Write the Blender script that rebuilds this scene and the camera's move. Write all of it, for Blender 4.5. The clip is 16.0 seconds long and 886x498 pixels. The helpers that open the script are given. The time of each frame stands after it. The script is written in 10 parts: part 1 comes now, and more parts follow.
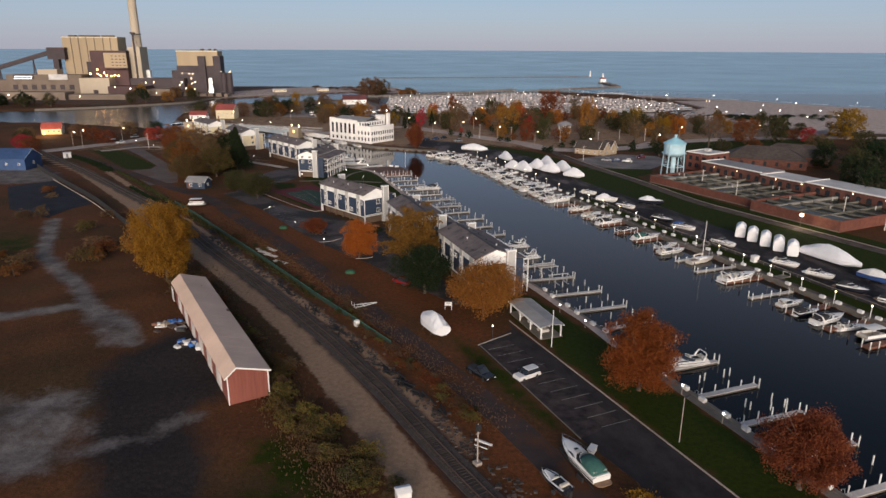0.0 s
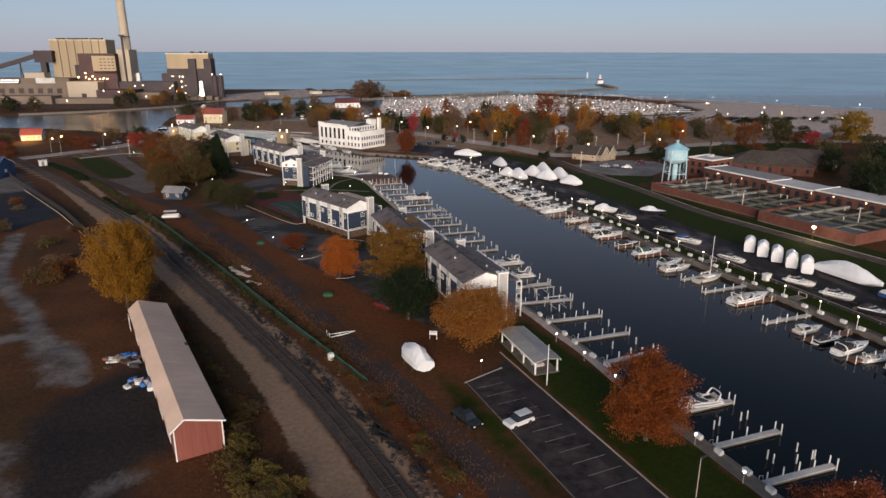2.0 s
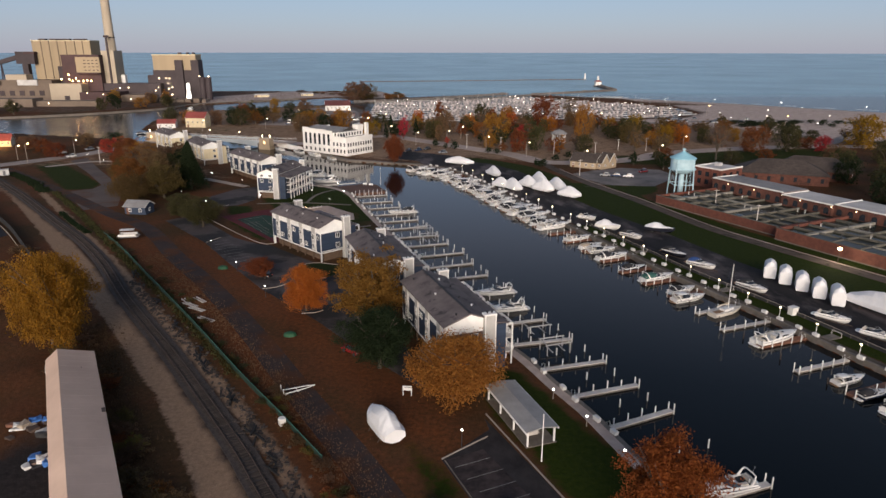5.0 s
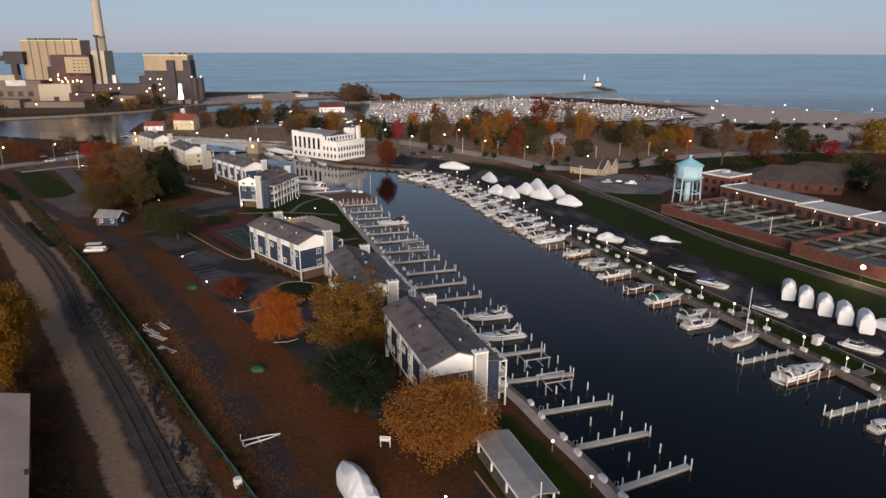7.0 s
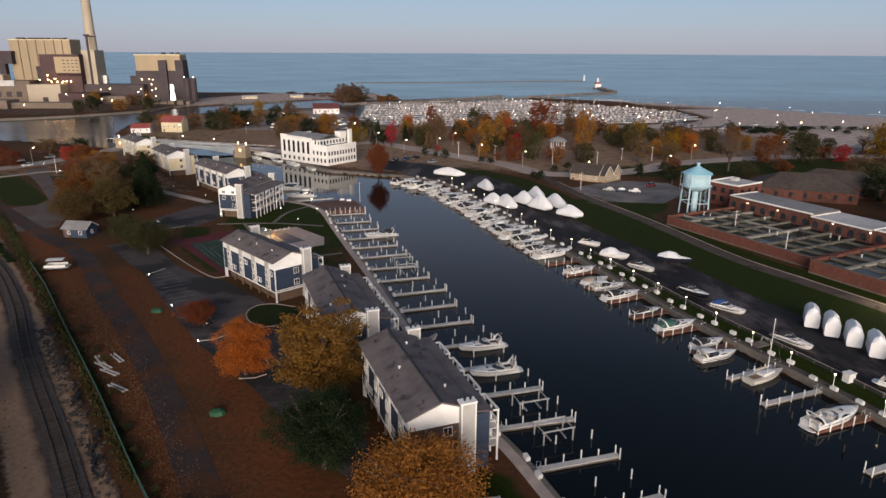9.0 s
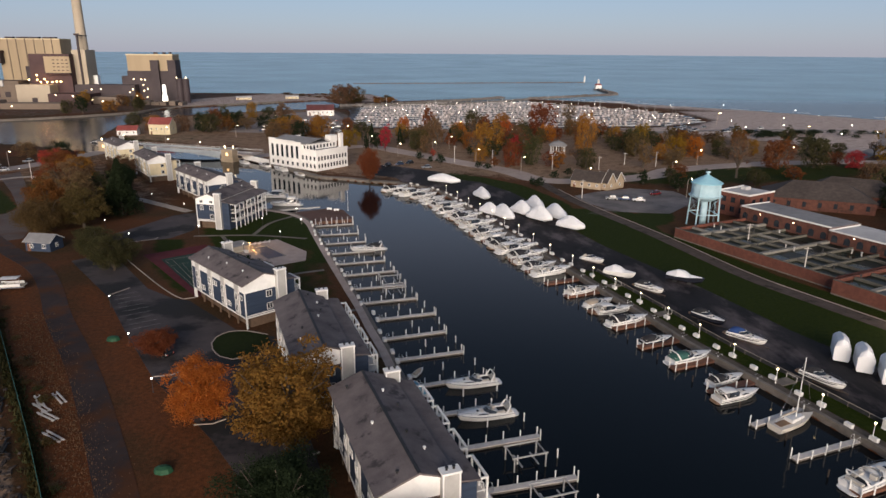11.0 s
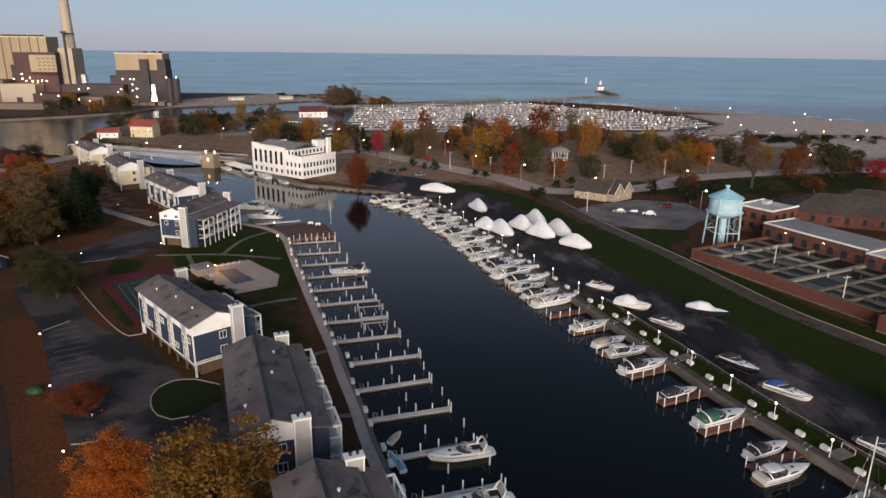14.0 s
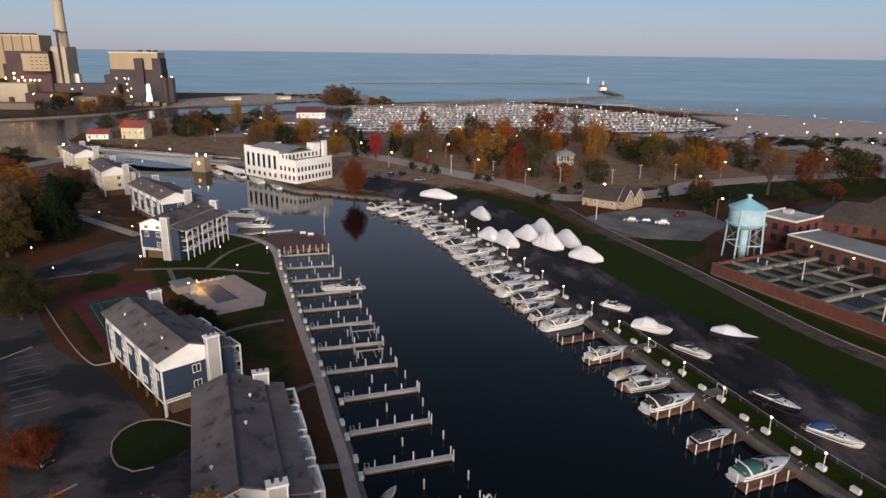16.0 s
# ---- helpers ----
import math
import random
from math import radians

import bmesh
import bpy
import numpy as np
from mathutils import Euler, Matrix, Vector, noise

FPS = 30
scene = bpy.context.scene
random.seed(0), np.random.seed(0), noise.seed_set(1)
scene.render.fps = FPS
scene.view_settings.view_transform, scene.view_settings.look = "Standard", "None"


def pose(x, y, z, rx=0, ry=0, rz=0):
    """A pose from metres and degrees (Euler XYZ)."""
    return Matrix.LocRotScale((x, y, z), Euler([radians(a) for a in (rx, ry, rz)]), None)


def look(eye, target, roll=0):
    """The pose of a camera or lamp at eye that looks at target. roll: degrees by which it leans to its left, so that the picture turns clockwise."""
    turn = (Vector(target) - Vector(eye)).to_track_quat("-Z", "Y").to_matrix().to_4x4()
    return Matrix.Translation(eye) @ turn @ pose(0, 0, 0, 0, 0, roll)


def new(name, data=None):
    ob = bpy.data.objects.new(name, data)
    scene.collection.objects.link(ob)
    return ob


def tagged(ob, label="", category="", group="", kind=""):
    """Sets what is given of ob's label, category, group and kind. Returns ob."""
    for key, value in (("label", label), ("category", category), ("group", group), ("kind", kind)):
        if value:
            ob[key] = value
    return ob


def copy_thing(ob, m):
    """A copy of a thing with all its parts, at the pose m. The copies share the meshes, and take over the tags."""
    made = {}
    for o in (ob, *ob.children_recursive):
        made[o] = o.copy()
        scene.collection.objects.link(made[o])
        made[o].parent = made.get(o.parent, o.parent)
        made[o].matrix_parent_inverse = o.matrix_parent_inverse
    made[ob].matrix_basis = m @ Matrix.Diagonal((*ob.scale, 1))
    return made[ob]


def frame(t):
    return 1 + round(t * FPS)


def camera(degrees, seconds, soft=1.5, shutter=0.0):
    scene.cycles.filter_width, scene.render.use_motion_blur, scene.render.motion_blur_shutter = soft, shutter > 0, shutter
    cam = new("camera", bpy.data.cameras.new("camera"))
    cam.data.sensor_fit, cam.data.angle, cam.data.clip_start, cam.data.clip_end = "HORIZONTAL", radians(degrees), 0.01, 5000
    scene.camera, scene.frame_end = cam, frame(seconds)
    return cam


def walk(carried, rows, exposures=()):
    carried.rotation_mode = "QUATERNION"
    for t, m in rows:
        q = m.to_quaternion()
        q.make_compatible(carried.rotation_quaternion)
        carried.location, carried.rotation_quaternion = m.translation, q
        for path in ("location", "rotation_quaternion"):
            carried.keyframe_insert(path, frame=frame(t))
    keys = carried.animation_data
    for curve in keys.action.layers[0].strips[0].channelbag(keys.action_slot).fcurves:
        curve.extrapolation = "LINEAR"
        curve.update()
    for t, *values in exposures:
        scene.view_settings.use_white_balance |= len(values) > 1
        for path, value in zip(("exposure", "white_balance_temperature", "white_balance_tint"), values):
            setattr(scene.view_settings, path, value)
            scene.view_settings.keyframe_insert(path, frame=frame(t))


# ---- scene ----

# ======== camera and its path ========
EXPO = 0.6  # stops
cam = camera(68.0, 16.0, soft=1.5)
PATH = [  # seconds, x, y, z, yaw, pitch, roll
    (0.0, -9.589, -44.893, 51.883, -2.558, -17.058, 0.269),
    (0.5, -8.803, -41.635, 51.943, -2.606, -17.016, 0.217),
    (1.0, -8.017, -38.369, 52.002, -2.654, -16.977, 0.169),
    (1.5, -7.229, -35.087, 52.056, -2.704, -16.950, 0.129),
    (2.0, -6.444, -31.789, 52.108, -2.753, -16.930, 0.096),
    (2.5, -5.667, -28.472, 52.160, -2.799, -16.913, 0.073),
    (3.0, -4.901, -25.139, 52.209, -2.841, -16.900, 0.058),
    (3.5, -4.154, -21.794, 52.252, -2.876, -16.893, 0.050),
    (4.0, -3.421, -18.436, 52.292, -2.908, -16.889, 0.048),
    (4.5, -2.701, -15.064, 52.329, -2.938, -16.885, 0.053),
    (5.0, -1.989, -11.677, 52.365, -2.966, -16.882, 0.064),
    (5.5, -1.281, -8.278, 52.400, -2.994, -16.876, 0.079),
    (6.0, -0.574, -4.866, 52.433, -3.021, -16.870, 0.099),
    (6.5, 0.136, -1.442, 52.466, -3.047, -16.863, 0.123),
    (7.0, 0.851, 1.993, 52.497, -3.070, -16.857, 0.149),
    (7.5, 1.574, 5.437, 52.523, -3.091, -16.853, 0.176),
    (8.0, 2.305, 8.894, 52.547, -3.109, -16.850, 0.206),
    (8.5, 3.047, 12.371, 52.569, -3.127, -16.843, 0.239),
    (9.0, 3.796, 15.861, 52.588, -3.142, -16.836, 0.273),
    (9.5, 4.548, 19.360, 52.603, -3.153, -16.827, 0.306),
    (10.0, 5.298, 22.859, 52.612, -3.162, -16.818, 0.341),
    (10.5, 6.046, 26.352, 52.614, -3.169, -16.808, 0.377),
    (11.0, 6.783, 29.832, 52.608, -3.175, -16.798, 0.416),
    (11.5, 7.506, 33.290, 52.594, -3.182, -16.789, 0.458),
    (12.0, 8.197, 36.720, 52.572, -3.188, -16.781, 0.502),
    (12.5, 8.840, 40.112, 52.538, -3.191, -16.777, 0.548),
    (13.0, 9.417, 43.472, 52.499, -3.194, -16.775, 0.594),
    (13.5, 9.906, 46.803, 52.457, -3.198, -16.775, 0.635),
    (14.0, 10.299, 50.105, 52.413, -3.201, -16.777, 0.673),
    (14.5, 10.576, 53.379, 52.370, -3.200, -16.780, 0.705),
    (15.0, 10.745, 56.624, 52.327, -3.198, -16.786, 0.733),
    (15.5, 10.781, 59.829, 52.285, -3.193, -16.796, 0.756),
    (16.0, 10.764, 63.019, 52.243, -3.187, -16.807, 0.777),
]


def aim(x, y, z, yaw, pitch, roll):
    a, p = radians(yaw), radians(pitch)
    way = Vector((-math.sin(a) * math.cos(p), math.cos(a) * math.cos(p), math.sin(p)))
    return look((x, y, z), Vector((x, y, z)) + way, roll)


walk(cam, [(r[0], aim(*r[1:])) for r in PATH], exposures=[(0.0, EXPO, 6500, 10), (16.0, EXPO, 6500, 10)])

# ======== world and sun ========
SUN_ELEVATION, SUN_AZIMUTH = 10.0, 184.0  # degrees; azimuth clockwise from +y
world = bpy.data.worlds.new("dusk")
scene.world = world
world.use_nodes = True
wn = world.node_tree.nodes
sky = wn.new("ShaderNodeTexSky")
sky.sky_type, sky.sun_disc = "NISHITA", False
sky.sun_elevation, sky.sun_rotation = radians(SUN_ELEVATION), radians(SUN_AZIMUTH)
sky.air_density, sky.dust_density, sky.ozone_density = 1.0, 0.6, 4.0
wn["Background"].inputs["Strength"].default_value = 0.15
wl = world.node_tree.links
# a pale lavender band at the horizon under dull blue, over the clear-sky model
wco, wsep = wn.new("ShaderNodeTexCoord"), wn.new("ShaderNodeSeparateXYZ")
wl.new(wco.outputs["Generated"], wsep.inputs[0])
ramp = wn.new("ShaderNodeValToRGB")
for place, colour in ((0.0, (1.7, 1.7, 2.2)), (0.04, (1.54, 1.7, 2.32)), (0.1, (1.34, 1.62, 2.36)), (0.17, (1.52, 1.64, 2.1)), (0.28, (1.62, 1.58, 1.82)), (0.44, (0.60, 0.65, 0.78)), (0.62, (0.28, 0.35, 0.42)), (1.0, (0.86, 1.06, 1.52))):
    e = ramp.color_ramp.elements.new(place) if 0 < place < 1 else ramp.color_ramp.elements[-1 if place else 0]
    e.color = (*colour, 1)
wl.new(wsep.outputs["Z"], ramp.inputs[0])
wmix = wn.new("ShaderNodeMix")
wmix.data_type = "RGBA"
wmix.inputs[0].default_value = 0.8
wl.new(sky.outputs["Color"], wmix.inputs[6])
wl.new(ramp.outputs["Color"], wmix.inputs[7])
wl.new(wmix.outputs[2], wn["Background"].inputs["Color"])
sun = new("sun", bpy.data.lights.new("sun", "SUN"))
sun.data.energy, sun.data.angle, sun.data.color = 3.6, radians(38.0), (1.0, 0.84, 0.70)
saz, sel = radians(SUN_AZIMUTH), radians(SUN_ELEVATION)
sun_way = Vector((math.sin(saz) * math.cos(sel), math.cos(saz) * math.cos(sel), math.sin(sel)))
sun.matrix_world = look(sun_way * 300, (0, 0, 0))

# three lamps whose light falls on things near them: pool hut, lit house, floodlight at the basins
for name, place, watts, colour in (("pool_light", (-35.9, 204.2, 2.0), 520.0, (1.0, 0.55, 0.20)), ("house_light", (-229.0, 362.0, 4.5), 4500.0, (1.0, 0.55, 0.22)), ("basin_light", (107.0, 142.6, 4.0), 900.0, (1.0, 0.85, 0.6))):
    lamp = new(name, bpy.data.lights.new(name, "POINT"))
    lamp.data.energy, lamp.data.color, lamp.data.shadow_soft_size = watts, colour, 0.3
    lamp.location = place

# ======== materials ========


def mat(name, c1, c2, scale=1.0, rough=0.85, bump=0.0, metal=0.0, fine=None, spots=None, island=0.0, per_object=0.0, spec=0.4, stretch=None):
    """Two colours mixed by a noise of that scale (1/m), a slow noise that shifts the value, and fine relief."""
    m = bpy.data.materials.new(name)
    m.use_nodes = True
    n, k = m.node_tree.nodes, m.node_tree.links
    b = n["Principled BSDF"]
    b.inputs["Roughness"].default_value, b.inputs["Metallic"].default_value = rough, metal
    b.inputs["Specular IOR Level"].default_value = spec
    co = n.new("ShaderNodeTexCoord")
    src = co.outputs["Object"]
    if stretch:
        mp = n.new("ShaderNodeMapping")
        mp.inputs["Scale"].default_value = stretch
        k.new(src, mp.inputs["Vector"])
        src = mp.outputs["Vector"]
    t1 = n.new("ShaderNodeTexNoise")
    t1.inputs["Scale"].default_value, t1.inputs["Detail"].default_value, t1.inputs["Roughness"].default_value = scale, 5, 0.65
    k.new(src, t1.inputs["Vector"])
    r1 = n.new("ShaderNodeMapRange")
    r1.inputs[1].default_value, r1.inputs[2].default_value = 0.32, 0.68
    k.new(t1.outputs["Fac"], r1.inputs[0])
    mix = n.new("ShaderNodeMix")
    mix.data_type = "RGBA"
    mix.inputs[6].default_value, mix.inputs[7].default_value = (*c1, 1), (*c2, 1)
    k.new(r1.outputs[0], mix.inputs[0])
    out = mix.outputs[2]
    if spots:  # stains: colour, scale (1/m), where the noise starts and ends
        t4 = n.new("ShaderNodeTexNoise")
        t4.inputs["Scale"].default_value, t4.inputs["Detail"].default_value, t4.inputs["Roughness"].default_value = spots[1], 6, 0.62
        k.new(src, t4.inputs["Vector"])
        r4 = n.new("ShaderNodeMapRange")
        r4.inputs[1].default_value, r4.inputs[2].default_value = spots[2], spots[3]
        k.new(t4.outputs["Fac"], r4.inputs[0])
        stain = n.new("ShaderNodeMix")
        stain.data_type = "RGBA"
        k.new(r4.outputs[0], stain.inputs[0])
        k.new(out, stain.inputs[6])
        stain.inputs[7].default_value = (*spots[0], 1)
        out = stain.outputs[2]
    t2 = n.new("ShaderNodeTexNoise")
    t2.inputs["Scale"].default_value, t2.inputs["Detail"].default_value = scale * 0.13, 3
    k.new(src, t2.inputs["Vector"])
    r2 = n.new("ShaderNodeMapRange")
    r2.inputs[1].default_value, r2.inputs[2].default_value, r2.inputs[3].default_value, r2.inputs[4].default_value = 0.3, 0.7, 0.8, 1.15
    k.new(t2.outputs["Fac"], r2.inputs[0])
    value = r2.outputs[0]
    if island or per_object:
        src2 = n.new("ShaderNodeNewGeometry").outputs["Random Per Island"] if island else n.new("ShaderNodeObjectInfo").outputs["Random"]
        r3 = n.new("ShaderNodeMapRange")
        a = island or per_object
        r3.inputs[3].default_value, r3.inputs[4].default_value = 1 - a, 1 + a
        k.new(src2, r3.inputs[0])
        mul = n.new("ShaderNodeMath")
        mul.operation = "MULTIPLY"
        k.new(value, mul.inputs[0])
        k.new(r3.outputs[0], mul.inputs[1])
        value = mul.outputs[0]
    hsv = n.new("ShaderNodeHueSaturation")
    k.new(out, hsv.inputs["Color"])
    k.new(value, hsv.inputs["Value"])
    k.new(hsv.outputs["Color"], b.inputs["Base Color"])
    if bump:
        t3 = n.new("ShaderNodeTexNoise")
        t3.inputs["Scale"].default_value, t3.inputs["Detail"].default_value = fine or scale * 5, 4
        k.new(src, t3.inputs["Vector"])
        bp = n.new("ShaderNodeBump")
        bp.inputs["Strength"].default_value, bp.inputs["Distance"].default_value = bump, 0.1
        k.new(t3.outputs["Fac"], bp.inputs["Height"])
        k.new(bp.outputs["Normal"], b.inputs["Normal"])
    return m


def glow(name, color, strength):
    m = bpy.data.materials.new(name)
    m.use_nodes = True
    b = m.node_tree.nodes["Principled BSDF"]
    b.inputs["Base Color"].default_value = (*color, 1)
    b.inputs["Emission Color"].default_value = (*color, 1)
    b.inputs["Emission Strength"].default_value = strength
    return m


ASPHALT_OLD = mat("old asphalt", (0.046, 0.038, 0.042), (0.075, 0.061, 0.062), 0.22, 0.92, 0.3, fine=5, spots=((0.010, 0.010, 0.012), 0.07, 0.48, 0.56), spec=0.45)
CONCRETE = mat("concrete", (0.28, 0.235, 0.205), (0.38, 0.325, 0.285), 0.8, 0.85, 0.2, fine=8)
CONCRETE_DARK = mat("stained concrete", (0.115, 0.10, 0.086), (0.19, 0.165, 0.143), 0.6, 0.9, 0.3, fine=6)
WHITE_PAINT = mat("white paint", (0.72, 0.72, 0.70), (0.82, 0.81, 0.79), 0.7, 0.6)

# ======== mesh helpers ========


class Shape:
    """Vertices and faces gathered piece by piece, made into one mesh at the end."""

    def __init__(self):
        self.v, self.f = [], []

    def add(self, verts, faces):
        o = len(self.v)
        self.v += [tuple(p) for p in verts]
        self.f += [tuple(i + o for i in face) for face in faces]
        return self

    def box(self, x0, x1, y0, y1, z0, z1):
        return self.add([(x, y, z) for z in (z0, z1) for x, y in ((x0, y0), (x1, y0), (x1, y1), (x0, y1))],
                        [(3, 2, 1, 0), (4, 5, 6, 7), (0, 1, 5, 4), (1, 2, 6, 5), (2, 3, 7, 6), (3, 0, 4, 7)])

    def bar(self, a, b, w, h=None):
        """A square bar from a to b."""
        a, b, h = Vector(a), Vector(b), h or w
        d = (b - a).normalized()
        s = d.cross(Vector((0, 0, 1)))
        s = Vector((1, 0, 0)) if s.length < 1e-4 else s.normalized()
        u = s.cross(d)
        q = [(-w / 2, -h / 2), (w / 2, -h / 2), (w / 2, h / 2), (-w / 2, h / 2)]
        return self.add([p + s * i + u * j for p in (a, b) for i, j in q],
                        [(0, 1, 2, 3), (7, 6, 5, 4), (0, 4, 5, 1), (1, 5, 6, 2), (2, 6, 7, 3), (3, 7, 4, 0)])

    def prism(self, poly, z0, z1):
        n = len(poly)
        area = sum(poly[i][0] * poly[(i + 1) % n][1] - poly[(i + 1) % n][0] * poly[i][1] for i in range(n))
        poly = poly if area > 0 else poly[::-1]
        faces = [tuple(range(n, 2 * n)), tuple(range(n - 1, -1, -1))]
        faces += [(i, (i + 1) % n, n + (i + 1) % n, n + i) for i in range(n)]
        return self.add([(x, y, z0) for x, y in poly] + [(x, y, z1) for x, y in poly], faces)

    def rings(self, rings, cap=True, closed=True):
        """Skin a list of rings of equal length."""
        n = len(rings[0])
        verts = [p for r in rings for p in r]
        faces = []
        for k in range(len(rings) - 1):
            for i in range(n if closed else n - 1):
                j = (i + 1) % n
                faces.append((k * n + i, k * n + j, (k + 1) * n + j, (k + 1) * n + i))
        if cap:
            faces += [tuple(range(n - 1, -1, -1)), tuple(range((len(rings) - 1) * n, len(rings) * n))]
        return self.add(verts, faces)

    def lathe(self, profile, n=12, x=0.0, y=0.0):
        """profile: (radius, z) from the bottom up."""
        return self.rings([[(x + r * math.cos(2 * math.pi * i / n), y + r * math.sin(2 * math.pi * i / n), z) for i in range(n)] for r, z in profile])

    def tube(self, pts, radii, n=6):
        pts = [Vector(p) for p in pts]
        rings = []
        for i, p in enumerate(pts):
            d = (pts[min(i + 1, len(pts) - 1)] - pts[max(i - 1, 0)]).normalized()
            s = d.cross(Vector((0.3, 0.9, 0.1))).normalized()
            u = d.cross(s)
            r = radii[i] if isinstance(radii, (list, tuple)) else radii
            rings.append([p + (s * math.cos(2 * math.pi * k / n) + u * math.sin(2 * math.pi * k / n)) * r for k in range(n)])
        return self.rings(rings)

    def mesh(self, name, material, smooth=False):
        me = bpy.data.meshes.new(name)
        me.from_pydata(self.v, [], self.f)
        me.materials.append(material)
        if smooth:
            me.polygons.foreach_set("use_smooth", [True] * len(me.polygons))
        me.update()
        return me


def part(name, shape, material, parent, label="", smooth=False, at=None):
    ob = new(name, shape.mesh(name, material, smooth) if isinstance(shape, Shape) else shape)
    ob.parent = parent
    if at is not None:
        ob.matrix_basis = at
    if label:
        ob["label"] = label
    return ob


def thing(name, m, label, category, group="", kind=""):
    ob = new(name)
    ob.empty_display_size = 0.2
    ob.matrix_basis = m
    return tagged(ob, label, category, group, kind)


def struct(name, shape, material, label, category, smooth=False):
    ob = new(name, shape.mesh(name, material, smooth))
    return tagged(ob, label, category, kind="structure")


def smooth_line(pts, step=3.0):
    """Catmull-Rom through the points, at about that step."""
    p = [Vector((*q, 0)) if len(q) == 2 else Vector(q) for q in pts]
    p = [2 * p[0] - p[1]] + p + [2 * p[-1] - p[-2]]
    out = []
    for i in range(1, len(p) - 2):
        n = max(1, int((p[i + 1] - p[i]).length / step))
        for k in range(n):
            t = k / n
            out.append(0.5 * (2 * p[i] + (p[i + 1] - p[i - 1]) * t + (2 * p[i - 1] - 5 * p[i] + 4 * p[i + 1] - p[i + 2]) * t * t
                              + (3 * p[i] - p[i - 1] - 3 * p[i + 1] + p[i + 2]) * t ** 3))
    return out + [p[-2]]


def offset(line, d):
    """The line moved d to its right."""
    out = []
    for i, q in enumerate(line):
        t = (line[min(i + 1, len(line) - 1)] - line[max(i - 1, 0)]).normalized()
        out.append(q + Vector((t.y, -t.x, 0)) * d)
    return out


def ribbon(line, left, right, z0, z1):
    """A slab along the line from left to right of it (metres, right is positive)."""
    a, b = offset(line, left), offset(line, right)
    s = Shape()
    rings = [[(p.x, p.y, z0), (q.x, q.y, z0), (q.x, q.y, z1), (p.x, p.y, z1)] for p, q in zip(a, b)]
    return s.rings(rings)


def at(x, y, z=0.0, turn=0.0):
    return pose(x, y, z, 0, 0, turn)


# ======== ground and water ========
WATER_Z = -1.0
CANAL_LEFT = [(62, -40), (50, -3), (42, 20.6), (36.8, 36.6), (34, 45), (28.7, 61), (24.8, 75.5), (21.9, 83), (18.9, 92.2), (15.3, 101), (9.5, 117.9),
              (5.7, 130), (2.9, 141), (0, 151), (-2.9, 162), (-6.2, 173), (-12.7, 195), (-20.2, 221), (-23.4, 232.5), (-27.4, 241.2), (-33, 247.6), (-41.4, 253)]
CANAL_RIGHT = [(118, -40), (105, 0), (95, 33), (83.5, 71.5), (76.6, 93.4), (70.5, 112), (66, 124.5), (60.3, 140), (57.3, 151), (51.5, 170), (45.4, 191),
               (37.1, 220), (31.3, 239), (25.8, 262), (20.5, 279), (14, 290), (3, 300)]
BASIN_NORTH = [(-6, 303), (-13, 306), (-20, 310), (-31.4, 313.6), (-60, 349), (-75, 366), (-98, 397), (-130, 420), (-165, 437), (-187, 458), (-196, 500), (-200, 560),
               (-172, 602), (-137, 624), (-96, 652), (-60, 668), (-45, 640), (-40, 560), (-20, 505), (60, 492), (130, 505), (200, 520), (243, 545), (256, 606),
               (236, 650), (176, 716), (146, 764), (146, 808), (160, 812), (247, 748), (327, 674), (410, 574), (700, 260), (1600, -600), (5200, -600)]
LAKE_SOUTH = [(5200, 5200), (-5200, 5200), (-5200, 900), (-900, 880), (-480, 905), (-250, 890), (-40, 880), (0, 760), (118, 824), (122, 820), (-6, 716), (-48, 700), (-84, 772),
              (-122, 742), (-160, 712), (-212, 670), (-226, 620), (-258, 582), (-290, 556), (-330, 535), (-420, 520), (-900, 560), (-5200, 700), (-5200, 640),
              (-900, 480), (-420, 440), (-330, 446), (-262, 436), (-198, 410), (-150, 384), (-118, 352), (-98, 326), (-80, 303), (-62, 290), (-52, 278), (-46.5, 266), (-44, 257)]
WATER_OUTLINE = CANAL_RIGHT + BASIN_NORTH + LAKE_SOUTH + CANAL_LEFT[::-1]


def inside(px, py, poly):
    c = np.zeros(px.shape, bool)
    for (x0, y0), (x1, y1) in zip(poly, poly[1:] + poly[:1]):
        if y0 != y1:
            c ^= ((y0 > py) != (y1 > py)) & (px < (x1 - x0) * (py - y0) / (y1 - y0) + x0)
    return c


def far_from(px, py, line):
    d = np.full(px.shape, 1e9)
    for (x0, y0), (x1, y1) in zip(line, line[1:]):
        dx, dy = x1 - x0, y1 - y0
        t = np.clip(((px - x0) * dx + (py - y0) * dy) / (dx * dx + dy * dy + 1e-9), 0, 1)
        d = np.minimum(d, np.hypot(px - x0 - t * dx, py - y0 - t * dy))
    return d


def axis(fine0, fine1, step, low, high, mid=()):
    """Grid lines: fine between two values, then growing out to the ends."""
    a = list(np.arange(fine0, fine1 + 0.01, step))
    s, v = step, a[-1]
    while v < high:
        s = min(s * 1.12, 5.0) if v < 950 else s * 1.3
        v += s
        a.append(v)
    s, v = step, a[0]
    while v > low:
        s = min(s * 1.12, 5.0) if v > -520 else s * 1.3
        v -= s
        a.insert(0, v)
    return np.array(a)


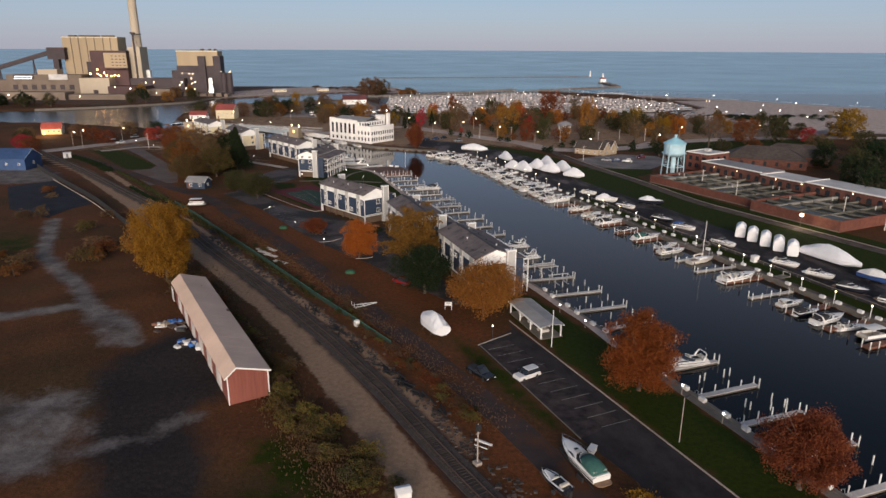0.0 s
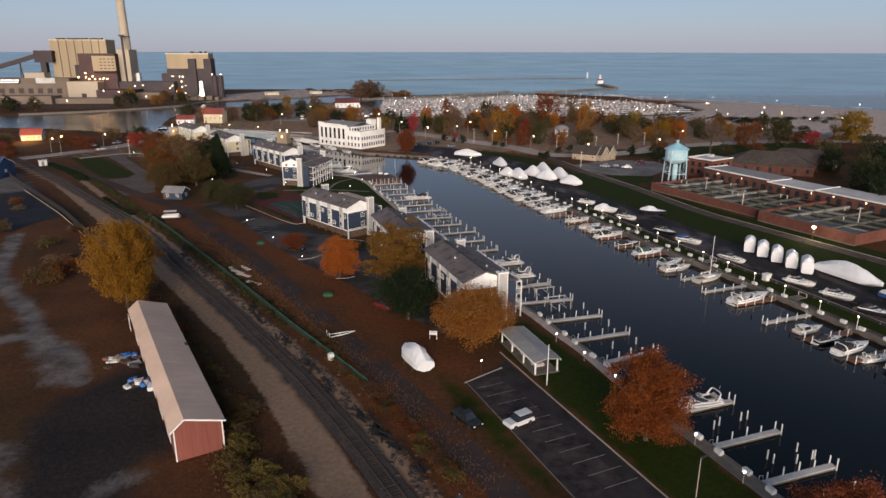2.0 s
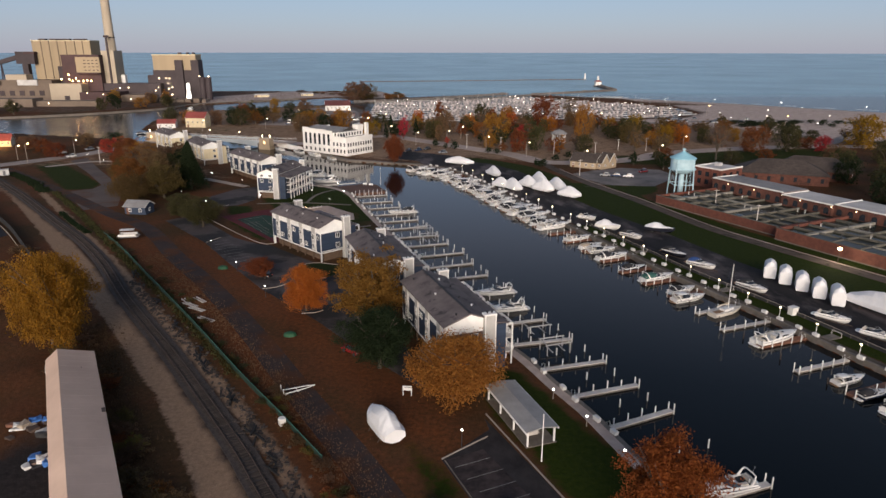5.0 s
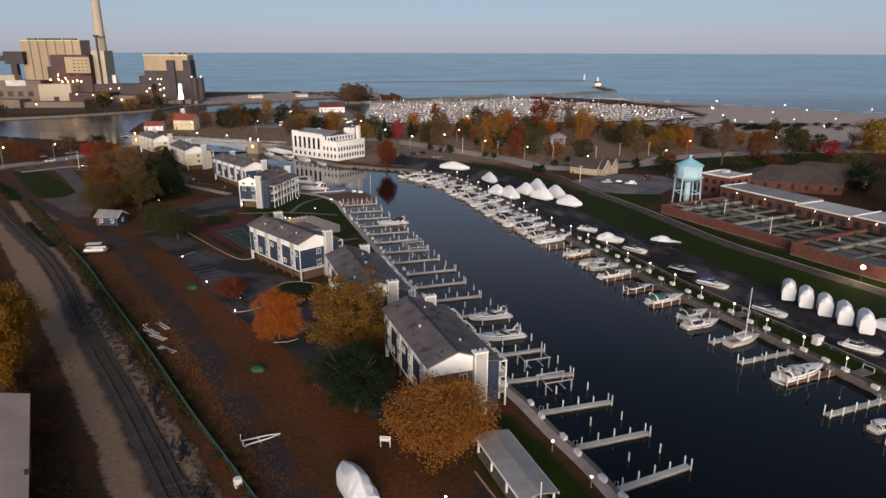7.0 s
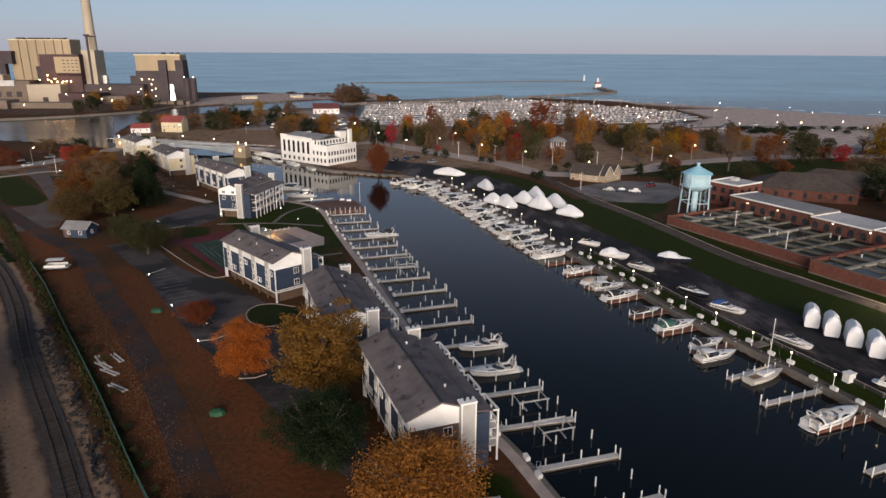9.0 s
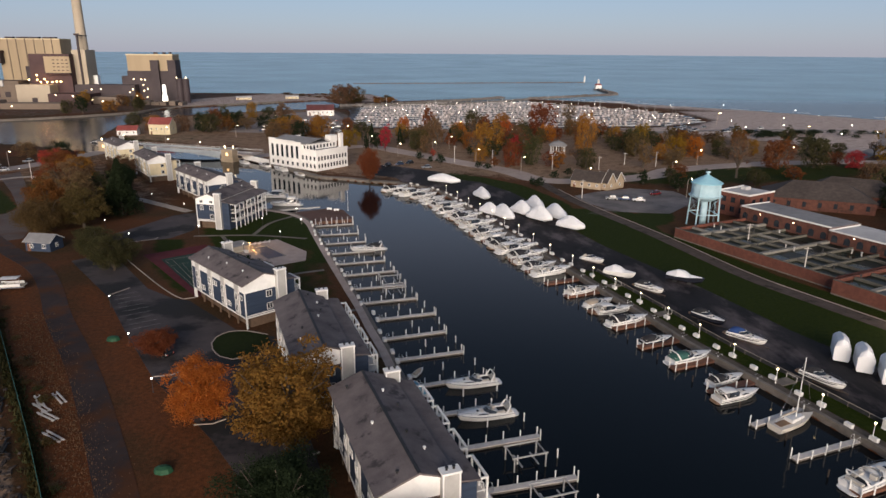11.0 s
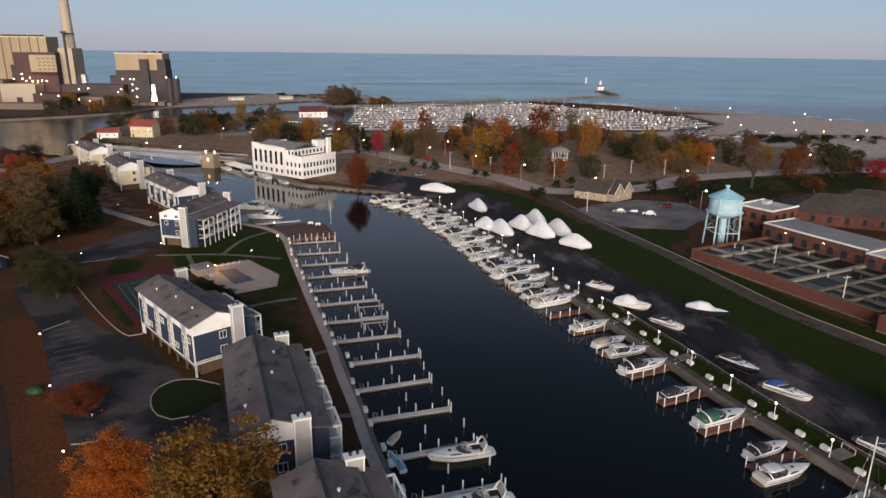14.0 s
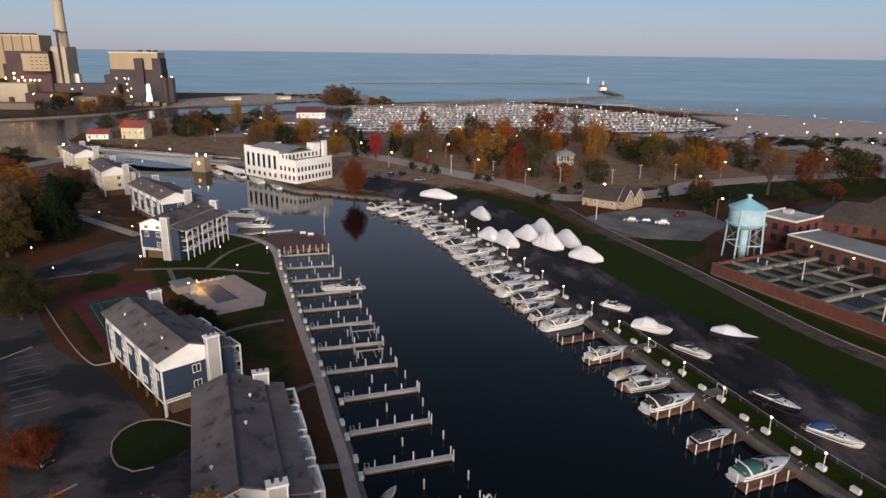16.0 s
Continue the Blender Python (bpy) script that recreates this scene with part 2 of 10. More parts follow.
def soft_zone(px, py, poly=None, line=None, width=0.0, edge=2.0):
    """1 inside a patch, falling to 0 over the edge: 0.5 on the border."""
    if poly is not None:
        d = far_from(px, py, poly + poly[:1])
        d = np.where(inside(px, py, poly), d, -d)
    else:
        d = width - far_from(px, py, line)
    return np.clip(0.5 + d / (2 * edge), 0, 1)


gx, gy = axis(-135, 130, 1.0, -4900, 4900), axis(-5, 300, 1.0, -4900, 4900)
GX, GY = np.meshgrid(gx, gy)
wet = inside(GX, GY, WATER_OUTLINE)
edge_d = far_from(GX, GY, WATER_OUTLINE + WATER_OUTLINE[:1])
GZ = np.where(wet, np.clip(-edge_d * 2.2, -3.5, 0), 0.0)
# low swells of the rough ground west of the railway
rough = np.clip((-(GX + 9.5 + 0.55 * (GY - 36)) - 12) / 15, 0, 1) * np.clip((150 - GY) / 40, 0, 1)
GZ += np.where(wet, 0, rough * 0.12 * (np.sin(GX * 0.31 + GY * 0.17) + np.sin(GX * 0.13 - GY * 0.37)))
# beach slopes down to the lake
BEACH = [(150, 815), (247, 748), (327, 674), (410, 574), (700, 260), (1600, -600)]
GZ = np.where(~wet & (GY > 400), np.minimum(GZ, np.clip(far_from(GX, GY, BEACH) / 25 - 0.9, -0.9, 0)), GZ)

Z = {}  # kinds of surface over the ground
EAST_VERGE = [(108.9, 1), (98.9, 34.3), (87.4, 72.8), (80.5, 94.7), (74.3, 113.3), (69.8, 125.9), (64.1, 141.4), (61.1, 152.3), (55.3, 171.3), (51.5, 184)]
Z["grass"] = np.maximum.reduce([
    soft_zone(GX, GY, line=EAST_VERGE, width=2.2, edge=0.8),
    soft_zone(GX, GY, [(10, 76), (29.5, 20), (38, 0), (48, 0), (40, 20), (34, 38), (26, 62), (21, 76), (16, 88), (10, 92)]),
    0.85 * soft_zone(GX, GY, [(-13, 192), (-20, 218), (-26, 240), (-40, 251), (-56, 226), (-46, 206), (-34, 214), (-20, 204), (-19, 193)], edge=1.5),
    0.55 * soft_zone(GX, GY, [(14, 100), (6, 122), (-1, 140), (-9, 170), (-16, 196), (-22, 217), (-28, 245), (-42, 252), (-56, 226), (-46, 206), (-24, 176), (-14, 148), (2, 118)]),
    soft_zone(GX, GY, [(126, 40), (102, 96), (90, 126), (84.6, 139), (82.2, 145), (78.6, 158), (75.2, 169), (69.4, 185), (62.4, 204), (56.4, 226), (56, 238), (61, 252), (74, 250), (83, 217), (91, 180), (99, 158), (113, 122), (148, 44)], edge=1.5),
    soft_zone(GX, GY, [(4, 334), (22, 327), (40, 311), (54, 293), (64, 262), (66, 236), (56, 238), (48, 262), (40, 284), (28, 304), (14, 316)], edge=1.5),
    soft_zone(GX, GY, [(-178, 305), (-171, 315), (-128, 259), (-126, 249), (-136, 247)]),
    soft_zone(GX, GY, [(-172, 440), (-154, 470), (-112, 452), (-126, 426)]),
    soft_zone(GX, GY, [(-66, 216), (-57, 190), (-45, 172), (-42, 174), (-52, 196), (-58, 216)]),
    soft_zone(GX, GY, [(-29, 140), (-24, 138), (-20, 146), (-28, 148)], edge=1),
    soft_zone(GX, GY, [(74, 258), (86, 240), (84.5, 220), (99.5, 175), (117, 138), (150, 60), (140, 60), (112, 135), (93, 177), (83, 217)], edge=1.2),
    soft_zone(GX, GY, [(84, 240), (84, 226), (93, 232), (98, 246), (88, 252)]),
    0.7 * soft_zone(GX, GY, [(60, 320), (120, 330), (200, 350), (240, 340), (200, 300), (120, 290), (70, 300)], edge=8),
    0.36 * soft_zone(GX, GY, [(-6, 374), (26, 344), (54, 334), (118, 332), (240, 360), (230, 420), (110, 462), (36, 474), (-22, 436)], edge=8),
    0.62 * soft_zone(GX, GY, [(-22, 38), (-34, 36), (-30, 10), (-14, 10)], edge=5),
    0.55 * soft_zone(GX, GY, [(-130, 150), (-105, 140), (-108, 80), (-150, 70)], edge=10),
    0.8 * soft_zone(GX, GY, line=[(-137.8, 242.9), (-113.6, 209.8), (-91.5, 177.9), (-74.3, 153.2), (-61.8, 135.3), (-50.5, 119), (-43.2, 108), (-31, 89.2)], width=1.3, edge=1.2),
    0.7 * soft_zone(GX, GY, line=[(-27, 85), (-17, 69.5), (-9.6, 56.4), (-4.6, 46.4)], width=0.7, edge=0.8),
    0.62 * soft_zone(GX, GY, [(-4, 73), (0.5, 65), (5, 57), (13, 34), (9.5, 36), (3, 48), (-3, 63)], edge=1.5)])
Z["gravel"] = np.maximum.reduce([
    soft_zone(GX, GY, line=[(-1, 8), (-8.6, 22), (-15.4, 37.5), (-21.4, 50), (-26.2, 59.5), (-31.4, 70), (-39, 83), (-49.9, 99), (-61.4, 116), (-83.8, 148), (-108.5, 183), (-150, 240), (-200, 296)], width=2.9, edge=0.9),
    0.85 * soft_zone(GX, GY, line=[(-2.0, 31), (-9.0, 43.8), (-13.8, 53.2), (-20.0, 65), (-30, 81), (-42, 98.5), (-52.5, 114), (-63.3, 130.5), (-77.5, 151.7), (-104, 189), (-142, 242)], width=1.4, edge=0.9)])
Z["gravel"] = np.maximum(Z["gravel"], 0.64 * soft_zone(GX, GY, [(-74, 372), (-30, 320), (0, 306), (30, 318), (62, 300), (118, 322), (240, 345), (300, 420), (240, 490), (110, 500), (-10, 500), (-60, 470), (-110, 440)], edge=8))
Z["gravel"] = np.maximum(Z["gravel"], 0.45 * soft_zone(GX, GY, [(-200, 300), (-170, 345), (-165, 420), (-118, 340), (-70, 260), (-110, 262), (-150, 300)], edge=8))
Z["gravel"] = np.maximum(Z["gravel"], 0.6 * soft_zone(GX, GY, [(-165, 440), (-98, 400), (-40, 440), (-20, 500), (-45, 600), (-60, 660), (-100, 645), (-170, 598), (-194, 560), (-190, 480)], edge=8))
Z["leaves"] = np.maximum.reduce([
    0.9 * soft_zone(GX, GY, line=[(-34, 104), (-24.9, 86), (-16.1, 68), (-9.4, 55.5), (-5.2, 47.5), (-1.2, 39)], width=1.6, edge=1.5),
    0.8 * soft_zone(GX, GY, line=[(-5.5, 86), (-3.5, 82)], width=2.5, edge=3),
    soft_zone(GX, GY, line=[(0, 40), (-7, 55), (-15.5, 70), (-26, 88), (-38, 108), (-57, 138), (-80, 172), (-104, 206)], width=3.6, edge=4),
    0.9 * soft_zone(GX, GY, line=[(2, 68), (-10, 86), (-24, 110), (-45, 142), (-66, 174)], width=3.0, edge=4),
    0.8 * soft_zone(GX, GY, line=[(5, 25), (-1, 40)], width=5, edge=4)])
Z["cinder"] = np.maximum.reduce([
    soft_zone(GX, GY, [(-63, 56), (-58.5, 66), (-52, 78), (-46, 66), (-38, 49), (-43, 43), (-37, 30), (-34, 16), (-44, 14), (-50, 26), (-57, 41)], edge=4),
    soft_zone(GX, GY, line=[(6.5, 8), (-2.5, 24), (-8.7, 36.1), (-15.0, 48.5), (-22.0, 61), (-27.0, 69.6), (-44.0, 96.3), (-58.5, 117.6), (-67.2, 130.7), (-80.4, 152.2), (-96.0, 174), (-113.2, 194.9), (-129.4, 215.2), (-152, 243), (-196, 294)], width=2.2, edge=1.2)])
Z["pale"] = np.maximum.reduce([
    soft_zone(GX, GY, line=[(-122, 158), (-106, 122), (-91, 104), (-83.5, 95), (-78, 86), (-67, 77), (-62, 68)], width=1.9, edge=1.6),
    soft_zone(GX, GY, line=[(-130, 78), (-93, 80.6), (-87, 82.7), (-79, 85.5), (-72, 82)], width=1.9, edge=1.5),
    0.75 * soft_zone(GX, GY, [(-82, 88), (-68, 82), (-61, 68), (-66, 66), (-74, 77)], edge=2.5),
    0.75 * soft_zone(GX, GY, [(-76, 48), (-68, 49), (-62, 50.5), (-57, 42), (-55, 30), (-62, 27), (-74, 30)], edge=3.5),
    0.85 * soft_zone(GX, GY, line=[(-58, 29.5), (-54, 33.5), (-47, 36.5), (-45, 40), (-41.5, 42)], width=1.1, edge=2.0),
    soft_zone(GX, GY, [(-180, 262), (-150, 222), (-170, 215), (-200, 240)], edge=3),
    soft_zone(GX, GY, [(-110, 480), (-40, 470), (-30, 560), (-60, 640), (-100, 620)], edge=5),
    soft_zone(GX, GY, [(150, 500), (225, 440), (250, 380), (420, 330), (600, 330), (330, 640), (258, 640), (256, 560), (220, 515)], edge=6),
    0.5 * soft_zone(GX, GY, [(-131, 800), (-60, 735), (0, 725), (5, 815), (-40, 872), (-150, 885)], edge=10),
    0.8 * soft_zone(GX, GY, [(70, 244), (82, 270), (108, 274), (112, 256), (92, 252)], edge=3),
    0.35 * soft_zone(GX, GY, [(-520, 880), (-520, 640), (-300, 580), (-230, 640), (-120, 760), (-60, 790), (-60, 860)], edge=6)])
Z["sand"] = np.clip(1.1 - far_from(GX, GY, BEACH) / np.where(GX < 240, 14, 70), 0, 1) * (~wet)
Z["sand"] = np.maximum(Z["sand"], 0.62 * soft_zone(GX, GY, [(-212, 672), (-160, 714), (-122, 744), (-84, 772), (-20, 745), (0, 800), (-40, 870), (-150, 890), (-230, 780)], edge=5))
Z["sand"] = np.maximum(Z["sand"], 0.72 * soft_zone(GX, GY, [(150, 500), (225, 440), (250, 380), (420, 330), (600, 330), (330, 640), (258, 640), (256, 560), (220, 515)], edge=6))

ground_me = bpy.data.meshes.new("ground")
nx, ny = len(gx), len(gy)
ids = np.arange(nx * ny).reshape(ny, nx)
quads = np.stack([ids[:-1, :-1], ids[:-1, 1:], ids[1:, 1:], ids[1:, :-1]], -1).reshape(-1, 4)
# the bed of the open lake is left out
deep = (wet & (edge_d > 30)).ravel()
quads = quads[~deep[quads].all(1)]
ground_me.from_pydata(np.stack([GX, GY, GZ], -1).reshape(-1, 3).tolist(), [], quads.tolist())
for name, keys in (("cover_one", ("grass", "gravel", "leaves")), ("cover_two", ("cinder", "pale", "sand"))):
    ca = ground_me.color_attributes.new(name, "FLOAT_COLOR", "POINT")
    data = np.stack([Z[k].ravel() for k in keys] + [np.ones(nx * ny)], -1)
    ca.data.foreach_set("color", data.ravel().astype(np.float32))
ground_me.polygons.foreach_set("use_smooth", [True] * len(ground_me.polygons))


def ground_material():
    m = bpy.data.materials.new("ground")
    m.use_nodes = True
    n, k = m.node_tree.nodes, m.node_tree.links
    b = n["Principled BSDF"]
    b.inputs["Roughness"].default_value, b.inputs["Specular IOR Level"].default_value = 0.95, 0.1
    co = n.new("ShaderNodeTexCoord").outputs["Object"]

    def tex(scale, detail=5, rough=0.6):
        t = n.new("ShaderNodeTexNoise")
        t.inputs["Scale"].default_value, t.inputs["Detail"].default_value, t.inputs["Roughness"].default_value = scale, detail, rough
        k.new(co, t.inputs["Vector"])
        return t.outputs["Fac"]

    def span(v, a, b_, c=0.0, d=1.0):
        r = n.new("ShaderNodeMapRange")
        for i, q in enumerate((a, b_, c, d)):
            r.inputs[i + 1].default_value = q
        k.new(v, r.inputs[0])
        return r.outputs[0]

    def blend(f, a, c):
        x = n.new("ShaderNodeMix")
        x.data_type = "RGBA"
        for i, q in ((0, f), (6, a), (7, c)):
            if isinstance(q, tuple):
                x.inputs[i].default_value = (*q, 1)
            else:
                k.new(q, x.inputs[i])
        return x.outputs[2]

    wide, mid, small, grain = tex(0.035), tex(0.22), tex(1.3, 6, 0.7), tex(7, 3)
    f_mid, f_small = span(mid, 0.35, 0.65), span(small, 0.35, 0.65)

    def two(a, c, f):
        return blend(f, a, c)

    base = blend(span(wide, 0.4, 0.6), two((0.072, 0.030, 0.014), (0.122, 0.049, 0.022), f_small), two((0.042, 0.026, 0.012), (0.074, 0.041, 0.019), f_small))
    kinds = {"grass": two((0.011, 0.021, 0.001), (0.026, 0.036, 0.003), f_small), "gravel": two((0.21, 0.138, 0.090), (0.31, 0.208, 0.140), f_small),
             "leaves": two((0.076, 0.030, 0.013), (0.165, 0.056, 0.020), f_small), "cinder": two((0.019, 0.016, 0.016), (0.036, 0.030, 0.029), f_small),
             "pale": two((0.085, 0.076, 0.074), (0.185, 0.164, 0.156), f_mid), "sand": two((0.40, 0.32, 0.285), (0.50, 0.41, 0.365), f_mid)}
    col = base
    for attr, names in (("cover_one", ("grass", "gravel", "leaves")), ("cover_two", ("cinder", "pale", "sand"))):
        a = n.new("ShaderNodeVertexColor")
        a.layer_name = attr
        sep = n.new("ShaderNodeSeparateColor")
        k.new(a.outputs["Color"], sep.inputs[0])
        for i, name in enumerate(names):
            add = n.new("ShaderNodeMath")
            add.operation = "ADD"
            ragged = n.new("ShaderNodeMath")
            ragged.operation = "MULTIPLY_ADD"
            k.new(mid, ragged.inputs[0])
            ragged.inputs[1].default_value, ragged.inputs[2].default_value = 1.1, -0.55
            r2 = n.new("ShaderNodeMath")
            r2.operation = "MULTIPLY_ADD"
            k.new(small, r2.inputs[0])
            r2.inputs[1].default_value, r2.inputs[2].default_value = 0.7, -0.35
            k.new(ragged.outputs[0], add.inputs[0])
            k.new(r2.outputs[0], add.inputs[1])
            add2 = n.new("ShaderNodeMath")
            k.new(add.outputs[0], add2.inputs[0])
            k.new(sep.outputs[i], add2.inputs[1])
            # no cover at all stays bare
            gate = span(sep.outputs[i], 0.0, 0.12)
            mul = n.new("ShaderNodeMath")
            mul.operation = "MULTIPLY"
            soft_edge = {"pale": 0.3, "cinder": 0.28, "leaves": 0.38}.get(name, 0.16)
            k.new(span(add2.outputs[0], 0.5 - soft_edge, 0.5 + soft_edge), mul.inputs[0])
            k.new(gate, mul.inputs[1])
            col = blend(mul.outputs[0], col, kinds[name])
    hsv = n.new("ShaderNodeHueSaturation")
    k.new(col, hsv.inputs["Color"])
    k.new(span(grain, 0.3, 0.7, 0.75, 1.25), hsv.inputs["Value"])
    k.new(hsv.outputs["Color"], b.inputs["Base Color"])
    bp = n.new("ShaderNodeBump")
    bp.inputs["Strength"].default_value, bp.inputs["Distance"].default_value = 0.6, 0.25
    k.new(small, bp.inputs["Height"])
    k.new(bp.outputs["Normal"], b.inputs["Normal"])
    return m


ground_me.materials.append(ground_material())
ground = tagged(new("ground", ground_me), "rough ground of dry grass, gravel, leaf litter and sand", "ground", kind="structure")

# water: one sheet, which lifts a little far out so that it meets the true sea horizon
WATER = bpy.data.materials.new("water")
WATER.use_nodes = True
wb = WATER.node_tree.nodes["Principled BSDF"]
wb.inputs["Base Color"].default_value = (0.012, 0.020, 0.026, 1)
wb.inputs["Roughness"].default_value, wb.inputs["IOR"].default_value = 0.06, 1.33
_t = WATER.node_tree
_co = _t.nodes.new("ShaderNodeTexCoord")
_sep = _t.nodes.new("ShaderNodeSeparateXYZ")
_t.links.new(_co.outputs["Object"], _sep.inputs[0])
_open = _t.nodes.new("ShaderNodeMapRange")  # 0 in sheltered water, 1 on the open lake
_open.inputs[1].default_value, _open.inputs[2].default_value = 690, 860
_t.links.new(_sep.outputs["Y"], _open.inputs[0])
_n1 = _t.nodes.new("ShaderNodeTexNoise")
_n1.inputs["Scale"].default_value, _n1.inputs["Detail"].default_value = 0.7, 4
_t.links.new(_co.outputs["Object"], _n1.inputs["Vector"])
_bp = _t.nodes.new("ShaderNodeBump")
_bp.inputs["Distance"].default_value = 0.5
_str = _t.nodes.new("ShaderNodeMapRange")
_str.inputs[3].default_value, _str.inputs[4].default_value = 0.03, 1.0
_t.links.new(_open.outputs[0], _str.inputs[0])
_t.links.new(_str.outputs[0], _bp.inputs["Strength"])
_rg = _t.nodes.new("ShaderNodeMapRange")
_rg.inputs[3].default_value, _rg.inputs[4].default_value = 0.05, 0.22
_river = _t.nodes.new("ShaderNodeMapRange")  # the river is ruffled by the wind
_river.inputs[1].default_value, _river.inputs[2].default_value = 385, 470
_t.links.new(_sep.outputs["Y"], _river.inputs[0])
_t.links.new(_river.outputs[0], _rg.inputs[0])
_t.links.new(_rg.outputs[0], wb.inputs["Roughness"])
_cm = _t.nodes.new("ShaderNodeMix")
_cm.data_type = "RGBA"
# open lake: teal body colour, lifted by painted-in haze and reflected sky
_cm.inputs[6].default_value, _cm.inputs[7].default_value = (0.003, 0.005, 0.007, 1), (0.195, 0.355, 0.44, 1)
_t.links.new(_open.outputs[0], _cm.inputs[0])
_n2 = _t.nodes.new("ShaderNodeTexNoise")
_n2.inputs["Scale"].default_value, _n2.inputs["Detail"].default_value = 0.006, 5
_t.links.new(_co.outputs["Object"], _n2.inputs["Vector"])
_hv = _t.nodes.new("ShaderNodeHueSaturation")
_vr = _t.nodes.new("ShaderNodeMapRange")
_vr.inputs[1].default_value, _vr.inputs[2].default_value, _vr.inputs[3].default_value, _vr.inputs[4].default_value = 0.35, 0.65, 0.85, 1.15
_t.links.new(_n2.outputs["Fac"], _vr.inputs[0])
_t.links.new(_vr.outputs[0], _hv.inputs["Value"])
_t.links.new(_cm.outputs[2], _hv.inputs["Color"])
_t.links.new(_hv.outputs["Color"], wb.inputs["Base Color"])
_sp = _t.nodes.new("ShaderNodeMapRange")
_sp.inputs[3].default_value, _sp.inputs[4].default_value = 0.31, 0.12
_t.links.new(_open.outputs[0], _sp.inputs[0])
_t.links.new(_sp.outputs[0], wb.inputs["Specular IOR Level"])
_t.links.new(_n1.outputs["Fac"], _bp.inputs["Height"])
_t.links.new(_bp.outputs["Normal"], wb.inputs["Normal"])
ws = Shape()
wr = [0.5, 100, 200, 300, 450, 600, 800, 1000, 1200, 1400, 1800, 2300, 2900, 3500, 4200, 4900]
wrings = []
for r in wr:
    ring = []
    for i in range(96):
        a = 2 * math.pi * i / 96
        lift = max(0.0, r - 1400) / 3500 * 32.5 * min(1, max(0, (math.cos(a) - 0.25) / 0.2))
        ring.append((r * math.sin(a), r * math.cos(a), WATER_Z + lift))
    wrings.append(ring[::-1])
ws.rings(wrings, cap=False)
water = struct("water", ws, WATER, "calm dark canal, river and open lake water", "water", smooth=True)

# ======== more materials ========
ROOF_DARK = mat("dark shingles", (0.098, 0.082, 0.084), (0.175, 0.147, 0.146), 0.28, 0.9, 0.4, fine=5, spots=((0.050, 0.043, 0.046), 0.35, 0.56, 0.66))
BLUE_SIDING = mat("blue siding", (0.022, 0.036, 0.066), (0.032, 0.050, 0.088), 0.9, 0.7, 0.2, fine=0.5, stretch=(0.3, 0.3, 14))
BEIGE_SIDING = mat("beige siding", (0.36, 0.32, 0.26), (0.43, 0.39, 0.32), 0.9, 0.75, 0.2, fine=0.5, stretch=(0.3, 0.3, 14))
GREY_SIDING = mat("light grey siding", (0.40, 0.39, 0.375), (0.48, 0.47, 0.45), 0.9, 0.75)
CREAM = mat("cream wall", (0.58, 0.50, 0.33), (0.68, 0.59, 0.40), 0.5, 0.8)
WINDOW = mat("window glass", (0.018, 0.022, 0.030), (0.03, 0.036, 0.045), 0.5, 0.08, spec=0.8)
BRICK = mat("red brick", (0.105, 0.038, 0.027), (0.165, 0.060, 0.042), 0.9, 0.9, 0.3, fine=8)
BRICK_DARK = mat("weathered brick", (0.080, 0.032, 0.024), (0.128, 0.052, 0.037), 0.8, 0.9, 0.3, fine=8, spots=((0.045, 0.024, 0.018), 0.5, 0.52, 0.68))
STUCCO = mat("white stucco", (0.78, 0.76, 0.73), (0.86, 0.84, 0.81), 0.35, 0.8, 0.1)
FLAT_ROOF = mat("pale membrane roof", (0.42, 0.41, 0.41), (0.56, 0.55, 0.54), 0.25, 0.8)
GREY_ROOF = mat("grey roof", (0.20, 0.20, 0.205), (0.28, 0.275, 0.28), 0.4, 0.85)
TAN_METAL = mat("tan metal roof", (0.58, 0.42, 0.33), (0.68, 0.50, 0.395), 0.18, 0.8, spec=0.2)
WOOD_BROWN = mat("brown dock boards", (0.12, 0.056, 0.036), (0.20, 0.092, 0.058), 1.5, 0.85, 0.2)
WOOD_GREY = mat("weathered dock boards", (0.50, 0.465, 0.435), (0.62, 0.58, 0.545), 1.5, 0.85, 0.2)
STEEL = mat("rusty steel", (0.085, 0.06, 0.048), (0.15, 0.11, 0.09), 2.0, 0.6, metal=0.6)
DARK_METAL = mat("dark metal", (0.03, 0.03, 0.033), (0.05, 0.05, 0.052), 2.0, 0.6, metal=0.3)
TOWER_BLUE = mat("pale blue tank paint", (0.35, 0.52, 0.60), (0.46, 0.63, 0.70), 0.4, 0.55)
PLANT_CREAM = mat("cream cladding", (0.32, 0.25, 0.16), (0.38, 0.295, 0.19), 0.12, 0.7, stretch=(1, 1, 0.05))
PLANT_DARK = mat("dark brown cladding", (0.036, 0.027, 0.031), (0.056, 0.042, 0.047), 0.06, 0.7)
PLANT_BRICK = mat("buff brick hall", (0.15, 0.115, 0.092), (0.20, 0.156, 0.124), 0.08, 0.85)
STACK = mat("concrete stack", (0.38, 0.32, 0.245), (0.45, 0.385, 0.30), 0.05, 0.85)
STONE = mat("breakwater stone", (0.10, 0.09, 0.085), (0.17, 0.155, 0.145), 0.4, 0.9, 0.4, island=0.25)
STONE_TAN = mat("tan stone", (0.33, 0.26, 0.18), (0.43, 0.34, 0.24), 0.7, 0.9, 0.3)
WATER_TANK = mat("basin water", (0.006, 0.010, 0.008), (0.020, 0.026, 0.020), 0.12, 0.3, spec=0.06)
COURT_RED = mat("maroon court surface", (0.078, 0.016, 0.022), (0.115, 0.026, 0.032), 0.3, 0.9, spec=0.15)
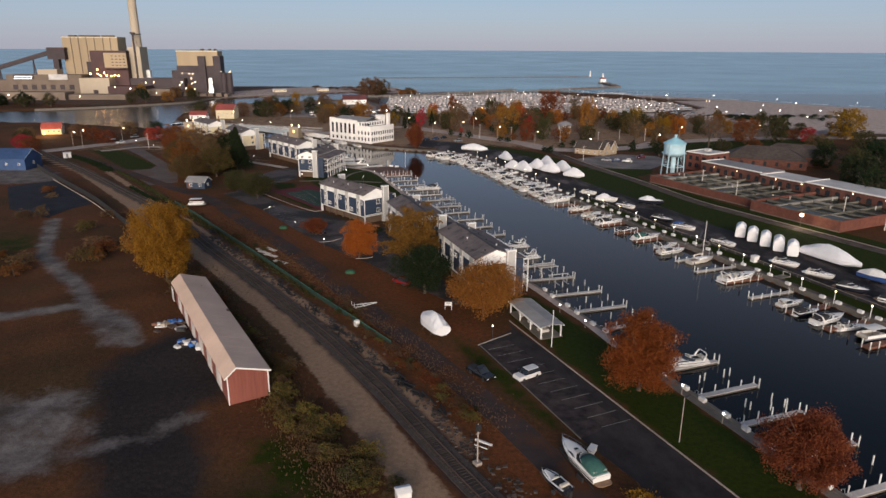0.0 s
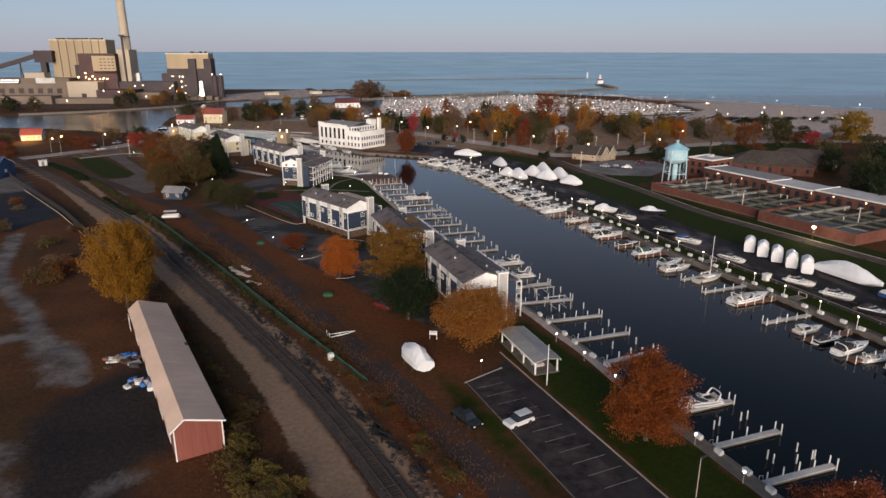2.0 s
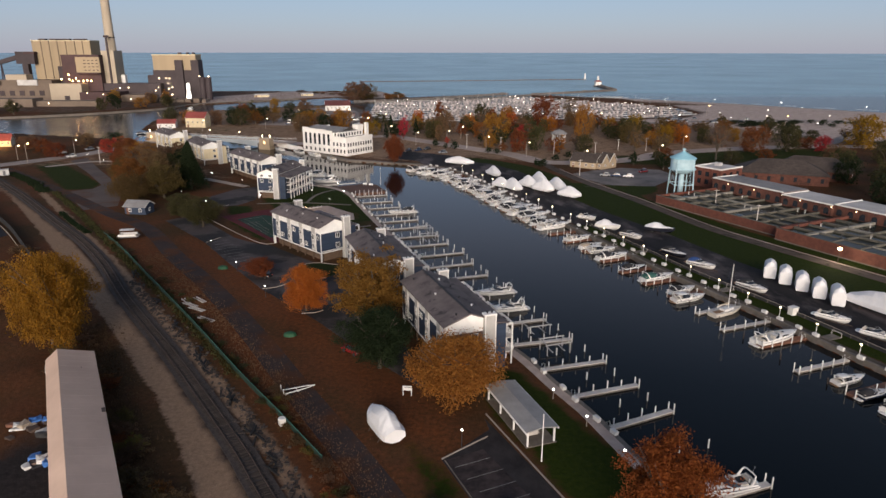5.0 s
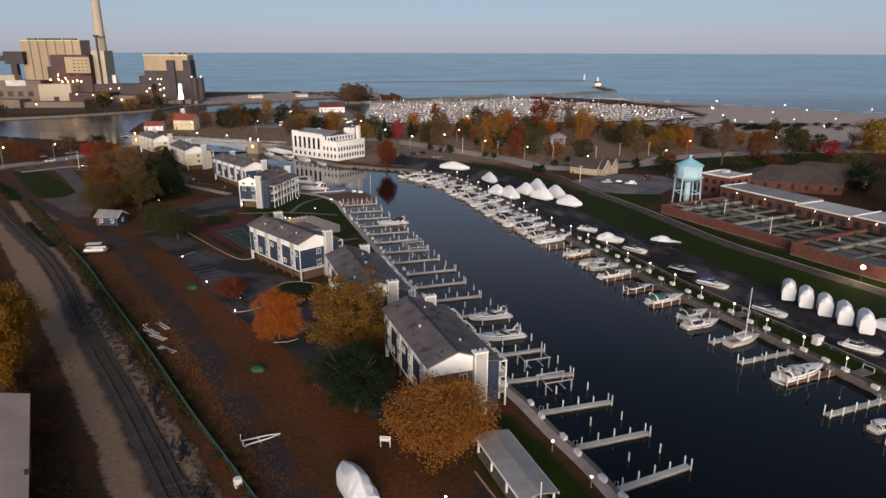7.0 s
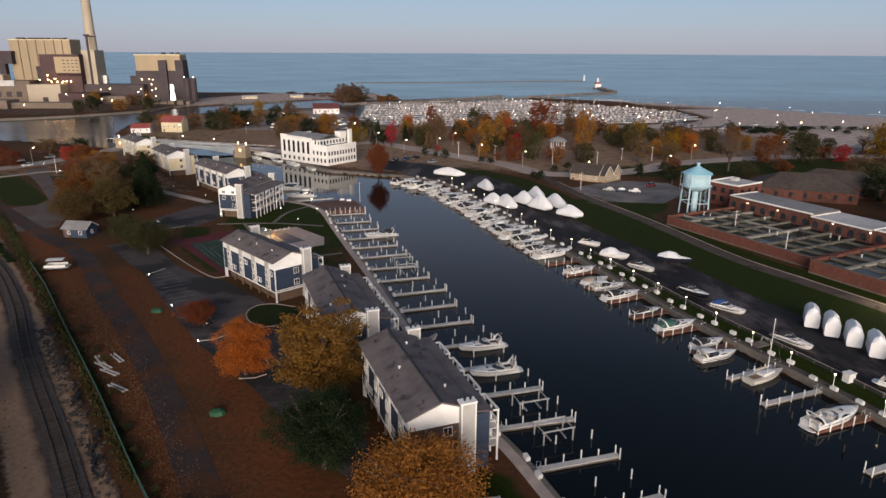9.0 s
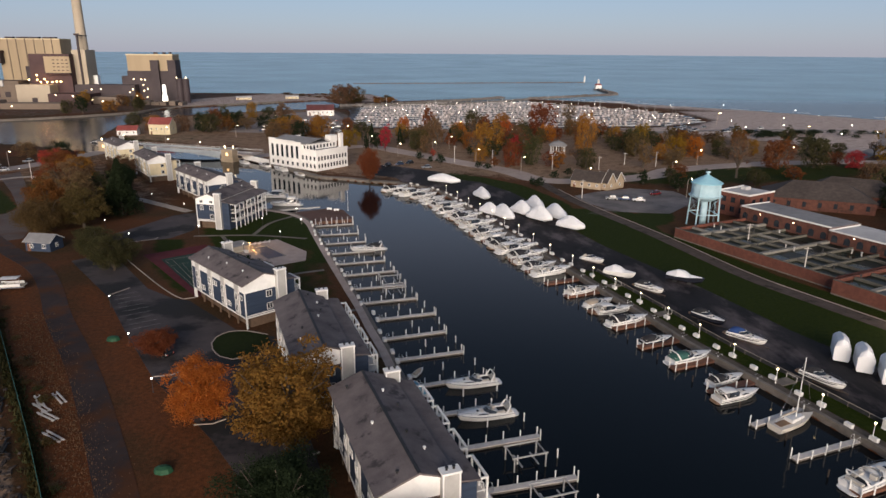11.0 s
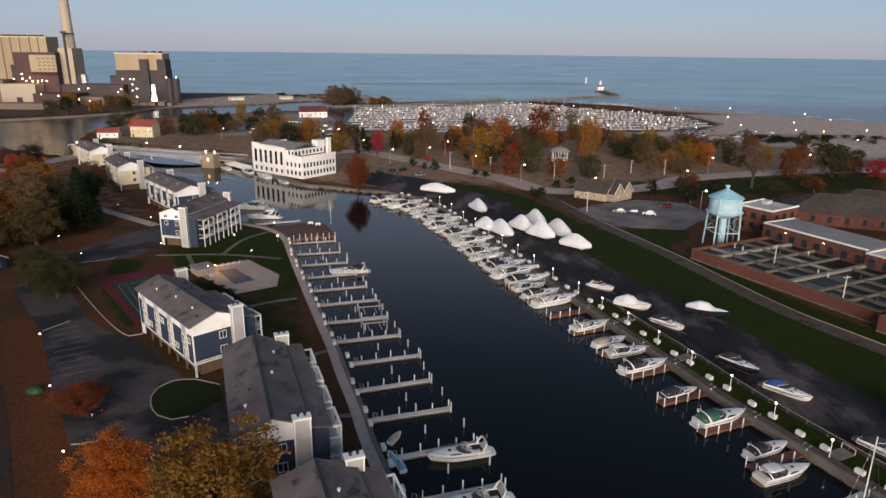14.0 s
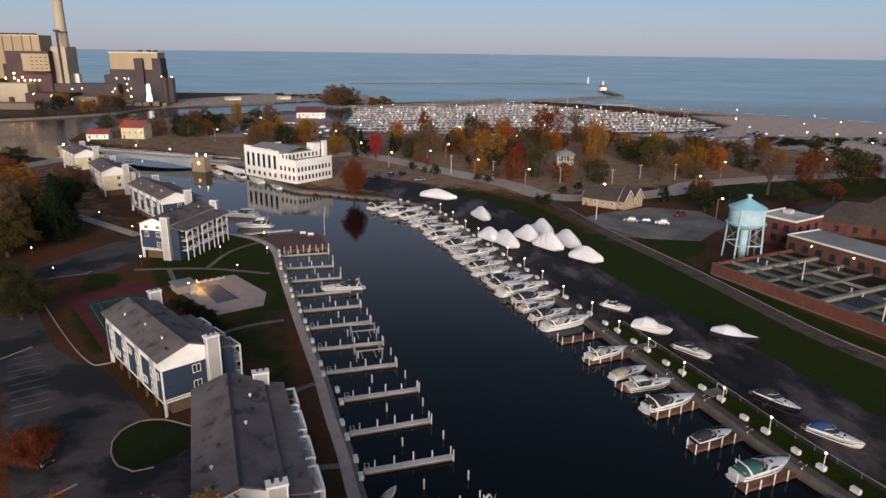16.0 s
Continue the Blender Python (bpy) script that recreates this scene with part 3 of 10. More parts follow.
COURT_GREEN = mat("green court surface", (0.019, 0.045, 0.037), (0.029, 0.060, 0.048), 0.3, 0.9, spec=0.15)
POOL_COVER = mat("grey pool cover", (0.075, 0.070, 0.095), (0.115, 0.108, 0.135), 0.3, 0.7)
PINK_CONCRETE = mat("pink deck concrete", (0.36, 0.285, 0.25), (0.46, 0.37, 0.325), 0.4, 0.9)
RED_ROOF = mat("red roof", (0.20, 0.045, 0.04), (0.28, 0.07, 0.06), 0.7, 0.85)
BLUE_HOUSE = mat("dull blue siding", (0.022, 0.052, 0.13), (0.034, 0.072, 0.17), 0.6, 0.7)
BROWN_ROOF = mat("brown shingles", (0.044, 0.035, 0.031), (0.074, 0.058, 0.051), 0.9, 0.9, 0.3)
LAMP_WARM = glow("warm lamp glass", (1.0, 0.78, 0.46), 6.0)
LAMP_WHITE = glow("white lamp glass", (1.0, 0.93, 0.80), 6.0)
LAMP_ORANGE = glow("sodium lamp glass", (1.0, 0.55, 0.20), 14.0)
LIT_WHITE = glow("lit white of sign and tank", (1.0, 0.97, 0.9), 1.0)
LIT_WINDOW = glow("lit window", (1.0, 0.62, 0.28), 1.6)

# ======== seawalls, roads and paved ground ========
left_line, right_line = smooth_line(CANAL_LEFT, 3.0), smooth_line(CANAL_RIGHT, 3.0)
near_left = [p for p in left_line if p.y > -20]
near_right = [p for p in right_line if p.y > -20]
struct("seawall_west", ribbon(near_left, -0.35, 0.35, -3, 0.14), CONCRETE_DARK, "concrete seawall along the marina canal", "seawall")
struct("seawall_east", ribbon(near_right, -0.4, 0.3, -3, 0.16), CONCRETE_DARK, "dark stained concrete seawall along the marina canal", "seawall")
struct("walkway_west", ribbon([p for p in near_left if p.y > 60], -1.95, -0.36, -0.2, 0.07), mat("pinkish walkway concrete", (0.36, 0.285, 0.25), (0.48, 0.39, 0.345), 0.5, 0.9, 0.2, fine=6), "pale pinkish concrete dockside walkway", "walkway")
struct("path_west", ribbon([p for p in near_left if p.y <= 61], -1.9, -0.36, -0.2, 0.06), CONCRETE_DARK, "narrow concrete dockside path", "walkway")
struct("walkway_east", ribbon(near_right, 0.31, 1.75, -0.2, 0.07), mat("dark brown concrete", (0.062, 0.052, 0.045), (0.115, 0.097, 0.083), 0.6, 0.9, 0.3, fine=6, spec=0.15), "brown-grey concrete dockside walkway", "walkway")


def quay(name, pts, top=0.1):
    return struct(name, ribbon(smooth_line(pts, 6), -0.2, 2.5, -3, top), CONCRETE_DARK, "old concrete river quay", "quay")


quay("quay_north", [(3, 300), (-6, 303), (-13, 306), (-20, 310), (-31.4, 313.6), (-60, 349), (-75, 366)])
quay("quay_west", [(-118, 352), (-98, 326), (-80, 303), (-62, 290), (-52, 278), (-46.5, 266), (-44, 257), (-41.6, 253.2)])
quay("quay_power_station", [(-122, 742), (-160, 712), (-212, 670), (-226, 620), (-258, 582), (-290, 556), (-330, 535)], 0.6)


def paved(name, pts, material, label, category="pavement", z=0.03, fill=0.25):
    return struct(name, Shape().prism(pts, z - fill, z), material, label, category)


def pts2(line):
    return [(p.x, p.y) for p in line]


yard = [p for p in near_right if p.y > -10]
yard_in = offset([p for p in yard if p.y < 182], 6.2) + offset([p for p in yard if p.y >= 182], 2.3)
yard_out = [(-5, 345), (20, 326), (30, 305), (37, 300), (47, 280), (52, 262), (55.5, 240), (56.4, 226.6), (62.4, 204.5), (69.4, 186), (75.2, 170.5), (78.6, 159), (82.2, 146.4), (84.6, 140.1), (91, 124), (101, 100), (122, 46), (136, 6)]
paved("boatyard", pts2(yard_in) + [(2, 310), (-14, 322)] + yard_out, mat("boatyard asphalt", (0.008, 0.008, 0.010), (0.026, 0.024, 0.027), 0.16, 0.85, 0.3, fine=5, stretch=(1, 0.45, 1), spots=((0.115, 0.095, 0.098), 0.10, 0.50, 0.64), spec=0.2), "dark scuffed asphalt boatyard", "boatyard")
paved("marina_lot", [(-112, 476), (-52, 466), (-40, 500), (-44, 566), (-62, 640), (-98, 612)], mat("pinkish worn lot", (0.20, 0.165, 0.15), (0.31, 0.26, 0.24), 0.08, 0.9, 0.2), "pale worn asphalt marina car park", "car park", 0.04)
paved("tower_lot", [(72.5, 258), (80, 246), (96, 243), (104, 252), (114, 262), (112, 280), (96, 286), (80, 279), (70, 272)], mat("pale patched asphalt", (0.085, 0.078, 0.08), (0.21, 0.19, 0.185), 0.12, 0.9, 0.2), "pale patched asphalt lot beside the water tower", "car park", 0.04)
# parking by the lawn
paved("car_park", [(1.8, 63.8), (9.0, 70.8), (8.6, 74), (14.5, 59.5), (29.2, 20), (36.5, 0), (22, 0), (18, 24), (13.9, 32.2)], mat("cracked asphalt", (0.017, 0.015, 0.017), (0.046, 0.041, 0.042), 0.26, 0.9, 0.3, fine=5, stretch=(1, 0.6, 1), spec=0.15), "cracked dark asphalt car park with faded bays", "car park")
paved("storage_yard", [(-154.4, 222.0), (-137.6, 202.6), (-120.2, 180.6), (-124.5, 172), (-125, 161), (-144, 173.5), (-165.5, 210)], mat("dark yard asphalt", (0.014, 0.016, 0.023), (0.030, 0.032, 0.041), 0.15, 0.9, 0.3, fine=5, spec=0.15), "dark blue-grey paved yard behind a fence", "yard", 0.04, 0.3)
apartment_lot = [(-76, 200), (-66, 193.4), (-53, 174.8), (-45, 168), (-41, 166.5), (-25.6, 148.8), (-19, 147), (-14, 132), (-6, 108), (-1, 92), (4, 84), (-1, 84), (-11, 97), (-21, 112),
                 (-36, 131), (-48, 150), (-60, 170), (-80, 196)]
paved("apartment_car_park", apartment_lot, ASPHALT_OLD, "worn asphalt car park beside the apartments", "car park")
paved("field_lot", [(-164, 327), (-168, 318), (-144, 284), (-126, 256), (-126, 248), (-134, 243), (-113, 212), (-104, 218), (-110, 236), (-118, 254), (-139.7, 287.7)], mat("leafy grey-brown paving", (0.070, 0.056, 0.054), (0.115, 0.088, 0.080), 0.12, 0.9, 0.2, spots=((0.090, 0.045, 0.028), 0.1, 0.5, 0.64)), "grey-brown worn paving beside a green field", "pavement", 0.034)
paved("apartment_drive", [(-76, 200), (-80, 222), (-70, 245), (-62, 250), (-58, 226), (-62, 217), (-73, 212.5), (-68.5, 200)], ASPHALT_OLD, "worn asphalt drive between lawns", "drive", 0.035)
ROADS = [("old_track_road", [(16, 8), (9, 26), (2, 42), (-4.6, 54.5), (-10.8, 66.5), (-20.8, 84.5), (-31.5, 104.5), (-44.4, 127), (-52.5, 140), (-64.5, 158), (-75, 175.7), (-85.4, 190.4), (-104, 209), (-140, 248), (-186, 296)], 2.4, mat("leaf-strewn asphalt", (0.036, 0.028, 0.028), (0.056, 0.041, 0.039), 0.3, 0.92, 0.3, fine=5, spots=((0.082, 0.035, 0.017), 0.13, 0.47, 0.63), spec=0.15), "broken old asphalt lane strewn with leaves"),
         ("service_road", [(150, 40), (128, 90), (113, 125), (97, 161), (89.5, 180), (81, 217), (70, 256), (64.5, 284), (62, 306)], 2.2, mat("worn brown-grey road", (0.066, 0.051, 0.044), (0.105, 0.083, 0.072), 0.4, 0.9, 0.2, spots=((0.030, 0.026, 0.018), 0.3, 0.54, 0.68), spec=0.15), "pale worn service road beside the brick basins"),
         ("park_road", [(-80, 369), (-50, 384), (-18, 408), (6, 384), (32, 352), (53, 326), (64, 304), (90, 303), (116, 314), (140, 332), (230, 350), (400, 330)], 5.6, mat("pinkish worn road", (0.33, 0.265, 0.235), (0.42, 0.34, 0.30), 0.25, 0.9, 0.2), "grey two-lane park road"),
         ("bridge_road", [(-300, 220), (-230, 272), (-202, 299), (-186.5, 317), (-169, 344), (-152, 397)], 5.2, mat("grey worn road", (0.25, 0.215, 0.20), (0.34, 0.295, 0.275), 0.25, 0.9, 0.2), "grey two-lane road to the bridge"),
         ("tree_path", [(-171, 301), (-150, 316), (-118, 292), (-67, 250)], 1.6, CONCRETE, "pale footpath below trees"),
         ("beach_road", [(230, 350), (300, 420), (330, 480), (250, 490), (150, 470)], 4.0, mat("pale sandy road", (0.17, 0.15, 0.145), (0.25, 0.22, 0.21), 0.25, 0.9, 0.2), "grey beach car park road")]
for i, (name, pts, half, material, label) in enumerate(ROADS):
    struct(name, ribbon(smooth_line(pts, 5), -half, half, -0.3, 0.045 + 0.006 * i), material, label, "road")
for name, pts in (("lawn_path_one", [(-56, 219), (-39, 219.5), (-22.7, 215.5)]), ("lawn_path_two", [(-48, 219.6), (-42, 207)]), ("lawn_path_three", [(-39, 219), (-36.6, 234), (-29, 245.3)]),
                  ("lawn_path_four", [(-28, 177.5), (-24.9, 180.4), (-20.4, 184), (-14.2, 186.6)]), ("lawn_path_five", [(-13, 150), (-8, 157), (-4.5, 160)]), ("lawn_path_six", [(-4.5, 136.2), (-2, 137.2), (2.6, 137.8)]),
                  ("lawn_path_seven", [(11.5, 97), (15, 99)])):
    struct(name, ribbon(smooth_line(pts, 2), -0.55, 0.55, -0.2, 0.06), CONCRETE_DARK, "narrow concrete path over a lawn", "path")


def kerb(name, pts):
    struct(name, ribbon(smooth_line(pts, 1.5), -0.09, 0.09, -0.2, 0.15), CONCRETE, "pale concrete kerb", "kerb")


kerb("kerb_1", [(9.0, 75), (14.7, 59.5), (29.4, 20), (36.7, 0)])
struct("bay_kerb", ribbon(smooth_line([(2.2, 63.7), (13.2, 33.6)], 1.5), -0.07, 0.07, -0.2, 0.12), CONCRETE_DARK, "worn concrete bay kerb", "kerb")
kerb("kerb_2", [(1.8, 64), (5.2, 66.6), (8.5, 69)])
kerb("kerb_3", [(-73, 212.5), (-66, 216), (-65.7, 217.7)])
kerb("kerb_4", [(-70, 207), (-68.3, 200.1), (-59, 187), (-48.3, 173.2), (-42.5, 167.4), (-40.3, 168.4)])
kerb("kerb_5", [(-20.4, 147.8), (-25, 149.7), (-28.2, 149.3), (-29.9, 146.8), (-30.0, 144.2), (-29.1, 141.6), (-27, 138.6), (-24.5, 137.3), (-22.2, 138.1)])
kerb("kerb_6", [(-36, 131.3), (-33, 132), (-30.4, 135)])
kerb("kerb_7", [(-24.7, 116), (-22, 116.2), (-20.4, 117.4)])
kerb("kerb_9", pts2(offset(smooth_line([(150, 40), (128, 90), (113, 125), (97, 161), (89.5, 180), (81, 217), (70, 256), (64.5, 284)], 5), 2.4)))
kerb("kerb_10", [(-59.8, 170.2), (-58.4, 172.6), (-57, 175)])
kerb("kerb_8", [(-10.7, 108), (-8, 106.8), (-5.5, 108.4)])
paved("lawn_island", [(-20.4, 147.6), (-25, 149.5), (-28.1, 149.1), (-29.7, 146.8), (-29.8, 144.2), (-28.9, 141.7), (-26.9, 138.8), (-24.5, 137.5), (-22.2, 138.3), (-18.6, 143)], mat("lawn", (0.008, 0.016, 0.002), (0.017, 0.024, 0.004), 1.3, 0.95, 0.4, spec=0.15), "dark green kerbed lawn island", "lawn", 0.10)

paved("bay_surface", [(2.4, 63.9), (7.6, 66.0), (14.6, 50.6), (19.8, 38.2), (14.6, 34.4), (13.2, 33.8)], mat("worn dark bays", (0.016, 0.014, 0.016), (0.078, 0.060, 0.058), 0.42, 0.9, 0.3, fine=5, spec=0.15), "dark worn asphalt of the parking bays", "car park", 0.034)
# faded bay lines
BAY_DIR, BAY_OUT = Vector((6.5, -12.45, 0)).normalized(), Vector((0.93, 0.37, 0)).normalized()
bay = Shape().box(0, 5.2, -0.04, 0.04, 0, 0.012)
bay_me = bay.mesh("bay_line", mat("faded line paint", (0.12, 0.12, 0.12), (0.32, 0.32, 0.31), 1.2, 0.9))
bays = thing("bay_lines", at(0, 0, 0.038), "faded white parking bay lines on asphalt", "road marking", kind="structure")
for i in range(11):
    p = Vector((3.0, 63.0, 0)) + BAY_DIR * (2.9 * i + 1.0)
    part("bay_line", bay_me, None, bays, at=at(p.x, p.y, 0, math.degrees(math.atan2(BAY_OUT.y, BAY_OUT.x))))

for i in range(9):
    part("bay_line", bay_me, None, bays, at=at(-58.6 + 1.42 * i, 169.8 - 2.31 * i, 0.0, 31.5))

# tennis court, pool
paved("tennis_court", [(-63.5, 200.6), (-50.2, 210), (-44.2, 205.4), (-35.5, 173), (-40.3, 168.7)], COURT_RED, "maroon tennis court surround", "tennis court", 0.05)
paved("tennis_green", [(-57.6, 196.6), (-50.2, 202), (-44.4, 199), (-38.6, 176.5), (-42.6, 174.4)], COURT_GREEN, "green tennis playing surface with lines", "tennis court", 0.06)
cl = thing("court_lines", at(0, 0, 0.062), "thin white tennis court lines", "court line", kind="structure")
for a, b in (((-56, 195.4), (-50.4, 199.6)), ((-56, 195.4), (-43.4, 176.6)), ((-50.4, 199.6), (-40.4, 178.4)), ((-53, 191), (-48.4, 194.6)), ((-51, 193), (-44.6, 182.4)), ((-54.6, 196.4), (-42.6, 177.2))):
    part("court_line", Shape().bar((*a, 0.01), (*b, 0.01), 0.06, 0.012), CONCRETE, cl)
paved("pool_deck", [(-43.7, 206.8), (-31, 214.7), (-20.8, 202.4), (-19.9, 194.6), (-28, 189.6)], PINK_CONCRETE, "pinkish concrete deck round a pool", "pool deck", 0.08)
pool = thing("swimming_pool", at(0, 0, 0.08), "covered swimming pool with pale coping", "pool")
part("cover", Shape().prism([(-36.2, 205.5), (-32.7, 207.8), (-26, 198.6), (-29.9, 195.8)], 0, 0.05), POOL_COVER, pool, "taut grey pool cover")
for a, b in (((-36.4, 205.6), (-32.6, 208.1)), ((-32.6, 208.1), (-25.7, 198.6)), ((-25.7, 198.6), (-29.9, 195.5)), ((-29.9, 195.5), (-36.4, 205.6))):
    part("coping", Shape().bar((*a, 0.05), (*b, 0.05), 0.35, 0.12), CONCRETE, pool)

BOX_PALE = mat("white plastic", (0.62, 0.61, 0.59), (0.72, 0.71, 0.69), 1.5, 0.5)
hut = thing("pool_hut", at(-42.4, 204.6, 0.08, -52), "low pool hut with a pale grey roof beside the deck", "hut")
part("wall", Shape().box(0, 4.4, 0, 4.2, 0, 1.75), BEIGE_SIDING, hut)
part("roof", Shape().rings([[(-0.35, -0.35, 1.75), (4.75, -0.35, 1.75), (4.75, 4.55, 1.75), (-0.35, 4.55, 1.75)], [(-0.35, -0.35, 1.87), (4.75, -0.35, 1.87), (4.75, 4.55, 1.87), (-0.35, 4.55, 1.87)], [(1.9, 1.6, 2.3), (2.5, 1.6, 2.3), (2.5, 2.6, 2.3), (1.9, 2.6, 2.3)]]), GREY_ROOF, hut, "low pale grey roof")
part("door", Shape().box(1.0, 1.9, 4.16, 4.26, 0, 1.7), DARK_METAL, hut)
part("wall_lamp", Shape().lathe([(0.05, 1.5), (0.26, 1.7), (0.05, 1.95)], 8, 3.4, 4.62), LAMP_ORANGE, hut, "glowing wall lamp")
crate = thing("deck_box", at(-36.9, 201.9, 0.08, -38), "white storage box standing on the pool deck", "storage box")
part("bin", Shape().box(-0.7, 0.7, -0.4, 0.4, 0, 0.6), BOX_PALE, crate)
part("lid", Shape().box(-0.74, 0.74, -0.44, 0.44, 0.6, 0.68), BOX_PALE, crate)
lounger = thing("pool_lounger", at(-37.6, 208.4, 0.08, 20), "white lounger folded flat on the pool deck", "lounger", "loungers by the pool")
part("frame", Shape().box(0, 1.8, -0.32, 0.32, 0.28, 0.36), BOX_PALE, lounger)
part("backrest", Shape().rings([[(1.2, -0.32, 0.36), (1.2, 0.32, 0.36), (1.3, 0.32, 0.36), (1.3, -0.32, 0.36)], [(1.8, -0.32, 0.85), (1.8, 0.32, 0.85), (1.88, 0.32, 0.82), (1.88, -0.32, 0.82)]]), BOX_PALE, lounger)
for lx in (0.15, 1.6):
    for ly in (-0.26, 0.26):
        part("leg", Shape().box(lx - 0.03, lx + 0.03, ly - 0.03, ly + 0.03, 0, 0.28), BOX_PALE, lounger)
for lx, ly in ((-36.4, 209.2), (-35.2, 210.0), (-34.0, 210.8)):
    copy_thing(lounger, at(lx, ly, 0.08, 20))

# ======== buildings ========


def gable_roof(s, x0, x1, ys, zs, t=0.22):
    """A roof skin along x through the profile ys/zs, with thickness."""
    top = [(y, z + t) for y, z in zip(ys, zs)]
    low = [(y, z) for y, z in zip(ys, zs)]
    ring = low + top[::-1]
    return s.rings([[(x0, y, z) for y, z in ring], [(x1, y, z) for y, z in ring]])


def window_unit(parent, m, w, h, panes=2, frame_mat=None, name="window"):
    """A framed window in the x-z plane, facing -y, its middle at the origin of m."""
    f = Shape()
    t = 0.09
    f.box(-w / 2, w / 2, -0.08, 0.02, -h / 2, -h / 2 + t).box(-w / 2, w / 2, -0.08, 0.02, h / 2 - t, h / 2)
    f.box(-w / 2, -w / 2 + t, -0.08, 0.02, -h / 2 + t, h / 2 - t).box(w / 2 - t, w / 2, -0.08, 0.02, -h / 2 + t, h / 2 - t)
    for i in range(1, panes):
        x = -w / 2 + w * i / panes
        f.box(x - 0.04, x + 0.04, -0.07, 0.02, -h / 2 + t, h / 2 - t)
    win = part(name, f, frame_mat or WHITE_PAINT, parent, "white framed window", at=m)
    part("pane", Shape().box(-w / 2 + 0.03, w / 2 - 0.03, -0.03, 0.01, -h / 2 + 0.03, h / 2 - 0.03), WINDOW, win, "dark glass")
    return win


UNDER_BLOCK_BROWN = mat("brown stained posts and shaded ground floor", (0.10, 0.066, 0.045), (0.16, 0.105, 0.07), 1.5, 0.85)


def apartment(x, y, turn, L, wall_mat, label, side_from=0.0, side_to=1.0, balconies=3, chimney_far=True, vents=7, top=10.9, roofed=False):
    """A raised three-storey apartment block: origin at its far front corner, x runs to the near gable, y to the water side."""
    ob = thing("apartment_building", at(x, y, 0, turn), label, "apartment building", "waterside apartment blocks")
    W, ridge, z0, z1, z2, zr = 8.4, 4.3, 2.2, 7.4, 9.1, 10.7
    # brown here paints in the shade that falls beneath the raised storeys
    part("ground_floor", Shape().box(0.5, L - 0.5, 1.2, W + 0.4, -0.1, z0 + 0.05), UNDER_BLOCK_BROWN, ob, "recessed ground floor in painted-shade brown")
    for i in range(7):
        px = 0.3 + (L - 0.6) * i / 6
        part("post", Shape().box(px - 0.15, px + 0.15, 0.15, 0.45, 0, z0), WHITE_PAINT if i in (0, 6) else UNDER_BLOCK_BROWN, ob)
    part("wall", Shape().box(0, L, 0, W, z0 + 0.25, z1), wall_mat, ob, "clapboard storeys")
    part("floor_band", Shape().box(-0.08, L + 0.08, -0.08, W + 0.08, z0, z0 + 0.25), WHITE_PAINT, ob, "white band under the storeys")
    cap = Shape()
    prof = [(0, z1), (W, z1), (W, z2), (ridge, zr), (0, z2)]
    cap.rings([[(-0.03, a, b) for a, b in prof], [(L + 0.03, a, b) for a, b in prof]])
    part("gable", cap, WHITE_PAINT, ob, "white gable and fascia band")
    part("roof", gable_roof(Shape(), -0.35, L + 0.4, [-0.5, ridge, W + 0.3], [z2 - 0.12, zr + 0.02, z2 - 0.05]), ROOF_DARK, ob, "dark grey shingle roof")
    part("ridge_cap", Shape().box(-0.3, L + 0.35, ridge - 0.2, ridge + 0.2, zr + 0.2, zr + 0.29), DARK_METAL, ob)
    # lower wing on the water side
    a, b = L * side_from, L * side_to
    part("side_wall", Shape().box(a, b, W, W + 2.6, 0, z2 - 1.0), wall_mat, ob)
    part("side_roof", gable_roof(Shape(), a - 0.2, b + 0.2, [W - 0.05, W + (4.6 if roofed else 3.0)], [z2 - 0.55, z2 - (1.25 if roofed else 1.0)]), ROOF_DARK, ob, "low dark side roof")
    # bays and windows on the road front
    n = max(3, round(L / 6.2))
    for i in range(n):
        cx = L * (i + 0.5) / n
        part("bay", Shape().box(cx - 0.75, cx + 0.75, -0.22, 0.0, z0 + 0.25, z2 - 0.2), GREY_SIDING, ob, "pale projecting window bay")
        for zc in (3.9, 6.3):
            window_unit(ob, at(cx, -0.24, zc), 1.15, 1.5, 2)
        for dx in (1.75, 2.6):
            for zc in (3.7, 6.3):
                if cx + dx < L - 0.6 and (i + (zc > 5)) % 2 == 0:
                    window_unit(ob, at(cx + dx, -0.02, zc), 0.75, 1.1, 1)
        part("trim", Shape().box(cx - 0.98, cx - 0.83, -0.06, 0.0, z0 + 0.25, z1), WHITE_PAINT, ob)
        part("trim", Shape().box(cx + 0.83, cx + 0.98, -0.06, 0.0, z0 + 0.25, z1), WHITE_PAINT, ob)
    for px, py in ((L - 0.02, 0), (L - 0.02, W - 0.15), (-0.06, 0)):
        part("corner_board", Shape().box(px, px + 0.08, py - 0.05, py + 0.2, 0, z1), WHITE_PAINT, ob)
    # gable end
    for zc in (3.8, 6.4):
        window_unit(ob, pose(L + 0.05, 5.2, zc, 0, 0, 90), 1.25, 1.35, 2)
    part("gable_board", Shape().bar((L + 0.05, 0, z0 + 0.5), (L + 0.05, W, z0 + 0.5), 0.1, 0.18), WHITE_PAINT, ob)
    ends = [(L - 0.2, W - 1.7)] + ([(-0.6, W - 1.0)] if chimney_far else [])
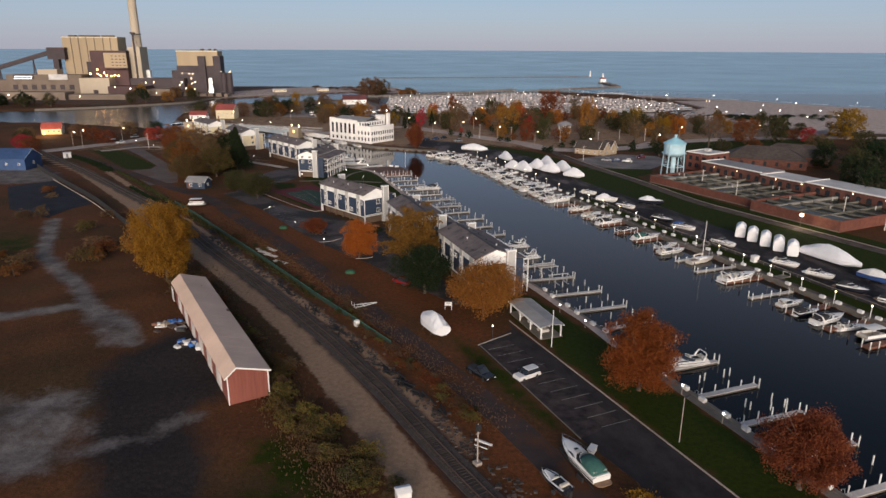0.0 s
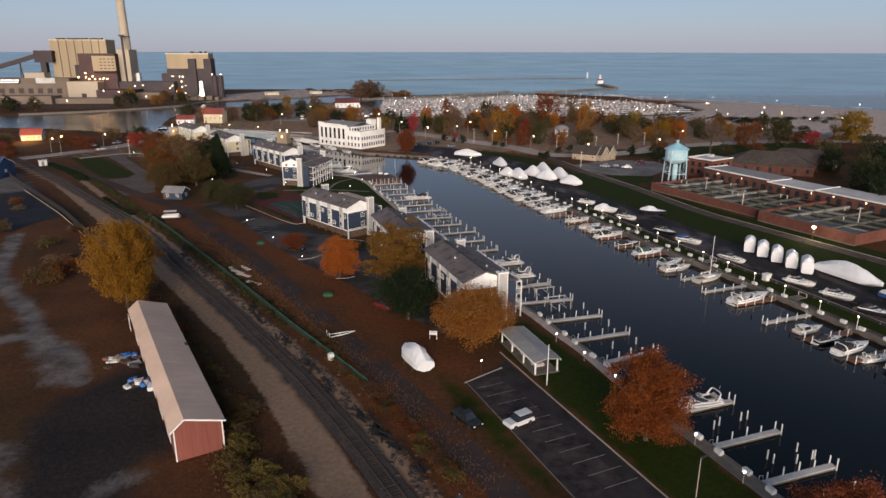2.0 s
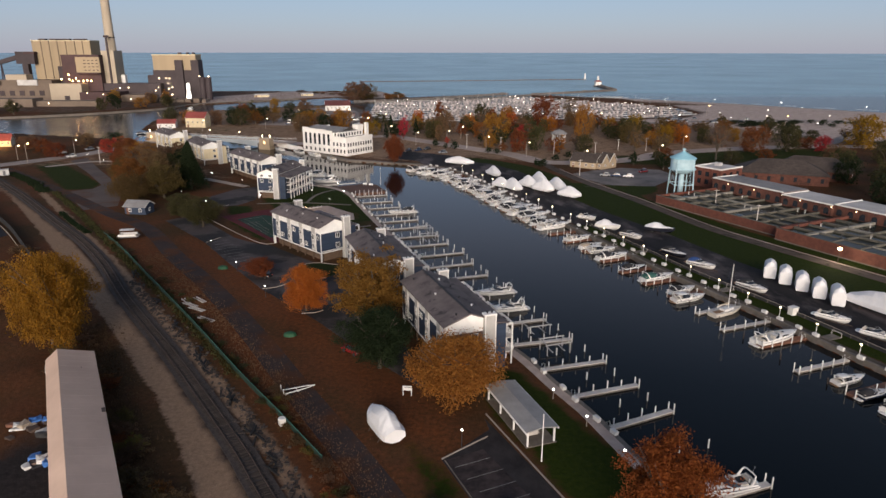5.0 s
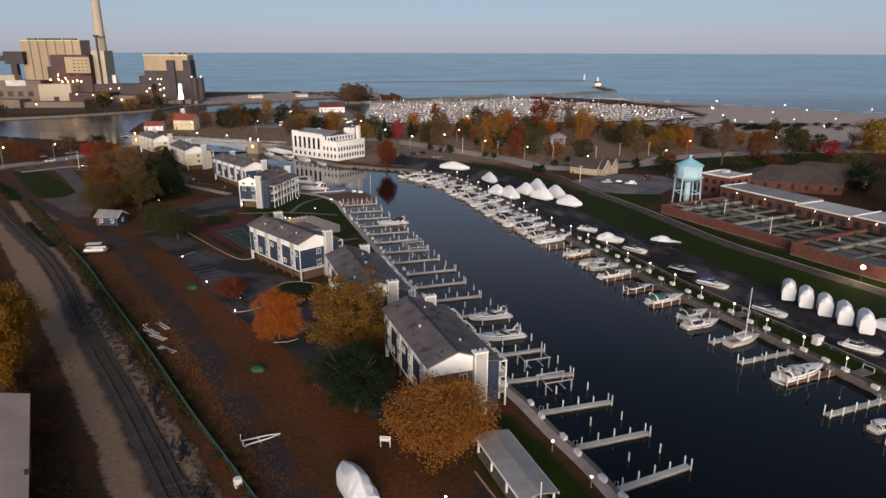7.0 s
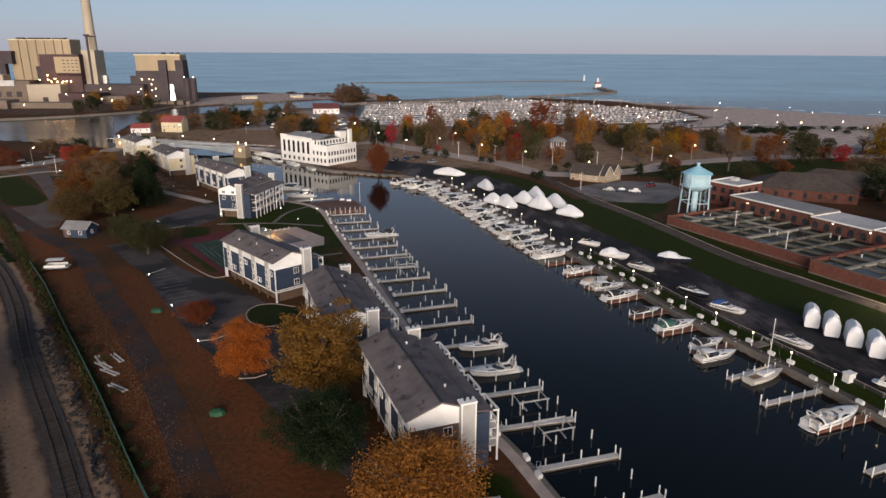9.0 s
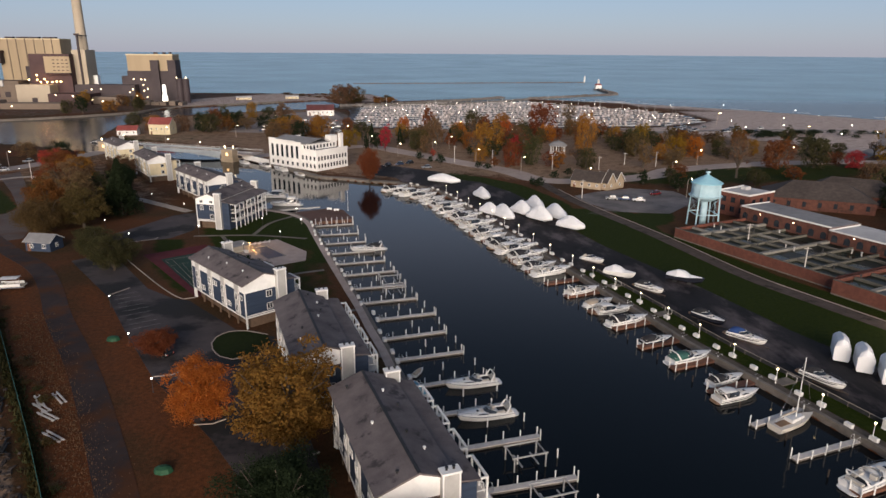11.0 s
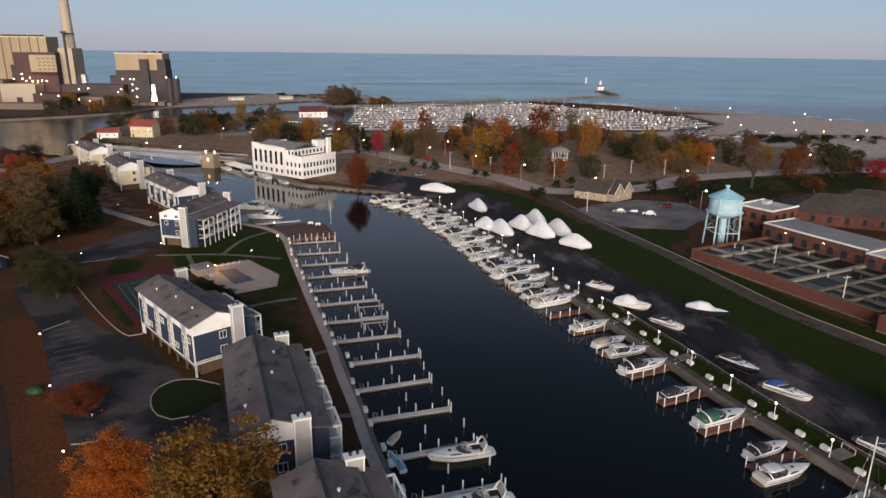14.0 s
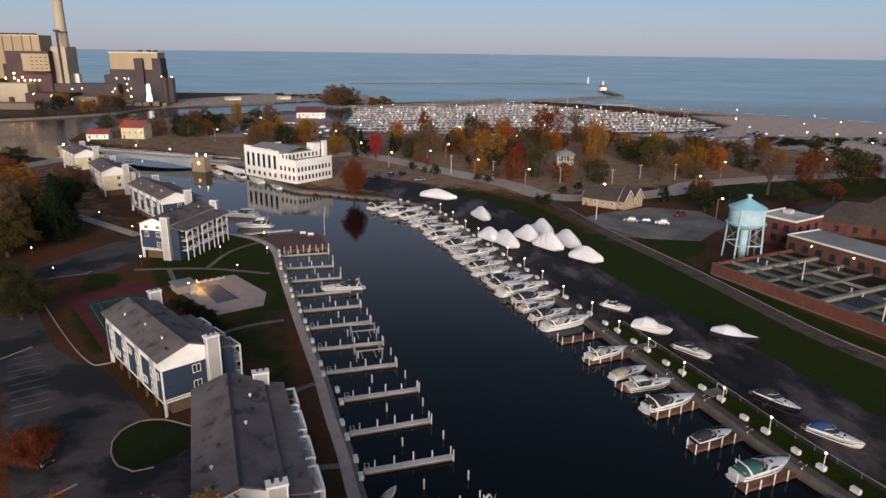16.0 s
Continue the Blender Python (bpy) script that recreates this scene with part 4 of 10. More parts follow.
    for cx, cy in ends:
        ch = part("chimney", Shape().box(cx, cx + 1.1, cy, cy + 2.0, 0, top), GREY_SIDING, ob, "broad siding-clad chimney")
        part("cap", Shape().box(cx - 0.12, cx + 1.22, cy - 0.12, cy + 2.12, top, top + 0.25), WHITE_PAINT, ch)
        part("corner", Shape().box(cx + 1.08, cx + 1.16, cy - 0.04, cy + 0.14, 0, top).box(cx + 1.08, cx + 1.16, cy + 1.86, cy + 2.04, 0, top), WHITE_PAINT, ch)
        for k in range(2):
            part("flue", Shape().lathe([(0.14, top + 0.2), (0.14, top + 0.5), (0.2, top + 0.51), (0.2, top + 0.62)], 8, cx + 0.55, cy + 0.6 + 0.8 * k), DARK_METAL, ch)
    # balconies
    for i in range(balconies):
        b0 = a + (b - a) * (i + 0.12) / balconies
        b1 = a + (b - a) * (i + 0.88) / balconies
        y0, y1 = W + 2.6, W + 4.3
        lower = part("balcony", Shape().box(b0, b1, y0, y1, 2.3, 2.45), WOOD_GREY, ob, "timber balcony")
        upper = part("balcony", Shape().box(b0, b1, y0, y1, 4.9, 5.05), WOOD_GREY, ob, "timber balcony")
        if roofed:  # a white fascia with an arch over each balcony
            n = 10
            arch = [(b1, 7.0), (b1, z2 - 1.2), (b0, z2 - 1.2), (b0, 7.0)] + [(b0 + 0.25 + (b1 - b0 - 0.5) * j / n, 6.75 + 0.75 * math.sin(math.pi * j / n)) for j in range(n + 1)]
            part("balcony_arch", Shape().rings([[(u, y1 - 0.02, v) for u, v in arch], [(u, y1 + 0.08, v) for u, v in arch]]), WHITE_PAINT, ob, "white arched fascia")
        for px in (b0 + 0.1, (b0 + b1) / 2, b1 - 0.1):
            part("balcony_post", Shape().box(px - 0.11, px + 0.11, y1 - 0.22, y1, 0, 7.7), WHITE_PAINT, ob)
        for z, bal in ((2.45, lower), (5.05, upper)):
            comb = [(b0, z + 1.05), (b1, z + 1.05)]
            for j in range(11, -1, -1):
                px = b0 + 0.03 + (b1 - b0 - 0.06) * j / 11
                comb += [(px + 0.03, z + 0.95), (px + 0.03, z), (px - 0.03, z), (px - 0.03, z + 0.95)]
            r = Shape().rings([[(u, y1 - 0.08, v) for u, v in comb], [(u, y1 - 0.02, v) for u, v in comb]])
            for px in (b0, b1 - 0.06):
                part("side_rail", Shape().box(px, px + 0.06, y0, y1 - 0.08, z + 0.95, z + 1.05), WHITE_PAINT, bal)
            part("railing", r, WHITE_PAINT, bal, "white baluster railing")
            part("balcony_door", Shape().box(b0 + 0.6, b1 - 0.6, y0 - 0.02, y0 + 0.03, z + 0.05, z + 2.0), WINDOW, bal, "dark sliding glass door")
        part("balcony_beam", Shape().box(b0, b1, y1 - 0.24, y1 + 0.02, 7.5, 7.75).box(b0, b0 + 0.16, y0, y1, 7.5, 7.75).box(b1 - 0.16, b1, y0, y1, 7.5, 7.75), WHITE_PAINT, ob)
    rng = random.Random(int(L * 7 + x))
    for i in range(vents):
        vx, vy = L * (i + 0.6) / vents, rng.choice([1.6, 2.4, 5.6, 6.6])
        vz = z2 + (zr - z2) * (vy / ridge if vy < ridge else (W - vy) / (W - ridge))
        part("roof_vent", Shape().lathe([(0.11, vz), (0.11, vz + 0.5), (0.2, vz + 0.5), (0.2, vz + 0.62)], 8, vx, vy), WHITE_PAINT if i % 2 else DARK_METAL, ob)
    return ob


BLUE_LABEL = "blue clapboard apartment block with white gables"
block = apartment(-3.6, 109.4, -72.3, 23.5, BLUE_SIDING, BLUE_LABEL + " and a brown end wall", balconies=4, top=10.3)
part("end_wall", Shape().box(23.5, 23.54, 0.1, 8.3, 0, 7.38), mat("brown siding", (0.085, 0.055, 0.048), (0.12, 0.078, 0.066), 0.9, 0.8), block, "dark brown end wall")
apartment(-17.2, 141.7, -72.8, 24.6, BLUE_SIDING, BLUE_LABEL + " and a low side wing", balconies=4, top=10.3)
apartment(-40.4, 168.8, -50.0, 24.2, BLUE_SIDING, BLUE_LABEL + " beside the tennis court", side_from=0.35, side_to=1.0, balconies=3)
block = apartment(-51.9, 249.3, -106.0, 21.0, BLUE_SIDING, BLUE_LABEL + " facing the pool lawn", balconies=3, roofed=True)
for py, zc in ((1.9, 8.3), (5.2, 8.3), (1.9, 6.4)):
    window_unit(block, pose(21.07, py, zc, 0, 0, 90), 1.1, 0.9 if zc > 8 else 1.35, 2)
apartment(-80.5, 280.5, -52.0, 30.0, BLUE_SIDING, BLUE_LABEL + " by the river basin", balconies=2, roofed=True)
apartment(-112, 322, -56.0, 24.0, CREAM, "cream clapboard apartment block with dark roof by the river", balconies=2)
apartment(-142, 362, -52.0, 24.0, CREAM, "cream clapboard apartment block with grey roof by the river", balconies=2)


def red_barn():
    """Long storage barn; x runs along it from the far end to the near gable."""
    L, W = 48.2, 6.1
    ob = thing("storage_barn", at(-60.2, 87.1, 0, -62.3), "long red-sided barn with a tan metal roof and white trim", "barn")
    rid, zl, zr, z2 = 1.4, 4.8, 5.95, 4.44
    prof = [(0, 0), (W, 0), (W, z2), (rid, zr), (0, zl)]
    part("wall", Shape().rings([[(0, a, b) for a, b in prof], [(L, a, b) for a, b in prof]]), mat("barn red boards", (0.17, 0.052, 0.038), (0.225, 0.073, 0.052), 1.0, 0.8, 0.2, stretch=(3, 3, 0.2)), ob, "dull red board walls")
    part("roof", gable_roof(Shape(), -0.4, L + 0.35, [-0.5, rid, W + 0.45], [4.40, zr + 0.02, 4.32], 0.14), TAN_METAL, ob, "tan standing-seam metal roof")
    seam = Shape()
    for i in range(24):
        px = L * i / 23
        seam.bar((px, rid, zr + 0.16), (px, W + 0.43, 4.465), 0.02, 0.02).bar((px, rid, zr + 0.16), (px, -0.48, 4.545), 0.02, 0.02)
    part("roof_seams", seam, TAN_METAL, ob)
    for k in range(6):
        part("louvre_slat", Shape().bar((0.3, -0.62, 1.3 + 0.5 * k), (2.6, -0.62, 1.3 + 0.5 * k), 0.06, 0.3), WHITE_PAINT, ob, "white wall slat")
    part("trim", Shape().bar((L + 0.06, 0, 0), (L + 0.06, 0, zl - 0.1), 0.16), WHITE_PAINT, ob, "white corner board")
    part("trim", Shape().bar((L + 0.06, W, 0), (L + 0.06, W, z2 - 0.1), 0.16), WHITE_PAINT, ob)
    part("bargeboard", Shape().bar((L + 0.38, -0.5, 4.5), (L + 0.38, rid, zr + 0.1), 0.08, 0.2), WHITE_PAINT, ob)
    part("bargeboard", Shape().bar((L + 0.38, rid, zr + 0.1), (L + 0.38, W + 0.45, 4.4), 0.08, 0.24), WHITE_PAINT, ob)
    for i in range(6):
        px = 4 + i * 7.2
        part("barn_door", Shape().box(px, px + 3.6, -0.07, 0.02, 0, 2.9), WOOD_GREY, ob, "pale board door")
    part("roof_patch", Shape().rings([[(6.2, 2.6, 5.5), (7.1, 2.4, 5.5), (6.6, 3.4, 5.2), (6.0, 3.3, 5.2)], [(6.2, 2.6, 5.72), (7.1, 2.4, 5.78), (6.6, 3.4, 5.46), (6.0, 3.3, 5.49)]]).box(6.5, 6.9, 3.3, 4.4, 5.0, 5.18), DARK_METAL, ob, "dark torn roof patch")
    part("roof_patch", Shape().box(20.6, 21.8, 5.6, 6.5, 4.3, 4.62), STEEL, ob, "rusty roof patch")
    return ob


red_barn()


def shelter():
    ob = thing("picnic_shelter", at(9.4, 79.4, 0, -73.5), "open picnic shelter with a pale grey metal roof on posts", "shelter")
    L, W, h = 14.2, 4.9, 2.5
    part("roof", gable_roof(Shape(), 0, L, [0, W / 2, W], [h - 0.15, h + 0.25, h - 0.15], 0.16), mat("pale metal roof", (0.26, 0.255, 0.25), (0.34, 0.33, 0.325), 0.5, 0.6), ob, "pale grey metal roof")
    part("fascia", Shape().box(-0.05, L + 0.05, -0.08, 0.02, h - 0.3, h).box(-0.05, L + 0.05, W - 0.02, W + 0.08, h - 0.3, h), WHITE_PAINT, ob)
    for px in (0.4, 4.8, 9.4, L - 0.4):
        for py in (0.4, W - 0.4):
            part("post", Shape().box(px - 0.11, px + 0.11, py - 0.11, py + 0.11, 0, h - 0.1), WHITE_PAINT, ob)
    part("slab", Shape().box(0.1, L - 0.1, 0.1, W - 0.1, -0.15, 0.12), CONCRETE_DARK, ob)
    for px in (2.6, 6.8, 11.0):
        t = part("picnic_table", Shape().box(px - 0.9, px + 0.9, 1.9, 2.7, 0.74, 0.8).box(px - 0.9, px + 0.9, 1.3, 1.6, 0.44, 0.5).box(px - 0.9, px + 0.9, 3.0, 3.3, 0.44, 0.5), WOOD_GREY, ob)
        part("table_leg", Shape().box(px - 0.6, px - 0.5, 1.4, 3.2, 0.12, 0.74).box(px + 0.5, px + 0.6, 1.4, 3.2, 0.12, 0.74), WOOD_GREY, t)
    part("wall_panel", Shape().box(0.4, 4.8, 2.2, 2.35, 0.12, 2.3), WOOD_BROWN, ob)
    return ob


shelter()


def small_house(x, y, turn, L, W, h, rise, wall, roof, label, name="house", windows=3, lit=False, hip=False):
    ob = thing(name, at(x, y, 0, turn), label, name.replace("_", " "))
    prof = [(0, -0.1), (W, -0.1), (W, h), (W / 2, h + rise), (0, h)]
    if hip:
        part("wall", Shape().box(0, L, 0, W, -0.1, h), wall, ob)
        e = 0.5
        s = Shape().add([(-e, -e, h), (L + e, -e, h), (L + e, W + e, h), (-e, W + e, h), (W / 2, W / 2, h + rise), (L - W / 2, W / 2, h + rise)],
                        [(0, 1, 5, 4), (2, 3, 4, 5), (1, 2, 5), (3, 0, 4), (3, 2, 1, 0)])
        part("roof", s, roof, ob)
    else:
        part("wall", Shape().rings([[(0, a, b) for a, b in prof], [(L, a, b) for a, b in prof]]), wall, ob)
        part("roof", gable_roof(Shape(), -0.4, L + 0.4, [-0.45, W / 2, W + 0.45], [h - 0.25, h + rise + 0.02, h - 0.25]), roof, ob)
        for ex in (L + 0.38, -0.38):
            part("bargeboard", Shape().bar((ex, -0.45, h - 0.15), (ex, W / 2, h + rise + 0.1), 0.07, 0.2), WHITE_PAINT, ob)
            part("bargeboard", Shape().bar((ex, W / 2, h + rise + 0.1), (ex, W + 0.45, h - 0.15), 0.07, 0.2), WHITE_PAINT, ob)
    for i in range(windows):
        window_unit(ob, at(L * (i + 0.5) / windows, -0.02, h * 0.55), 1.0, 1.2, 2)
    if hip:
        for i in range(7):
            part("window", Shape().box(L * (i + 0.5) / 7 - 0.6, L * (i + 0.5) / 7 + 0.6, -0.05, 0.05, 1.2, 3.0), WINDOW, ob, "dark brick-framed window")
    window_unit(ob, pose(L + 0.02, W * 0.5, h * 0.55, 0, 0, 90), 1.0, 1.2, 2)
    part("door", Shape().box(L * 0.08, L * 0.08 + 1.0, -0.06, 0.02, 0, 2.05), LIT_WINDOW if lit else WOOD_BROWN, ob, "lit doorway" if lit else "")
    return ob


small_house(-96.4, 205.6, -12, 7.4, 5.0, 2.7, 1.5, BLUE_SIDING, GREY_ROOF, "small blue shed with a grey gable roof and white trim", "garden_shed", 2)
small_house(-200, 247, -4, 22, 12, 5.0, 3.5, BLUE_HOUSE, BLUE_HOUSE, "dull blue house with a blue roof", "house", 4)
small_house(-236, 368, 14, 11, 8, 3.4, 3.2, CREAM, RED_ROOF, "cream house with a red roof and lit doorway", "house", 4, lit=True)
small_house(-158, 463, -8, 14, 9, 6.6, 3.6, CREAM, RED_ROOF, "two-storey cream house with a red roof", "house", 4)
small_house(-176, 458, 5, 12, 7, 3.2, 2.4, WHITE_PAINT, RED_ROOF, "low white house with a red roof", "house", 3)
small_house(73.2, 290.5, -38.6, 12.7, 8, 3.0, 3.4, STONE_TAN, BROWN_ROOF, "tan stone cottage with a long brown roof", "cottage", 4)
for cx, cy in ((82.4, 286.4), (86.8, 289.6)):
    small_house(cx, cy, -54, 5.6, 5.2, 3.0, 3.6, STONE_TAN, BROWN_ROOF, "tan stone cottage wing with a steep gable", "cottage", 2)
small_house(-76, 590, 8, 22, 11, 4.6, 3.8, STUCCO, mat("dark red shingles", (0.09, 0.03, 0.032), (0.13, 0.045, 0.045), 0.7, 0.85), "long white clubhouse with a red-brown roof", "clubhouse", 6)
small_house(60, 470, 5, 20, 9, 3.6, 3, STUCCO, BROWN_ROOF, "low white marina shed", "shed", 4)
small_house(134, 252, -24, 34, 18, 4.0, 5.0, BRICK_DARK, BROWN_ROOF, "long brick building with a brown hipped roof", "brick building", 0, hip=True)
small_house(154, 262, -36, 30, 15, 4.0, 5.0, BRICK_DARK, BROWN_ROOF, "brick building with a tall brown hipped roof", "brick building", 0, hip=True)


def white_hall():
    """White stuccoed hall with tall windows and a lower office wing; x runs along the river front towards the near corner."""
    a, b, c = Vector((-58.9, 347.2, 0)), Vector((-33.9, 326.2, 0)), Vector((-20.2, 340.1, 0))
    d = b - a
    L, W = d.length, (c - b).length
    ob = thing("white_hall", at(a.x, a.y, 0, math.degrees(math.atan2(d.y, d.x))), "white stucco waterside hall with tall windows and a chimney", "hall")
    H1, H2, H3 = 12.2, 11.0, 8.6
    m = L * 0.68
    part("hall_wall", Shape().box(0, m, 0, W, -0.5, H1 - 1.0), STUCCO, ob)
    part("parapet", Shape().box(0, m, 0, 0.5, H1 - 1.0, H1).box(0, m * 0.2, 0, 0.55, H1, H1 + 0.7).box(m * 0.2, m * 0.8, 0, 0.5, H1 - 0.3, H1 + 0.3).box(0, 0.5, 0.5, W, H1 - 1.0, H1), STUCCO, ob)
    part("hall_roof", gable_roof(Shape(), 0.5, m + 3, [0.5, W / 2, W], [H1 - 0.9, H1 + 0.9, H1 - 0.9], 0.2), GREY_ROOF, ob, "low grey-blue roof")
    part("wing_wall", Shape().box(m, L, 0, W, -0.5, H3), STUCCO, ob)
    part("upper_wing", Shape().box(m, L - 6, 1.2, W - 1.0, H3, H2 + 0.6), STUCCO, ob)
    part("wing_roof", Shape().box(m, L - 5.8, 1.0, W - 0.8, H2 + 0.6, H2 + 0.8), GREY_ROOF, ob, "flat grey roof")
    part("terrace", Shape().box(L - 6, L, 0, W, H3, H3 + 0.25), GREY_ROOF, ob)
    part("terrace_parapet", Shape().box(m, L + 0.1, -0.1, 0.25, H3, H3 + 0.9).box(L - 0.25, L + 0.1, -0.1, W, H3, H3 + 0.9), STUCCO, ob)
    part("chimney", Shape().box(L - 4.5, L - 3.0, W - 1.4, W + 0.4, 0, 15.4), STUCCO, ob, "square white chimney")
    part("stair_head", Shape().box(m + 1, m + 5, W - 5, W - 1, H2 + 0.6, H2 + 3.4), STUCCO, ob)
    for i in range(6):
        px = 2.6 + (m - 5) * i / 5
        part("tall_window", Shape().box(px - 0.75, px + 0.75, -0.06, 0.05, 4.6, 10.2), WINDOW, ob, "tall dark window")
        part("low_window", Shape().box(px - 0.6, px + 0.6, -0.06, 0.05, 1.2, 2.8), WINDOW, ob)
    for z in (1.3, 4.7):
        for i in range(4):
            px = m + 1.4 + (L - m - 2.8) * i / 3
            part("window", Shape().box(px - 0.5, px + 0.5, -0.06, 0.05, z, z + 1.8), WINDOW, ob)
        for i in range(10):
            py = 1.4 + (W - 2.8) * i / 9
            part("window", Shape().box(L - 0.05, L + 0.06, py - 0.45, py + 0.45, z, z + 1.8), WINDOW, ob)
    for i in range(8):
        py = 2.2 + (W - 5) * i / 7
        part("window", Shape().box(L - 6.05, L - 5.94, py - 0.45, py + 0.45, H3 + 0.8, H3 + 2.3), WINDOW, ob)
    for i in range(4):
        px = m + 1.5 + i * 2.2
        part("window", Shape().box(px - 0.45, px + 0.45, 1.14, 1.25, H3 + 0.8, H3 + 2.3), WINDOW, ob)
    return ob


white_hall()


def water_tower():
    ob = thing("water_tower", at(99.2, 225.4, 0, 12), "pale blue water tower on braced steel legs", "water tower")
    T = []
    part("tank", Shape().lathe([(0.5, 8.3), (2.2, 8.6), (3.7, 9.4), (4.25, 10.2), (4.3, 14.2)], 28), TOWER_BLUE, ob, "faded blue riveted tank", smooth=True)
    part("roof", Shape().lathe([(4.75, 14.1), (4.7, 14.35), (0.5, 16.6), (0.4, 16.9)], 28), mat("bright blue roof paint", (0.24, 0.50, 0.62), (0.32, 0.58, 0.68), 0.5, 0.5), ob, "bright blue conical roof")
    part("finial", Shape().lathe([(0.35, 16.8), (0.35, 17.2), (0.7, 17.3), (0.7, 17.6), (0.1, 17.8)], 12), TOWER_BLUE, ob)
    part("riser", Shape().lathe([(1.0, 0), (1.0, 8.5)], 16), TOWER_BLUE, ob, "thick central riser pipe", smooth=True)
    part("gallery", Shape().lathe([(4.35, 10.1), (5.0, 10.1), (5.0, 10.25), (4.3, 10.25)], 28), TOWER_BLUE, ob)
    legs = []
    for i in range(4):
        a = math.pi / 2 * i + 0.55
        lo, hi = (5.0 * math.cos(a), 5.0 * math.sin(a)), (4.3 * math.cos(a), 4.3 * math.sin(a))
        legs.append((lo, hi))
        part("leg", Shape().bar((*lo, 0), (*hi, 14.0), 0.36), TOWER_BLUE, ob)
    for i in range(4):
        (l0, h0), (l1, h1) = legs[i], legs[(i + 1) % 4]
        q0, q1 = [(l + (h - l) * 0.33) for l, h in zip(l0, h0)], [(l + (h - l) * 0.33) for l, h in zip(l1, h1)]
        part("strut", Shape().bar((*q0, 4.6), (*q1, 4.6), 0.24), TOWER_BLUE, ob)
        part("brace", Shape().bar((*q0, 4.7), (*h1, 9.4), 0.05), TOWER_BLUE, ob)
        part("brace", Shape().bar((*q1, 4.7), (*h0, 9.4), 0.05), TOWER_BLUE, ob)
    part("ladder", Shape().bar((5.0, 0.9, 0), (4.5, 0.9, 14), 0.06).bar((5.0, 1.35, 0), (4.5, 1.35, 14), 0.06), TOWER_BLUE, ob)
    return ob


water_tower()


